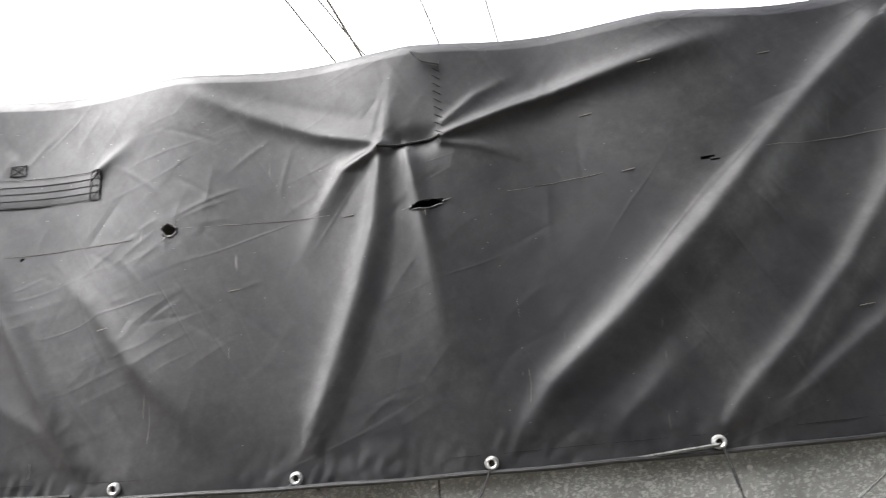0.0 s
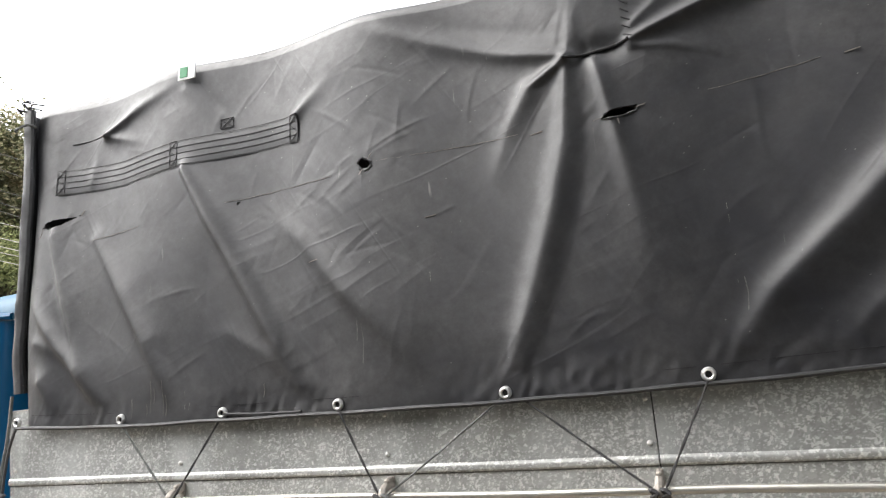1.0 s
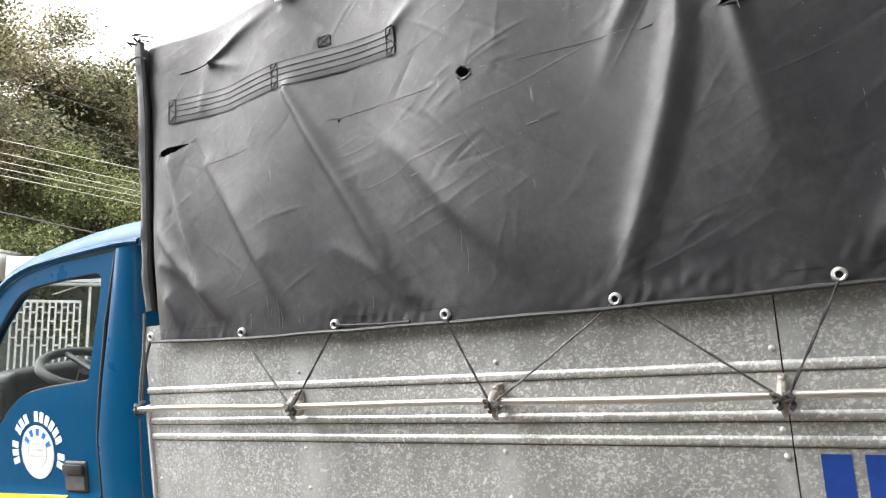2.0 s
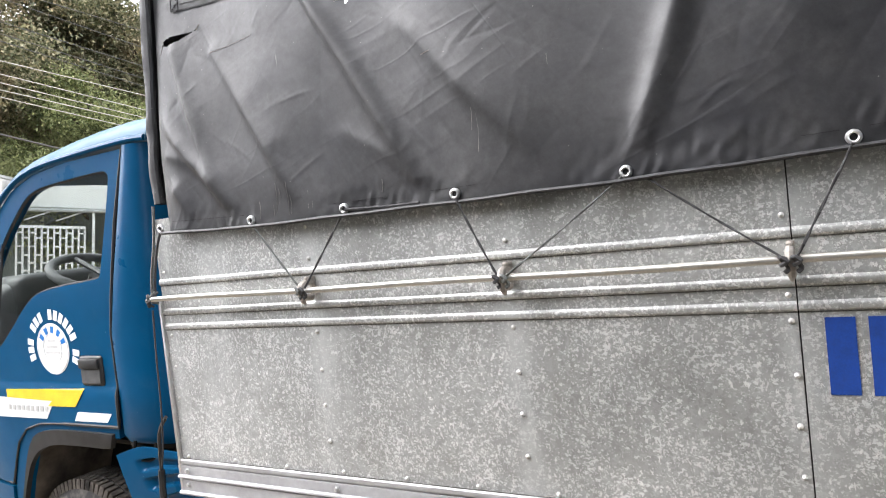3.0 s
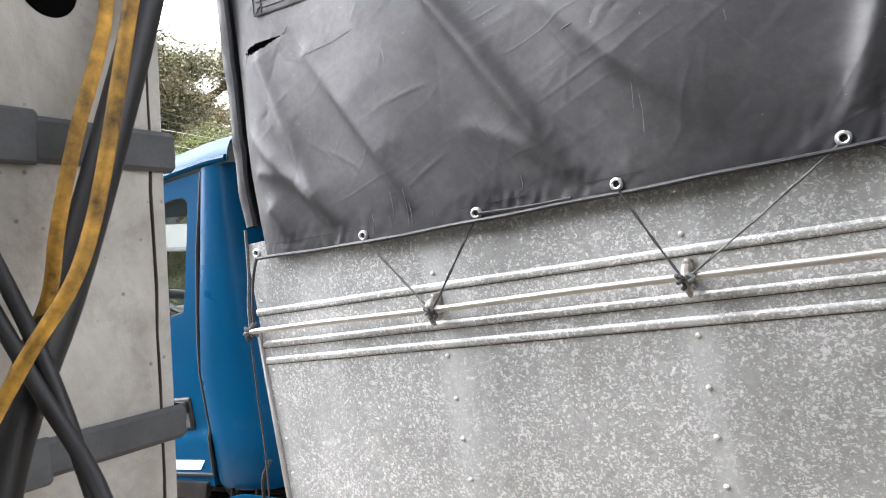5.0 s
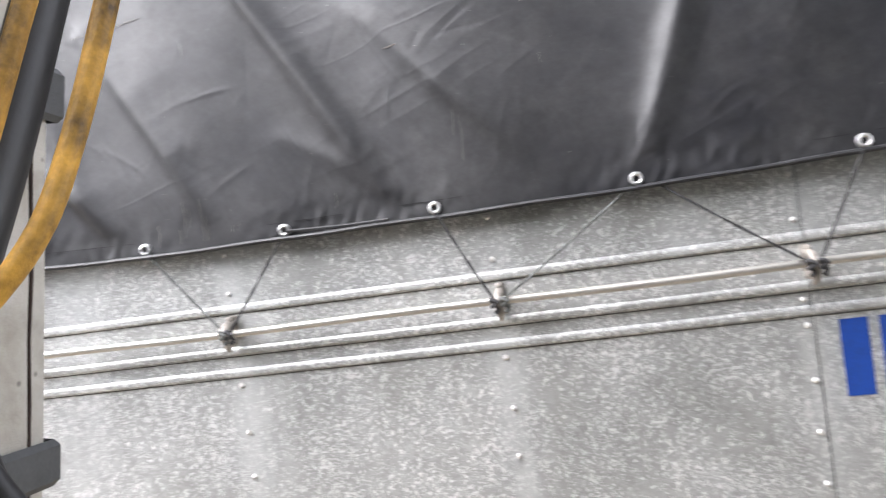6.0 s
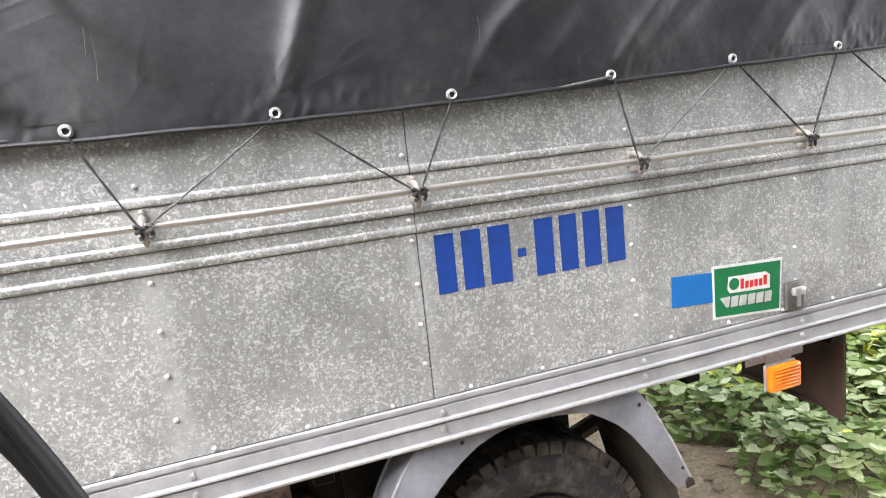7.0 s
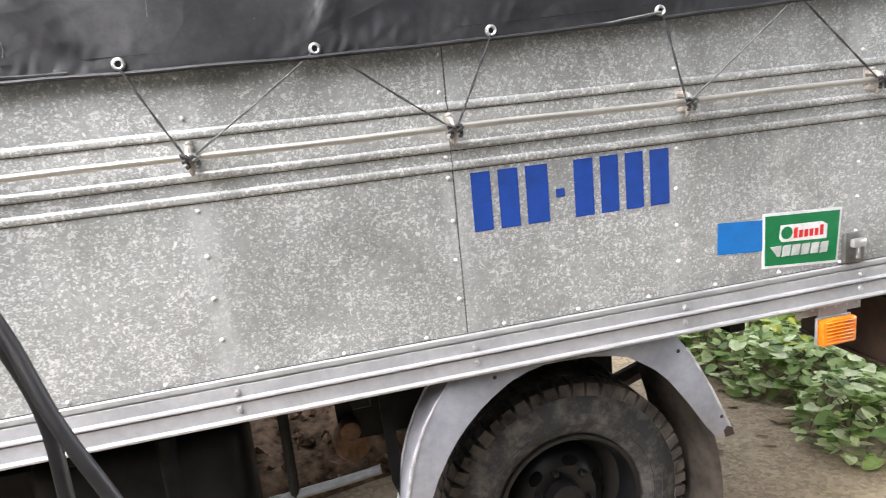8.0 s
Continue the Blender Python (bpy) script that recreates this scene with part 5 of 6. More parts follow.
def fold_height(x, z):
    """How far the cloth stands out at x, z (numpy arrays)."""
    h = np.zeros_like(x)
    for line, full in [(f, 0.52) for f in KNOT_FOLDS] + [(f, 0.62) for f in LONG_FOLDS + SMALL_FOLDS] + [(f, 0.82) for f in FRONT_FOLDS]:
        best = np.zeros_like(x)
        side = math.copysign(1.0, line[0][2])
        for k, ((x0, z0, a0, w0), (x1, z1, a1, w1)) in enumerate(zip(line, line[1:])):
            # folds die away at their ends, and hollows at both
            a0, a1 = a0 * (0.2 if side < 0 and k == 0 else 1.0), a1 * (0.2 if k == len(line) - 2 else 1.0)
            length = math.hypot(x1 - x0, z1 - z0)
            ux, uz = (x1 - x0) / length, (z1 - z0) / length
            s = ((x - x0) * ux + (z - z0) * uz) / length
            c = np.clip(s, 0, 1)
            d2 = ((x - x0 - c * length * ux) ** 2 + (z - z0 - c * length * uz) ** 2)
            wide = w0 + (w1 - w0) * c
            if abs(uz) > 0.5:
                # pleats rise gently from one side and fall away steeply on the other
                off = ((x - x0) * uz - (z - z0) * ux) * math.copysign(1, uz)
                wide = wide * (np.where(off < 0, 1.0, 1.6) if side > 0 else 1.0)
            best = np.maximum(best, side * (a0 + (a1 - a0) * c) / (1.0 + d2 / wide ** 2) ** 1.5)
        h += best * full * (1.1 if side > 0 else -0.35)
    return h


def cloth_y(x, z):
    """Depth of the near side sheet."""
    x, z = np.asarray(x, float), np.asarray(z, float)
    up = np.clip((z - 1.68) / 0.90, 0, 1)
    body = -0.030 + 0.075 * up ** 1.3
    hoops = 0.014 * (1 - np.cos(2 * np.pi * (x + 0.01) / 0.555)) * (0.3 + 0.7 * up)
    pinch = 0.014 * np.exp(-(((x + 0.01) / 0.09) ** 2 + ((z - 2.36) / 0.028) ** 2))
    ease = np.clip((z - 1.685) / 0.05, 0.30, 1)
    return body + hoops + pinch - fold_height(x, z) * ease


def cloth_point(x, z, lift=0.0):
    return Vector((x, float(cloth_y(x, z)) - lift, z))


HOLES = [(0.016, 2.214, 0.036, 0.0085, 8), (-0.559, 2.218, 0.016, 0.012, -20), (-1.52, 2.238, 0.068, 0.012, 6), (0.585, 2.250, 0.012, 0.0032, 5), (0.60, 2.243, 0.010, 0.003, 4), (-0.92, 2.19, 0.004, 0.004, 0)]


def in_hole(x, z):
    for cx, cz, rx, rz, turn in HOLES:
        c, s = math.cos(radians(turn)), math.sin(radians(turn))
        u, v = (x - cx) * c + (z - cz) * s, -(x - cx) * s + (z - cz) * c
        if cx < -1.4:
            rz *= max(0.15, 0.5 - 0.5 * u / rx) * 1.5
        ragged = 1 + 0.45 * noise.noise((x * 90, z * 90, 0))
        if (u / rx) ** 2 + (v / rz) ** 2 < ragged:
            return True
    return False


def creases(x, z):
    """Short sharp wrinkles, densest towards the front and round the tied pleat."""
    r = random.Random(17)
    h = np.zeros_like(x)
    for i in range(280):
        cx = r.uniform(-1.55, 0.0) if i % 3 else r.uniform(-0.2, 1.6)
        cz = r.uniform(1.74, 2.52)
        a = radians(r.choice((-52, -38, 25, 38, 62, 80)) + r.gauss(0, 12))
        half, wide, tall = r.uniform(0.02, 0.10), r.uniform(0.0040, 0.0065), r.choice((-1, 1, 1)) * r.uniform(0.0003, 0.0009)
        u, v = (x - cx) * math.cos(a) + (z - cz) * math.sin(a), -(x - cx) * math.sin(a) + (z - cz) * math.cos(a)
        v = v + 0.06 * u * u / half
        h += tall * np.clip(1 - (u / half) ** 2, 0, 1) / (1 + (v / wide) ** 2) ** 1.5
    return h


def build_sheet():
    nx, nz = 760, 240
    xs = np.linspace(-1.0, 1.0, nx + 1)
    vs = np.linspace(0, 1, nz + 1)
    verts, faces = [], []
    left = -1.626
    X = left + (REAR - left) * (xs + 1) / 2
    Z = np.empty((nz + 1, nx + 1))
    for i, x in enumerate(X):
        lo, hi = hem_z(x), roof_z(x)
        Z[:, i] = lo + (hi - lo) * vs
    XX = np.tile(X, (nz + 1, 1))
    # the free front edge wavers
    wave = np.clip(1 - (XX - left) / 0.10, 0, 1)
    XX = XX + wave * (0.006 * np.sin(Z * 9.0) - 0.030 * (Z - 2.0))
    Y = cloth_y(XX, Z)
    Y = Y + wave ** 2 * 0.02 - creases(XX, Z) * np.clip((Z - 1.70) / 0.05, 0, 1)
    for j in range(nz + 1):
        for i in range(nx + 1):
            n1 = noise.noise((XX[j, i] * 5, Z[j, i] * 5, 1.0)) * 0.0030 + noise.noise((XX[j, i] * 16 + Z[j, i] * 9, Z[j, i] * 5, 4.0)) * 0.0012
            low = max(0.0, 1 - (Z[j, i] - hem_z(XX[j, i])) / 0.10)
            n1 += low * max(0.0, 0.65 + 1.2 * noise.noise((XX[j, i] * 3.1, 0, 5.0))) * (0.003 * noise.noise((XX[j, i] * 15, Z[j, i] * 14, 7.0)) + 0.004 * noise.noise((XX[j, i] * 44, Z[j, i] * 30 - XX[j, i] * 22, 2.0)))
            verts.append((XX[j, i], Y[j, i] + n1, Z[j, i]))
    w = nx + 1
    for j in range(nz):
        for i in range(nx):
            if not in_hole((XX[j, i] + XX[j, i + 1]) / 2, (Z[j, i] + Z[j + 1, i]) / 2):
                faces.append((j * w + i, j * w + i + 1, (j + 1) * w + i + 1, (j + 1) * w + i))
    # over the roof edge and across to the far side
    last = [nz * w + i for i in range(w)]
    for k, (dy, dz) in enumerate(((0.010, 0.016), (0.030, 0.028), (0.09, 0.040), (0.35, 0.075), (0.86, 0.11), (1.40, 0.075), (1.66, 0.028), (1.70, -0.01), (1.72, -0.45), (1.73, -0.88))):
        row = []
        for i, x in enumerate(X):
            sag = 0.0 if k > 8 else -0.012 * abs(math.sin(math.pi * (x + 0.01) / 0.555)) * (1 if 1 < k < 6 else 0.2)
            row.append(len(verts))
            y0 = Y[nz, i] * max(0, 1 - k / 4)
            verts.append((XX[nz, i], y0 + dy, roof_z(x) + dz + sag))
        for i in range(nx):
            faces.append((last[i], last[i + 1], row[i + 1], row[i]))
        last = row
    return verts, faces


tarp = thing("tarpaulin", "dark grey dusty tarpaulin, creased, torn and patched, over truck bed", "tarpaulin", at=(0, 0.86, 1.7))
v, f = build_sheet()
sheet = sheet_part("cover_sheet", v, f, TARP, tarp, "creased grey tarpaulin with torn holes")
HX = [-1.628 + 3.35 * k / 90 for k in range(91)]
part("hem", piped([(x, -0.032 + 0.002 * math.sin(x * 17), hem_z(x) - 0.002 + 0.0008 * math.sin(x * 23)) for x in HX], [0.0048 + 0.0008 * noise.noise((x * 9, 0, 0)) for x in HX], 8), TARP, tarp, "rolled hem of the tarpaulin")
for x0, x1 in ((-1.58, -1.30), (-1.01, -0.84), (-0.72, -0.60), (-0.24, -0.20), (0.03, 0.10), (0.13, 0.50), (0.60, 0.86), (1.0, 1.24)):
    n = int((x1 - x0) / 0.02) + 1
    part("hem_stitching", piped([cloth_point(x0 + (x1 - x0) * k / n, hem_z(x0 + (x1 - x0) * k / n) + 0.030, 0.0004) for k in range(n + 1)], 0.0008, 4), THREAD_DARK, tarp)


def build_front():
    """The front sheet with its edge folded into a loose strip at the corner."""
    bm = bmesh.new()
    rows = []
    for j in range(41):
        z = 1.775 + 0.82 * j / 40
        s = j / 40
        row = []
        dx = -0.012 * math.sin(s * 5 + 1) + 0.008 * noise.noise((0, z * 6, 3))
        edge = [(-1.668, 0.030), (-1.650, 0.016), (-1.645, 0.006), (-1.649, -0.001), (-1.660, -0.004), (-1.674, -0.003), (-1.682, 0.003), (-1.685, 0.012), (-1.690, 0.035), (-1.698, 0.14), (-1.70, 0.5), (-1.70, 1.1), (-1.70, 1.68)]
        for x, y in edge:
            near = 1 if y < 0.2 else 0.3
            row.append(bm.verts.new((x + near * dx + 0.035 * max(0, s - 0.8) * near, y + 0.03 * s + 0.004 * noise.noise((x * 30, z * 14, 5)), z)))
        rows.append(row)
    for a, b in zip(rows, rows[1:]):
        for k in range(len(a) - 1):
            bm.faces.new((a[k], a[k + 1], b[k + 1], b[k]))
    return bm


part("front_sheet", build_front(), TARP, tarp, "grey front sheet with a folded edge", sharp=32)
bm = bmesh.new()
rows = [[bm.verts.new((REAR - 0.02 + 0.01 * math.sin(y * 9), y, z)) for y in [0.03 + 1.66 * k / 10 for k in range(11)]] for z in (1.74, 2.2, 2.58)]
for a, b in zip(rows, rows[1:]):
    for k in range(10):
        bm.faces.new((a[k], a[k + 1], b[k + 1], b[k]))
part("rear_sheet", bm, TARP, tarp)

# torn lips round the holes
for cx, cz, rx, rz, turn in HOLES[:2]:
    ca, sa = math.cos(radians(turn)), math.sin(radians(turn))
    lip = []
    for k in range(29):
        a = 2 * math.pi * k / 28
        u, w = rx * 1.06 * math.cos(a), rz * 1.15 * math.sin(a)
        if cx < -1.4:
            w *= max(0.15, 0.5 - 0.5 * u / rx) * 1.5
        j = 1 + 0.22 * noise.noise((7 * math.cos(a), 7 * math.sin(a), cx))
        lip.append(cloth_point(cx + j * (u * ca - w * sa), cz + j * (u * sa + w * ca), 0.0015))
    part("torn_lip", piped(lip, [0.0022 + 0.0010 * math.sin(5.0 * k) for k in range(29)], 5), TARP, tarp, "frayed edge of a tear")

# eyelets
GROMMETS = [(-1.628, 1.700), (-1.272, 1.689), (-0.962, 1.687), (-0.652, 1.687), (-0.275, 1.686), (0.107, 1.693), (0.518, 1.706), (0.896, 1.722), (1.265, 1.734), (1.62, 1.744)]
for x, z in GROMMETS:
    y = float(cloth_y(x, z)) - 0.004
    bm = lathe(bmesh.new(), [(0.0062, 0.002), (0.0064, -0.003), (0.0085, -0.0048), (0.0112, -0.0038), (0.0130, 0.0), (0.0130, 0.003)], (x, y, z), 24)
    eyelet = part("eyelet", bm, TRIM, tarp, "worn brass and steel eyelet ring")
    part("eyelet_hole", lathe(bmesh.new(), [(0.0064, 0.001), (0.0005, 0.001)], (x, y, z), 16), SEAM_DARK, eyelet)


def cloth_line(pts, lift=0.001, step=0.012):
    out = []
    for (x0, z0), (x1, z1) in zip(pts, pts[1:]):
        n = max(1, int(math.hypot(x1 - x0, z1 - z0) / step))
        out += [cloth_point(x0 + (x1 - x0) * k / n, z0 + (z1 - z0) * k / n, lift) for k in range(n)]
    return out + [cloth_point(*pts[-1], lift)]


# sewn reinforcing strap near the top
def strap_z(x):
    return float(np.interp(x, [-1.54, -1.30, -1.11, -0.90, -0.745], [2.352, 2.338, 2.352, 2.350, 2.352]))


def build_strap(x0, x1, half, lift):
    n, m = max(4, int((x1 - x0) / 0.010)), 6
    bm = bmesh.new()
    rows = []
    for i in range(n + 1):
        x = x0 + (x1 - x0) * i / n
        rows.append([bm.verts.new(cloth_point(x, strap_z(x) + half * (2 * k / m - 1), lift if 0 < k < m else lift * 0.4)) for k in range(m + 1)])
    for a, b in zip(rows, rows[1:]):
        for k in range(m):
            bm.faces.new((a[k], a[k + 1], b[k + 1], b[k]))
    return bm


strap = part("sewn_strap", build_strap(-1.54, -0.742, 0.036, 0.0026), TARP, tarp, "sewn strap with parallel rows of dark stitching")
for k in range(5):
    off = -0.034 + 0.017 * k
    part("stitching", piped(cloth_line([(x, strap_z(x) + off) for x in [-1.53 + 0.78 * i / 40 for i in range(41)]], 0.0034), 0.0009, 4), THREAD_DARK, strap)
for x0, w in ((-1.54, 0.025), (-1.125, 0.022), (-0.768, 0.024)):
    loop = [(x0, strap_z(x0) - 0.036), (x0 + w, strap_z(x0) - 0.036), (x0 + w, strap_z(x0) + 0.036), (x0, strap_z(x0) + 0.036), (x0, strap_z(x0) - 0.036), (x0 + w, strap_z(x0) - 0.012), (x0, strap_z(x0) + 0.012), (x0 + w, strap_z(x0) + 0.036)]
    part("stitching", piped(cloth_line(loop, 0.0036), 0.0009, 4), THREAD_DARK, strap)
loop = [(-0.975, 2.397), (-0.94, 2.398), (-0.94, 2.424), (-0.975, 2.422), (-0.975, 2.397), (-0.94, 2.424), (-0.975, 2.422), (-0.94, 2.398)]
part("stitching", piped(cloth_line(loop, 0.001), 0.0013, 4), THREAD_DARK, tarp)

# mending: the tied pleat, hand stitches, pale seams and loose thread
part("pleat_cord", piped(cloth_line([(-0.085, 2.352), (-0.03, 2.358), (0.05, 2.366)], 0.004), 0.0030, 6), THREAD_DARK, tarp, "black cord that gathers the cloth")
for k in range(9):
    z = 2.375 + 0.019 * k
    part("hand_stitch", piped(cloth_line([(0.042, z + 0.007), (0.058, z - 0.004)], 0.0015, 0.006), 0.0013, 5), THREAD_DARK, tarp)
part("loose_flap", plate([(-0.005, 2.575), (0.055, 2.555), (0.058, 2.535), (0.02, 2.548)], float(cloth_y(0.03, 2.55)) - 0.014, float(cloth_y(0.03, 2.55)) - 0.010), TARP, tarp)
for a, b in (((-0.955, 2.196), (-0.650, 2.206)), ((-0.53, 2.22), (-0.20, 2.215)), ((0.10, 2.222), (0.38, 2.245)), ((0.62, 2.253), (0.98, 2.275)), ((-1.40, 2.165), (-1.235, 2.178))):
    n = 14
    pts = [(a[0] + (b[0] - a[0]) * k / n, a[1] + (b[1] - a[1]) * k / n + 0.0008 * math.sin(k * 1.9)) for k in range(n + 1)]
    part("pale_seam", piped(cloth_line(pts, 0.0003), 0.0006, 4), THREAD_PALE, tarp)
for x, z in ((0.43, 2.243), (0.49, 2.475), (0.74, 2.475), (-1.40, 2.47), (-0.16, 2.208), (0.36, 2.38), (0.82, 1.93), (0.10, 2.30), (-0.41, 2.07), (-0.70, 2.01)):
    part("scuff", piped(cloth_line([(x - 0.012, z), (x + 0.014, z + 0.003)], 0.0006, 0.006), 0.0012, 4), THREAD_PALE, tarp)
for x, z0, z1 in ((-1.24, 1.69, 1.735), (-1.177, 1.70, 1.775), (-1.165, 1.72, 1.76), (-1.137, 1.69, 1.775), (-1.128, 1.69, 1.74), (-1.072, 1.70, 1.745), (-1.06, 1.70, 1.73), (-0.851, 1.715, 1.745), (-0.597, 1.82, 1.90), (-0.585, 1.77, 1.86), (-1.19, 1.69, 1.72), (-0.42, 1.86, 1.95), (0.18, 1.85, 2.0), (0.19, 1.80, 1.86)):
    part("scratch", piped(cloth_line([(x, z0), (x + 0.004, (z0 + z1) / 2), (x + 0.002, z1)], 0.0001, 0.012), 0.0005, 4), SCRATCH, tarp)
part("tie_slit", piped(cloth_line([(-1.50, 2.462), (-1.44, 2.462), (-1.37, 2.470)], 0.002), 0.0012, 6), THREAD_DARK, tarp)
for x, z, dx, dz in ((0.045, 2.218, 0.02, 0.004), (-0.02, 2.210, -0.018, -0.004), (0.01, 2.205, 0.003, -0.018), (-0.55, 2.228, 0.012, 0.012), (-0.565, 2.206, -0.006, -0.012), (-1.575, 2.225, -0.008, -0.03), (-1.45, 2.245, 0.015, 0.012)):
    part("frayed_thread", piped([cloth_point(x, z, 0.002), cloth_point(x + dx, z + dz, 0.006)], 0.0009, 4), THREAD_PALE, tarp)
sew = part("small_label", plate([(-1.100, 2.555), (-1.045, 2.553), (-1.040, 2.592), (-1.095, 2.596)], float(cloth_y(-1.07, 2.56)) - 0.012, float(cloth_y(-1.07, 2.56)) - 0.008), WHITE_VINYL, tarp, "small green and white label at the top edge")
part("label_print", plate([(-1.092, 2.560), (-1.068, 2.559), (-1.064, 2.586), (-1.089, 2.588)], float(cloth_y(-1.07, 2.56)) - 0.0135, float(cloth_y(-1.07, 2.56)) - 0.0125), GREEN_VINYL, sew)
for k in range(7):
    a = rng.uniform(0, 6.28)
    part("corner_tie", piped(curve_points([(-1.655, 0.05, 2.585), (-1.655 + 0.03 * math.cos(a), 0.02, 2.605 + 0.012 * math.sin(a)), (-1.64 + 0.05 * math.cos(a), 0.04, 2.60 + 0.02 * math.sin(a))], 3), 0.0022, 5), THREAD_DARK, tarp)
part("corner_tie", piped(curve_points([(-1.69, 0.02, 2.535), (-1.66, 0.0, 2.53), (-1.63, 0.01, 2.54), (-1.62, 0.03, 2.535)], 4), 0.004, 6), ROPE_GREY, tarp)


# ---- lashing ropes ----
def lashing(x0, z0, x1, material, label, sag=0.0, loops=True):
    """One cord from an eyelet to a clamp on the tube, with a turn at each end."""
    rope = thing("lashing_rope", label, "rope", "lashing ropes", (x1, -0.05, 1.496))
    y0 = float(cloth_y(x0, z0)) - 0.006
    n = 10
    pts = [(x0 + (x1 - x0) * k / n, y0 + (-0.052 - y0) * k / n, z0 + (1.500 - z0) * k / n - sag * math.sin(math.pi * k / n)) for k in range(n + 1)]
    bm = bmesh.new()
    for s in (-1, 1):
        tube(bm, [(x + s * 0.0016 * math.cos(i * 1.1), y + s * 0.0016 * math.sin(i * 1.1), z) for i, (x, y, z) in enumerate(pts)], 0.0017, 6)
    part("cord", bm, material, rope)
    if loops:
        d = 0.006
        part("knot", piped(curve_points([(x1 - d, -0.060, 1.488), (x1 + d, -0.066, 1.496), (x1 - d, -0.064, 1.503), (x1 + d, -0.056, 1.484), (x1, -0.060, 1.476)], 3), 0.0042, 6), material, rope)
    return rope


lashing(-1.272, 1.683, -1.110, ROPE_GREY, "frayed grey cord from an eyelet to the lashing tube")
lashing(-0.962, 1.680, -1.096, ROPE_BLACK, "black doubled cord from an eyelet to the lashing tube")
lashing(-0.652, 1.680, -0.560, ROPE_BLACK, "black doubled cord from an eyelet to the lashing tube", 0.003)
lashing(-0.278, 1.680, -0.541, ROPE_GREY, "grey-green worn cord from an eyelet to the lashing tube", 0.002)
lashing(-0.235, 1.668, -0.012, ROPE_BLACK, "thin black cord from under the hem to the lashing tube", 0.002)
lashing(0.107, 1.686, 0.008, ROPE_BLACK, "black doubled cord from an eyelet to the lashing tube")
lashing(0.524, 1.697, 0.570, ROPE_BLACK, "black doubled cord from an eyelet to the lashing tube")
lashing(0.892, 1.714, 0.586, ROPE_GREY, "grey-green worn cord from an eyelet to the lashing tube", 0.002)
lashing(0.905, 1.712, 1.120, ROPE_BLACK, "thin black cord from under the hem to the lashing tube")
lashing(1.262, 1.726, 1.138, ROPE_BLACK, "black doubled cord from an eyelet to the lashing tube")
lashing(1.30, 1.726, 1.60, ROPE_BLACK, "thin black cord from under the hem to the lashing tube", 0.0, False)
hemrope = thing("hem_rope", "dark blue cord run along the tarpaulin hem", "rope", "lashing ropes", (-0.9, -0.04, 1.68))
part("cord", piped([(x, float(cloth_y(x, hem_z(x) + 0.01)) - 0.008, hem_z(x) + 0.012 - 0.006 * math.sin((x + 0.96) * 9)) for x in [-0.955 + 0.21 * k / 12 for k in range(13)]], 0.0038, 6), ROPE_BLACK, hemrope)
hemrope = thing("hem_rope", "grey and black cord run along the tarpaulin hem", "rope", "lashing ropes", (0.4, -0.04, 1.70))
part("cord", piped([(0.518 - 0.24 * k / 12, float(cloth_y(0.518 - 0.24 * k / 12, 1.70)) - 0.008, 1.702 - 0.026 * k / 12) for k in range(13)], 0.0034, 6), ROPE_GREY, hemrope)
corner = thing("corner_rope", "black rope with knots hanging at the front corner of the bed", "rope", "lashing ropes", (-1.72, -0.02, 1.4))
part("cord", piped(curve_points([(-1.628, -0.03, 1.70), (-1.66, -0.03, 1.64), (-1.685, -0.028, 1.56), (-1.70, -0.025, 1.49)], 4), 0.0038, 6), ROPE_BLACK, corner)
part("cord", piped(curve_points([(-1.69, 0.0, 1.77), (-1.695, -0.01, 1.66), (-1.71, -0.02, 1.56), (-1.72, -0.02, 1.48)], 4), 0.0045, 6), ROPE_GREY, corner)
part("cord", piped(curve_points([(-1.725, -0.02, 1.46), (-1.75, -0.01, 1.30), (-1.77, 0.0, 1.16), (-1.80, 0.01, 1.02), (-1.845, 0.03, 0.95)], 5), 0.0028, 6), ROPE_BLACK, corner)
for k in range(6):
    a = 1.05 * k
    part("knot", piped(curve_points([(-1.715 + 0.02 * math.cos(a), -0.03, 1.49 + 0.02 * math.sin(a)), (-1.70, -0.05, 1.495 + 0.008 * math.sin(k)), (-1.68 + 0.012 * math.cos(a + 2), -0.035, 1.50 + 0.02 * math.sin(a + 2))], 3), 0.0042, 6), ROPE_BLACK if k % 3 else ROPE_GREY, corner)


# ---- utility pole beside the truck ----
pole = thing("utility_pole", "square grey concrete utility pole with metal strapping and a bored hole", "pole", at=(-0.98, -1.235, -0.2), level=True)
PX0, PX1, PY0, PY1 = -1.066, -0.843, -1.369, -1.144
PCX, PCY = (PX0 + PX1) / 2, (PY0 + PY1) / 2


def build_pole():
    bm = bmesh.new()
    c = 0.002
    ring = [(PX0 + c, PY0), (PX1 - c, PY0), (PX1, PY0 + c), (PX1, PY1 - c), (PX1 - c, PY1), (PX0 + c, PY1), (PX0, PY1 - c), (PX0, PY0 + c)]
    rows = []
    for k in range(60):
        z = -0.5 + 7.0 * k / 59
        taper = 1 - 0.02 * max(0.0, z - 1.6) / 5
        rows.append([bm.verts.new((PCX + (x - PCX) * taper + 0.0015 * noise.noise((x * 9, y * 9, z * 7)), PCY + (y - PCY) * taper + 0.0015 * noise.noise((x * 9, y * 9, z * 7 + 9)), z)) for x, y in ring])
    for a, b in zip(rows, rows[1:]):
        for k in range(8):
            bm.faces.new((a[k], a[(k + 1) % 8], b[(k + 1) % 8], b[k]))
    bm.faces.new(rows[-1])
    return bm


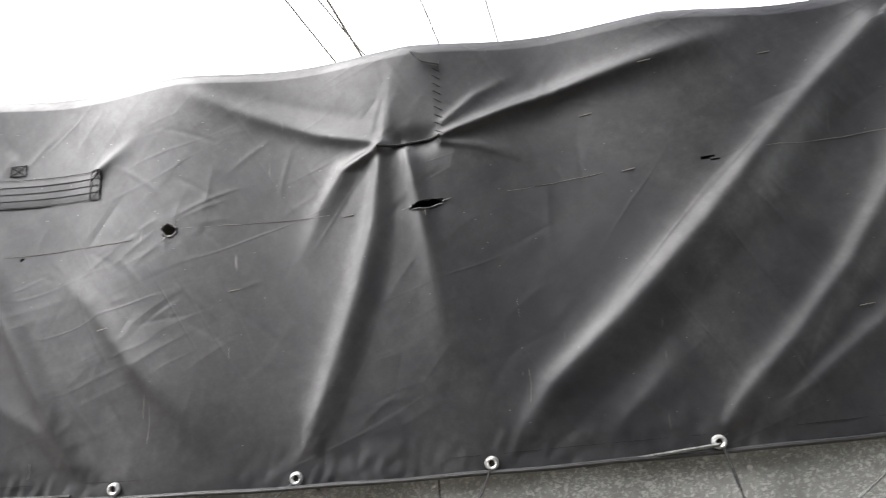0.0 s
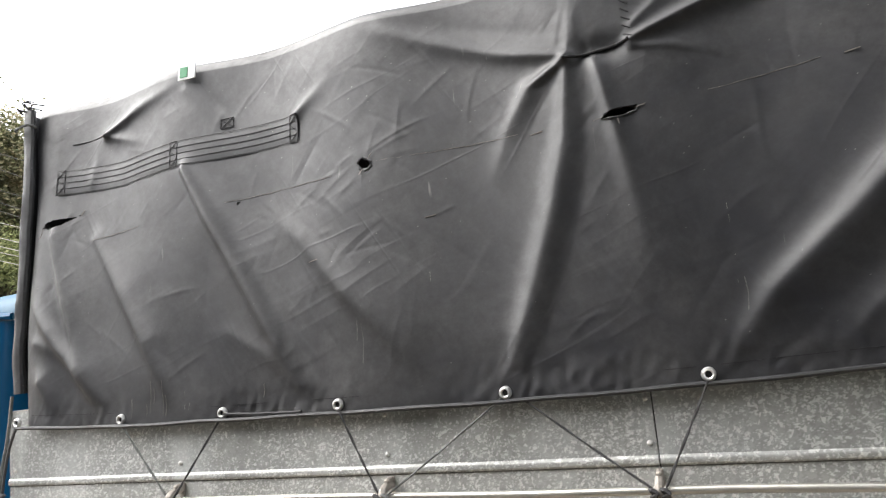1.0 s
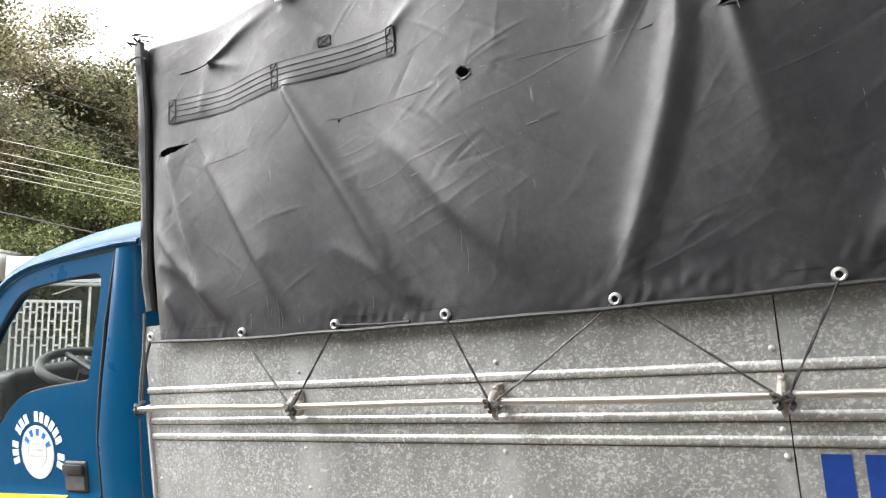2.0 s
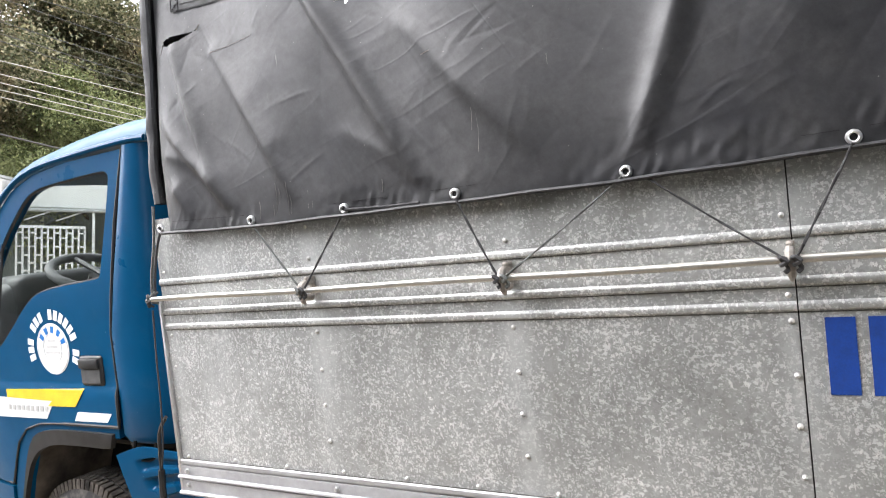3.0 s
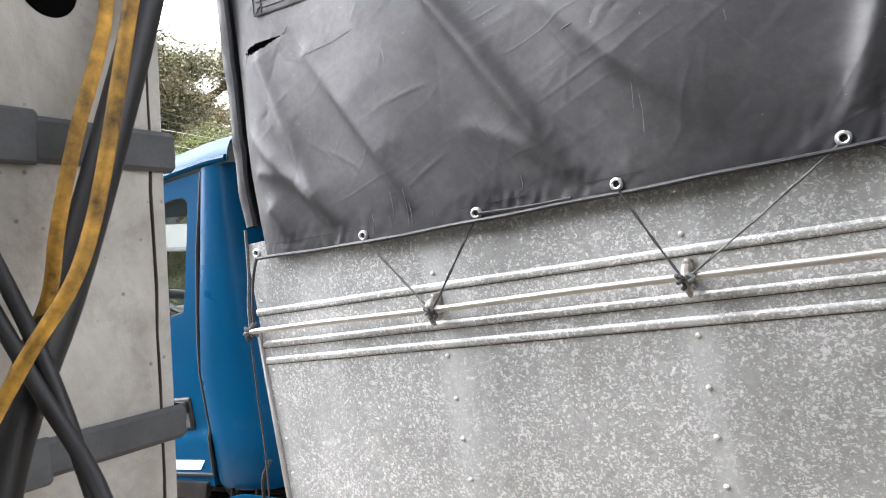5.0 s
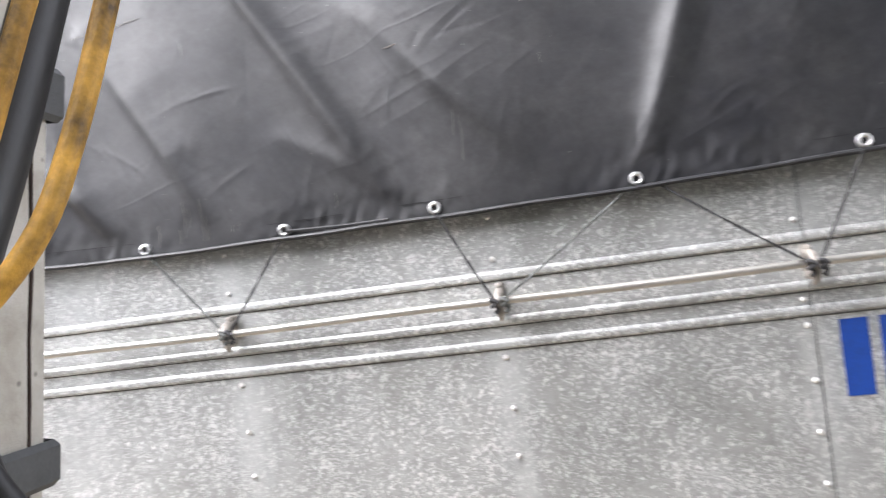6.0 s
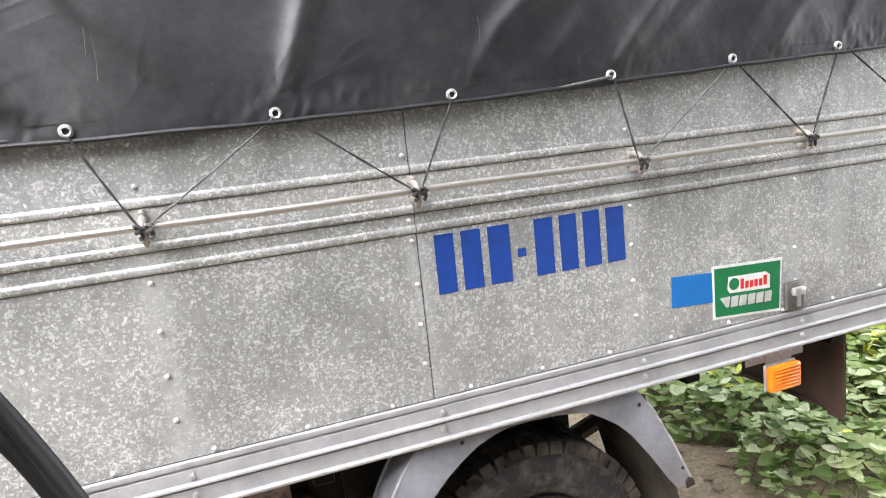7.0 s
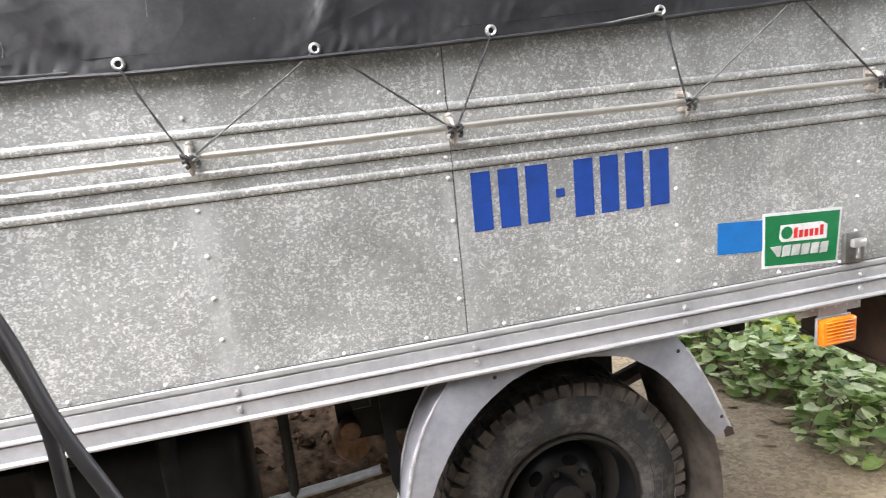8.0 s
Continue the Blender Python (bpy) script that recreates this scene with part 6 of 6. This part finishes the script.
part("shaft", build_pole(), CONCRETE, pole, "weathered grey concrete shaft with chipped arrises")
part("form_line", piped([(PX1 + 0.0002, PY1 - 0.011 + 0.0016 * noise.noise((k * 0.7, 0, 0)), -0.3 + 0.03 * k) for k in range(220)], [0.0011 + 0.0009 * noise.noise((k * 0.5, 3, 0)) for k in range(220)], 5), RUST, pole)
hole = part("bored_hole", lathe(bmesh.new(), [(0.0165, 0.001), (0.0160, -0.0006), (0.0150, -0.0010), (0.0005, -0.0010)], (0, 0, 0), 28), HOLE_BLACK, pole, "dark bored hole through the pole")
hole.matrix_basis = Matrix.Translation((PX1 + 0.001, -1.215, 1.641)) @ Matrix.Rotation(radians(90), 4, "Z")
for z, h in ((1.542, 0.026), (1.370, 0.022), (2.10, 0.026), (0.95, 0.026)):
    g = 0.0025
    bm = bmesh.new()
    ring = [(PX0 - g, PY0 - g), (PX1 + g, PY0 - g), (PX1 + g, PY1 + g), (PX0 - g, PY1 + g)]
    rows = [[bm.verts.new((x + math.copysign(out, x - PCX), y + math.copysign(out, y - PCY), z + dz)) for x, y in ring] for dz, out in ((0, 0), (0.003, 0.002), (h - 0.003, 0.002), (h, 0))]
    for a, b in zip(rows, rows[1:]):
        for k in range(4):
            bm.faces.new((a[k], a[(k + 1) % 4], b[(k + 1) % 4], b[k]))
    band = part("strap_band", bm, BAND, pole, "grey-black strapping band", smooth=False)
    part("buckle", boxed(PX1 + 0.005, PX1 + 0.010, -1.268, -1.228, z - 0.002, z + h + 0.002, bevel=0.002), BAND, band)


def cable_thing(name, label, pts, r, material, flat=1.0):
    ob = thing(name, label, "cable", "cables on the pole", pts[0])
    part("sheath", piped(curve_points(pts, 8), r, 12, flat), material, ob)
    return ob


cable_thing("black_cable", "thick black cable hanging down the concrete pole", [(-0.70, -1.03, 2.6), (-0.64, -1.01, 2.15), (-0.598, -1.0, 1.96), (-0.589, -1.052, 1.827), (-0.590, -1.101, 1.717), (-0.594, -1.136, 1.642), (-0.607, -1.171, 1.566), (-0.621, -1.203, 1.448), (-0.636, -1.233, 1.305), (-0.65, -1.25, 1.1), (-0.66, -1.26, 0.02)], 0.0095, CABLE)
cable_thing("yellow_conduit", "scuffed yellow flexible conduit looped beside the pole", [(-0.42, -1.02, 2.3), (-0.487, -1.085, 1.947), (-0.502, -1.103, 1.851), (-0.518, -1.124, 1.771), (-0.531, -1.138, 1.711), (-0.542, -1.148, 1.669), (-0.551, -1.158, 1.642), (-0.573, -1.171, 1.614), (-0.600, -1.185, 1.576), (-0.628, -1.199, 1.523), (-0.65, -1.22, 1.40), (-0.655, -1.225, 1.15), (-0.66, -1.23, 0.02)], 0.0034, YELLOW_CORD)
cable_thing("yellow_conduit", "scuffed yellow flexible conduit looped beside the pole", [(-0.52, -1.04, 2.3), (-0.542, -1.088, 1.947), (-0.549, -1.101, 1.852), (-0.555, -1.115, 1.770), (-0.563, -1.136, 1.711), (-0.574, -1.146, 1.670), (-0.590, -1.147, 1.640), (-0.612, -1.153, 1.613), (-0.637, -1.162, 1.576), (-0.663, -1.171, 1.523), (-0.68, -1.18, 1.40), (-0.685, -1.19, 1.15), (-0.69, -1.20, 0.02)], 0.0034, YELLOW_CORD)
cable_thing("black_cable", "black cable drooping in a loop beside the pole", [(-0.72, -1.19, 1.90), (-0.638, -1.173, 1.720), (-0.611, -1.168, 1.659), (-0.584, -1.162, 1.601), (-0.556, -1.158, 1.550), (-0.527, -1.173, 1.499), (-0.507, -1.190, 1.452), (-0.481, -1.201, 1.393), (-0.458, -1.212, 1.305), (-0.445, -1.21, 1.0), (-0.44, -1.2, 0.02)], 0.0037, CABLE)
cable_thing("black_cable", "black cable drooping in a loop beside the pole", [(-0.715, -1.183, 1.90), (-0.630, -1.166, 1.72), (-0.604, -1.160, 1.659), (-0.584, -1.155, 1.601), (-0.567, -1.156, 1.551), (-0.541, -1.162, 1.508), (-0.521, -1.166, 1.453), (-0.517, -1.172, 1.392), (-0.512, -1.181, 1.305), (-0.508, -1.185, 1.0), (-0.505, -1.19, 0.02)], 0.0037, CABLE)


# ---- overhead wires ----
def wire(a, b, sag, r, material, label):
    ob = thing("overhead_wire", label, "wire", "overhead wires", a)
    a, b = Vector(a), Vector(b)
    pts = [a + (b - a) * k / 24 - Vector((0, 0, sag * 4 * (k / 24) * (1 - k / 24))) for k in range(25)]
    part("strand", piped(pts, r, 5), material, ob)


def aim(azimuth, elevation, distance, eye=(0.08, -1.36, 1.72)):
    a, e = radians(azimuth), radians(elevation)
    return (eye[0] + distance * math.sin(a), eye[1] + distance * math.cos(a), eye[2] + distance * math.tan(e))


for k, (e0, e1) in enumerate(((19.0, 16.5), (18.4, 15.3), (16.8, 13.9), (16.0, 13.0), (15.5, 12.4), (14.1, 11.7), (13.2, 10.6), (12.6, 10.0), (12.1, 9.6), (11.6, 9.0), (9.0, 6.0))):
    p, q = Vector(aim(-61.5, e0, 9.0)), Vector(aim(-52.0, e1, 11.4))
    d = q - p
    pale = k in (5, 6, 7, 8, 9)
    wire(p - d * 1.6, q + d * 2.5, 0.0, 0.011 if k == 10 else (0.0058 if pale else 0.005), WIRE_PALE if pale else WIRE, "thin pale overhead wire above street" if pale else "thin dark overhead wire")
for az0, e0, az1, e1, r in ((-19.7, 31.5, -15.9, 27.4, 0.007), (-16.7, 31.5, -13.1, 27.7, 0.006), (-15.9, 31.5, -13.4, 27.8, 0.009), (-7.4, 31.3, -6.1, 28.1, 0.006), (-1.5, 30.9, -0.8, 28.0, 0.006)):
    eye = (0.21, -1.36, 1.84)
    p = Vector(aim(az0, e0, 6.0, eye))
    q = Vector(aim(az1, e1, (p.z - 1.84) / math.tan(radians(e1)), eye))
    d = q - p
    wire(p - d * 3, q + d * 9, 0.0, r * 1.5, WIRE, "thin dark overhead wire")


# ---- house and gate beyond the truck ----
def spot(azimuth, distance):
    a = radians(azimuth)
    return (-0.216 + distance * math.sin(a), -1.447 + distance * math.cos(a))


house = thing("house", "low white house with a tin awning behind a gate", "house", at=(-10.4, 4.8, -0.4), level=True)
turn = Matrix.Translation((*spot(-59.0, 12.0), 0)) @ Matrix.Rotation(radians(52), 4, "Z")


def turned(bm):
    bmesh.ops.transform(bm, matrix=turn, verts=bm.verts[:])
    return bm


part("wall", turned(boxed(-3.6, 5.5, 3.0, 3.2, -0.9, 2.2, bevel=0.01)), SHADE_WALL, house, "shaded grey-green house wall")
part("awning_fascia", turned(boxed(-0.66, 5.5, 0.55, 0.62, 1.57, 1.96, bevel=0.01)), PLASTER, house, "white awning board")
part("awning_roof", turned(boxed(-0.66, 5.5, 0.63, 3.0, 1.90, 1.95, bevel=0.01)), TIN, house)
part("awning_gutter", turned(piped([(-0.66, 0.50, 1.53), (5.5, 0.50, 1.55)], 0.03, 8)), TIN, house)
part("white_wall", turned(boxed(-3.6, -0.74, 0.3, 3.0, 1.56, 2.00, bevel=0.01)), PLASTER, house, "white rendered block with a flat roof")
part("flat_roof", turned(boxed(-3.7, -0.70, 0.2, 3.1, 2.00, 2.05, bevel=0.01)), TIN, house)
for x in (-2.5, -0.98, 0.52, 2.0):
    part("awning_post", turned(boxed(x, x + 0.04, 0.55, 0.59, -0.9, 1.58, bevel=0.005)), GATE_WHITE, house)
for x in (-0.45, 0.0):
    part("brace", turned(piped([(x, 0.58, 1.36), (x + 0.45, 0.58, 1.54)], 0.010, 6)), GATE_WHITE, house)
gate = thing("gate", "white painted steel gate with stepped bars", "gate", at=(-10.2, 4.4, -0.5), level=True)
for z in (1.27, -0.40):
    part("gate_frame", turned(boxed(-0.47, 0.47, 0.0, 0.04, z - 0.02, z + 0.02, bevel=0.004)), GATE_WHITE, gate)
for k in range(12):
    x = -0.46 + 0.0836 * k
    part("gate_bar", turned(boxed(x - 0.013, x + 0.013, 0.008, 0.034, -0.55, 1.26, bevel=0.003)), GATE_WHITE, gate)
    if k < 11:
        for z in ((1.10, 0.84, 0.60) if k % 2 else (1.18, 0.97, 0.72)):
            part("gate_cross", turned(boxed(x, x + 0.0836, 0.010, 0.032, z - 0.013, z + 0.013, bevel=0.002)), GATE_WHITE, gate)
fence = thing("fence", "white steel fence panel beside the gate", "fence", at=(-11.3, 3.6, -0.5), level=True)
for z in (1.25, -0.40):
    part("fence_rail", turned(boxed(-3.4, -0.80, 0.0, 0.04, z - 0.02, z + 0.02, bevel=0.004)), GATE_WHITE, fence)
for k in range(18):
    x = -3.35 + 0.15 * k
    part("fence_bar", turned(boxed(x - 0.012, x + 0.012, 0.008, 0.034, -0.6, 1.24, bevel=0.003)), GATE_WHITE, fence)


# ---- trees ----
def build_tree(at, height, spread, leaf_material, leaves, size, label, droop=0.3, seed=1, base=0.3):
    """A tapered trunk with limbs, and a crown of small leaves round the twig ends."""
    r = random.Random(seed)
    x0, y0 = at
    tree = thing("tree", label, "tree", "trees behind the truck", (x0, y0, -0.6), level=True)
    bm = bmesh.new()
    trunk = [Vector((x0 + 0.15 * math.sin(k * 0.9), y0 + 0.12 * math.cos(k * 1.1), height * 0.72 * k / 8 - 0.8)) for k in range(9)]
    tube(bm, trunk, [height * 0.030 * (1 - 0.085 * k) for k in range(9)], 10)
    ends = []
    for i in range(46):
        t = r.uniform(base, 1.0)
        root = trunk[0].lerp(trunk[-1], min(1, t))
        a, up = r.uniform(0, 6.283), r.uniform(-0.05, 0.75)
        reach = spread * (0.45 + 0.65 * math.sin(math.pi * min(0.95, 0.15 + 0.8 * (t - base) / (1 - base)))) * r.uniform(0.65, 1.1)
        tip = root + Vector((math.cos(a) * reach, math.sin(a) * reach, up * reach + 0.06 * height))
        mid = root.lerp(tip, 0.5) + Vector((0, 0, 0.10 * reach))
        tube(bm, curve_points([root, mid, tip], 3), [0.05, 0.045, 0.04, 0.032, 0.026, 0.02, 0.012], 5)
        for _ in range(6):
            q = mid.lerp(tip, r.uniform(0.1, 1.1)) + Vector((r.gauss(0, 0.3), r.gauss(0, 0.3), r.gauss(0.05, 0.22))) * spread * 0.24
            ends.append(q)
    part("trunk", bm, BARK, tree, "dark trunk and limbs")
    verts, faces = [], []
    for i in range(leaves):
        c = ends[r.randrange(len(ends))]
        rad = spread * 0.085
        p = Vector((r.gauss(0, rad), r.gauss(0, rad), r.gauss(0, rad * 0.75))) + c
        u = Vector((r.uniform(-1, 1), r.uniform(-1, 1), r.uniform(-droop - 0.5, 0.5))).normalized()
        w = u.cross(Vector((r.uniform(-1, 1), r.uniform(-1, 1), r.uniform(-1, 1)))).normalized()
        n = u.cross(w)
        s = size * r.uniform(0.6, 1.35)
        k = len(verts)
        verts += [p, p + u * s * 0.5 + w * s * 0.24 + n * s * 0.06, p + u * s, p + u * s * 0.5 - w * s * 0.24 + n * s * 0.06]
        faces += [(k, k + 1, k + 2), (k, k + 2, k + 3)]
    crown = sheet_part("crown", verts, faces, leaf_material, tree, "loose leafy crown with gaps")
    return tree


build_tree(spot(-68.5, 17.0), 9.6, 3.4, LEAF_OLIVE, 190000, 0.082, "tall olive-brown leafy tree with pale new shoots", 0.5, 3)
build_tree(spot(-58.8, 19.0), 8.0, 2.6, LEAF_OLIVE, 160000, 0.082, "olive-brown leafy tree with pale new shoots", 0.5, 5)
build_tree(spot(-51.5, 18.5), 8.5, 2.9, LEAF_OLIVE, 150000, 0.082, "olive-brown leafy tree with pale new shoots", 0.5, 29)
build_tree(spot(-55.0, 15.5), 5.3, 2.3, LEAF_GREEN, 130000, 0.062, "feathery yellow-green tree, lower than its neighbours", 0.9, 8, 0.1)
build_tree(spot(-76, 19.0), 9.5, 3.8, LEAF_OLIVE, 20000, 0.22, "olive-brown leafy tree with pale new shoots", 0.5, 11)
build_tree(spot(-57, 23.0), 7.6, 3.6, LEAF_DARK, 40000, 0.18, "dense dark green tree behind the house", 0.6, 13, 0.1)


# ---- plants behind the rear wheel ----
def leaf_mesh(name, material, w, l):
    """A heart-shaped leaf, folded a little along its midrib."""
    bm = bmesh.new()
    out = [(0, -0.10), (0.30, -0.22), (0.50, 0.02), (0.47, 0.34), (0.29, 0.66), (0.0, 0.92)]
    mid = [bm.verts.new((0, y * l, -0.05 * l * math.sin(3.14 * max(0, y)))) for y in (-0.10, 0.30, 0.92)]
    for s in (-1, 1):
        edge = [bm.verts.new((s * x * w, y * l, 0.10 * w * (1 if i % 2 else 0.7) - 0.16 * l * y * y)) for i, (x, y) in enumerate(out[1:5])]
        ring = [mid[0], *edge, mid[2], mid[1]]
        bm.faces.new((mid[0], edge[0], edge[1], mid[1]))
        bm.faces.new((mid[1], edge[1], edge[2]))
        bm.faces.new((mid[1], edge[2], edge[3], mid[2]))
    return finished(bm, name, material, 80)


LEAF = leaf_mesh("vine_leaf", LEAF_VINE, 0.076, 0.083)
DRY = leaf_mesh("dry_leaf", DRY_LEAF, 0.07, 0.09)


def bed_height(x, y):
    """Top of the leafy mound at a place of the bed, and 0 outside it."""
    border = 1.56 + 0.05 * noise.noise((y * 2.3, 1.0, 4.0)) + 0.17 * math.exp(-((y - 0.93) / 0.13) ** 2) + 0.45 * max(0.0, 0.5 - y)
    edge = min(1.0, max(0.0, (x - border) / 0.22)) * min(1.0, max(0.0, (y + 0.15) / 0.2))
    return edge * (0.21 + 0.10 * noise.noise((x * 1.7, y * 1.7, 8)) + 0.12 * min(1, max(0, x - 2.1)))


bed = thing("vine_patch", "dense patch of pale green heart-shaped vine leaves on dirt", "plants", at=(2.2, 1.4, 0))
r2 = random.Random(21)
near_count, verts, faces = 0, [], []
for i in range(15000):
    far = i % 4 == 0
    x, y = (r2.uniform(1.3, 8.0), r2.uniform(-0.2, 8.0)) if far else (r2.uniform(1.3, 3.6), r2.uniform(-0.2, 3.6))
    h = bed_height(x, y)
    if h < 0.03 or noise.noise((x * 5.5, y * 5.5, 2.0)) > 0.34:
        continue
    z = h * (1 - 0.6 * r2.random() ** 2) + 0.01
    m = Matrix.Translation((x, y, ground_height(x, y) + z)) @ Matrix.Rotation(r2.uniform(0, 6.283), 4, "Z") @ Matrix.Rotation(r2.gauss(-0.10, 0.30), 4, "X") @ Matrix.Rotation(r2.gauss(0, 0.24), 4, "Y")
    s = r2.uniform(0.45, 1.0) ** 1.25
    if x < 2.5 and y < 1.7 and near_count < 290 and z > 0.8 * h:
        near_count += 1
        ob = new("leaf", LEAF)
        join(ob, bed)
        ob.matrix_basis = m @ Matrix.Diagonal((s, s, s, 1))
    else:
        k = len(verts)
        verts += [m @ (s * v.co) for v in LEAF.vertices]
        faces += [tuple(k + q for q in p.vertices) for p in LEAF.polygons]
mass = sheet_part("leaf_mass", verts, faces, LEAF_VINE_FAR, bed)
tagged(mass, "crowded heart-shaped leaves", kind="stuff")
bm = bmesh.new()
for i in range(520):
    x, y = r2.uniform(1.35, 3.0), r2.uniform(-0.1, 2.2)
    h = bed_height(x, y)
    if h > 0.05:
        tube(bm, [(x, y, 0), (x + r2.gauss(0, 0.02), y + r2.gauss(0, 0.02), h * 0.5), (x + r2.gauss(0, 0.05), y + r2.gauss(0, 0.05), h * 0.9)], 0.0022, 4)
tagged(part("stalks", bm, STALK, bed), "thin green leaf stalks", kind="stuff")
shrub = thing("shrub", "bright yellow-green leafy shrub behind the truck", "shrub", at=(2.75, 1.45, 0))
verts, faces = [], []
for i in range(2600):
    a, q = r2.uniform(0, 6.283), abs(r2.gauss(0, 0.5))
    x, y, z = 2.75 + 0.75 * q * math.cos(a), 1.45 + 0.8 * q * math.sin(a), 0.12 + 0.62 * r2.random() * max(0.2, 1 - q)
    m = Matrix.Translation((x, y, z)) @ Matrix.Rotation(r2.uniform(0, 6.283), 4, "Z") @ Matrix.Rotation(r2.gauss(-0.2, 0.6), 4, "X")
    s = r2.uniform(0.4, 0.8)
    k = len(verts)
    verts += [m @ (s * v.co) for v in LEAF.vertices]
    faces += [tuple(k + p for p in f.vertices) for f in LEAF.polygons]
sheet_part("foliage", verts, faces, LEAF_YELLOW, shrub)
part("stems", piped([(2.75, 1.45, 0), (2.77, 1.43, 0.3), (2.73, 1.48, 0.55)], 0.012, 6), STALK, shrub)
for i in range(26):
    x, y = r2.uniform(0.9, 1.9), r2.uniform(0.2, 1.3)
    ob = new("fallen_leaf", DRY)
    ob.matrix_basis = Matrix.Translation((x, y, ground_height(x, y) + 0.012)) @ Matrix.Rotation(r2.uniform(0, 6.283), 4, "Z") @ Matrix.Diagonal((0.6, 0.6, 0.5, 1))
    ON_SLOPE.append(tagged(ob, "dry brown leaf fallen on the dirt", "leaf", "fallen leaves"))
verts, faces = [], []
for i in range(900):
    x, y = r2.uniform(-6, 3), r2.uniform(-0.2, 3.2)
    s = r2.uniform(0.004, 0.016)
    z = ground_height(x, y)
    k = len(verts)
    verts += [(x + s * math.cos(a + i), y + s * math.sin(a + i) * r2.uniform(0.7, 1.1), z - 0.002) for a in (0, 1.57, 3.14, 4.71)] + [(x, y, z + s * 0.8)]
    faces += [(k, k + 1, k + 4), (k + 1, k + 2, k + 4), (k + 2, k + 3, k + 4), (k + 3, k, k + 4)]
peb = sheet_part("pebbles", verts, faces, DIRT)
ON_SLOPE.append(tagged(peb, "small loose stones on the dirt", "pebbles", kind="stuff"))


# ---- unseen walls added to block light ----
# added out of view: one shades the bed's right half, one dims cab reflections
wall = part("wall_south", boxed(-0.8, 4.6, -2.55, -2.3, -1.5, 7.5, bevel=0.02), BLOCKER)
tagged(wall, "plain dark unseen wall added to block skylight", "wall", kind="structure")
low = part("wall_west", boxed(-18.0, -0.8, -6.2, -5.9, -1.5, 4.4, bevel=0.02), BLOCKER)
tagged(low, "plain dark unseen low wall added to dim reflections", "wall", kind="structure")

# the truck and all that stands with it, turned onto the slope
for ob in ON_SLOPE:
    ob.matrix_basis = SLOPE @ ob.matrix_basis
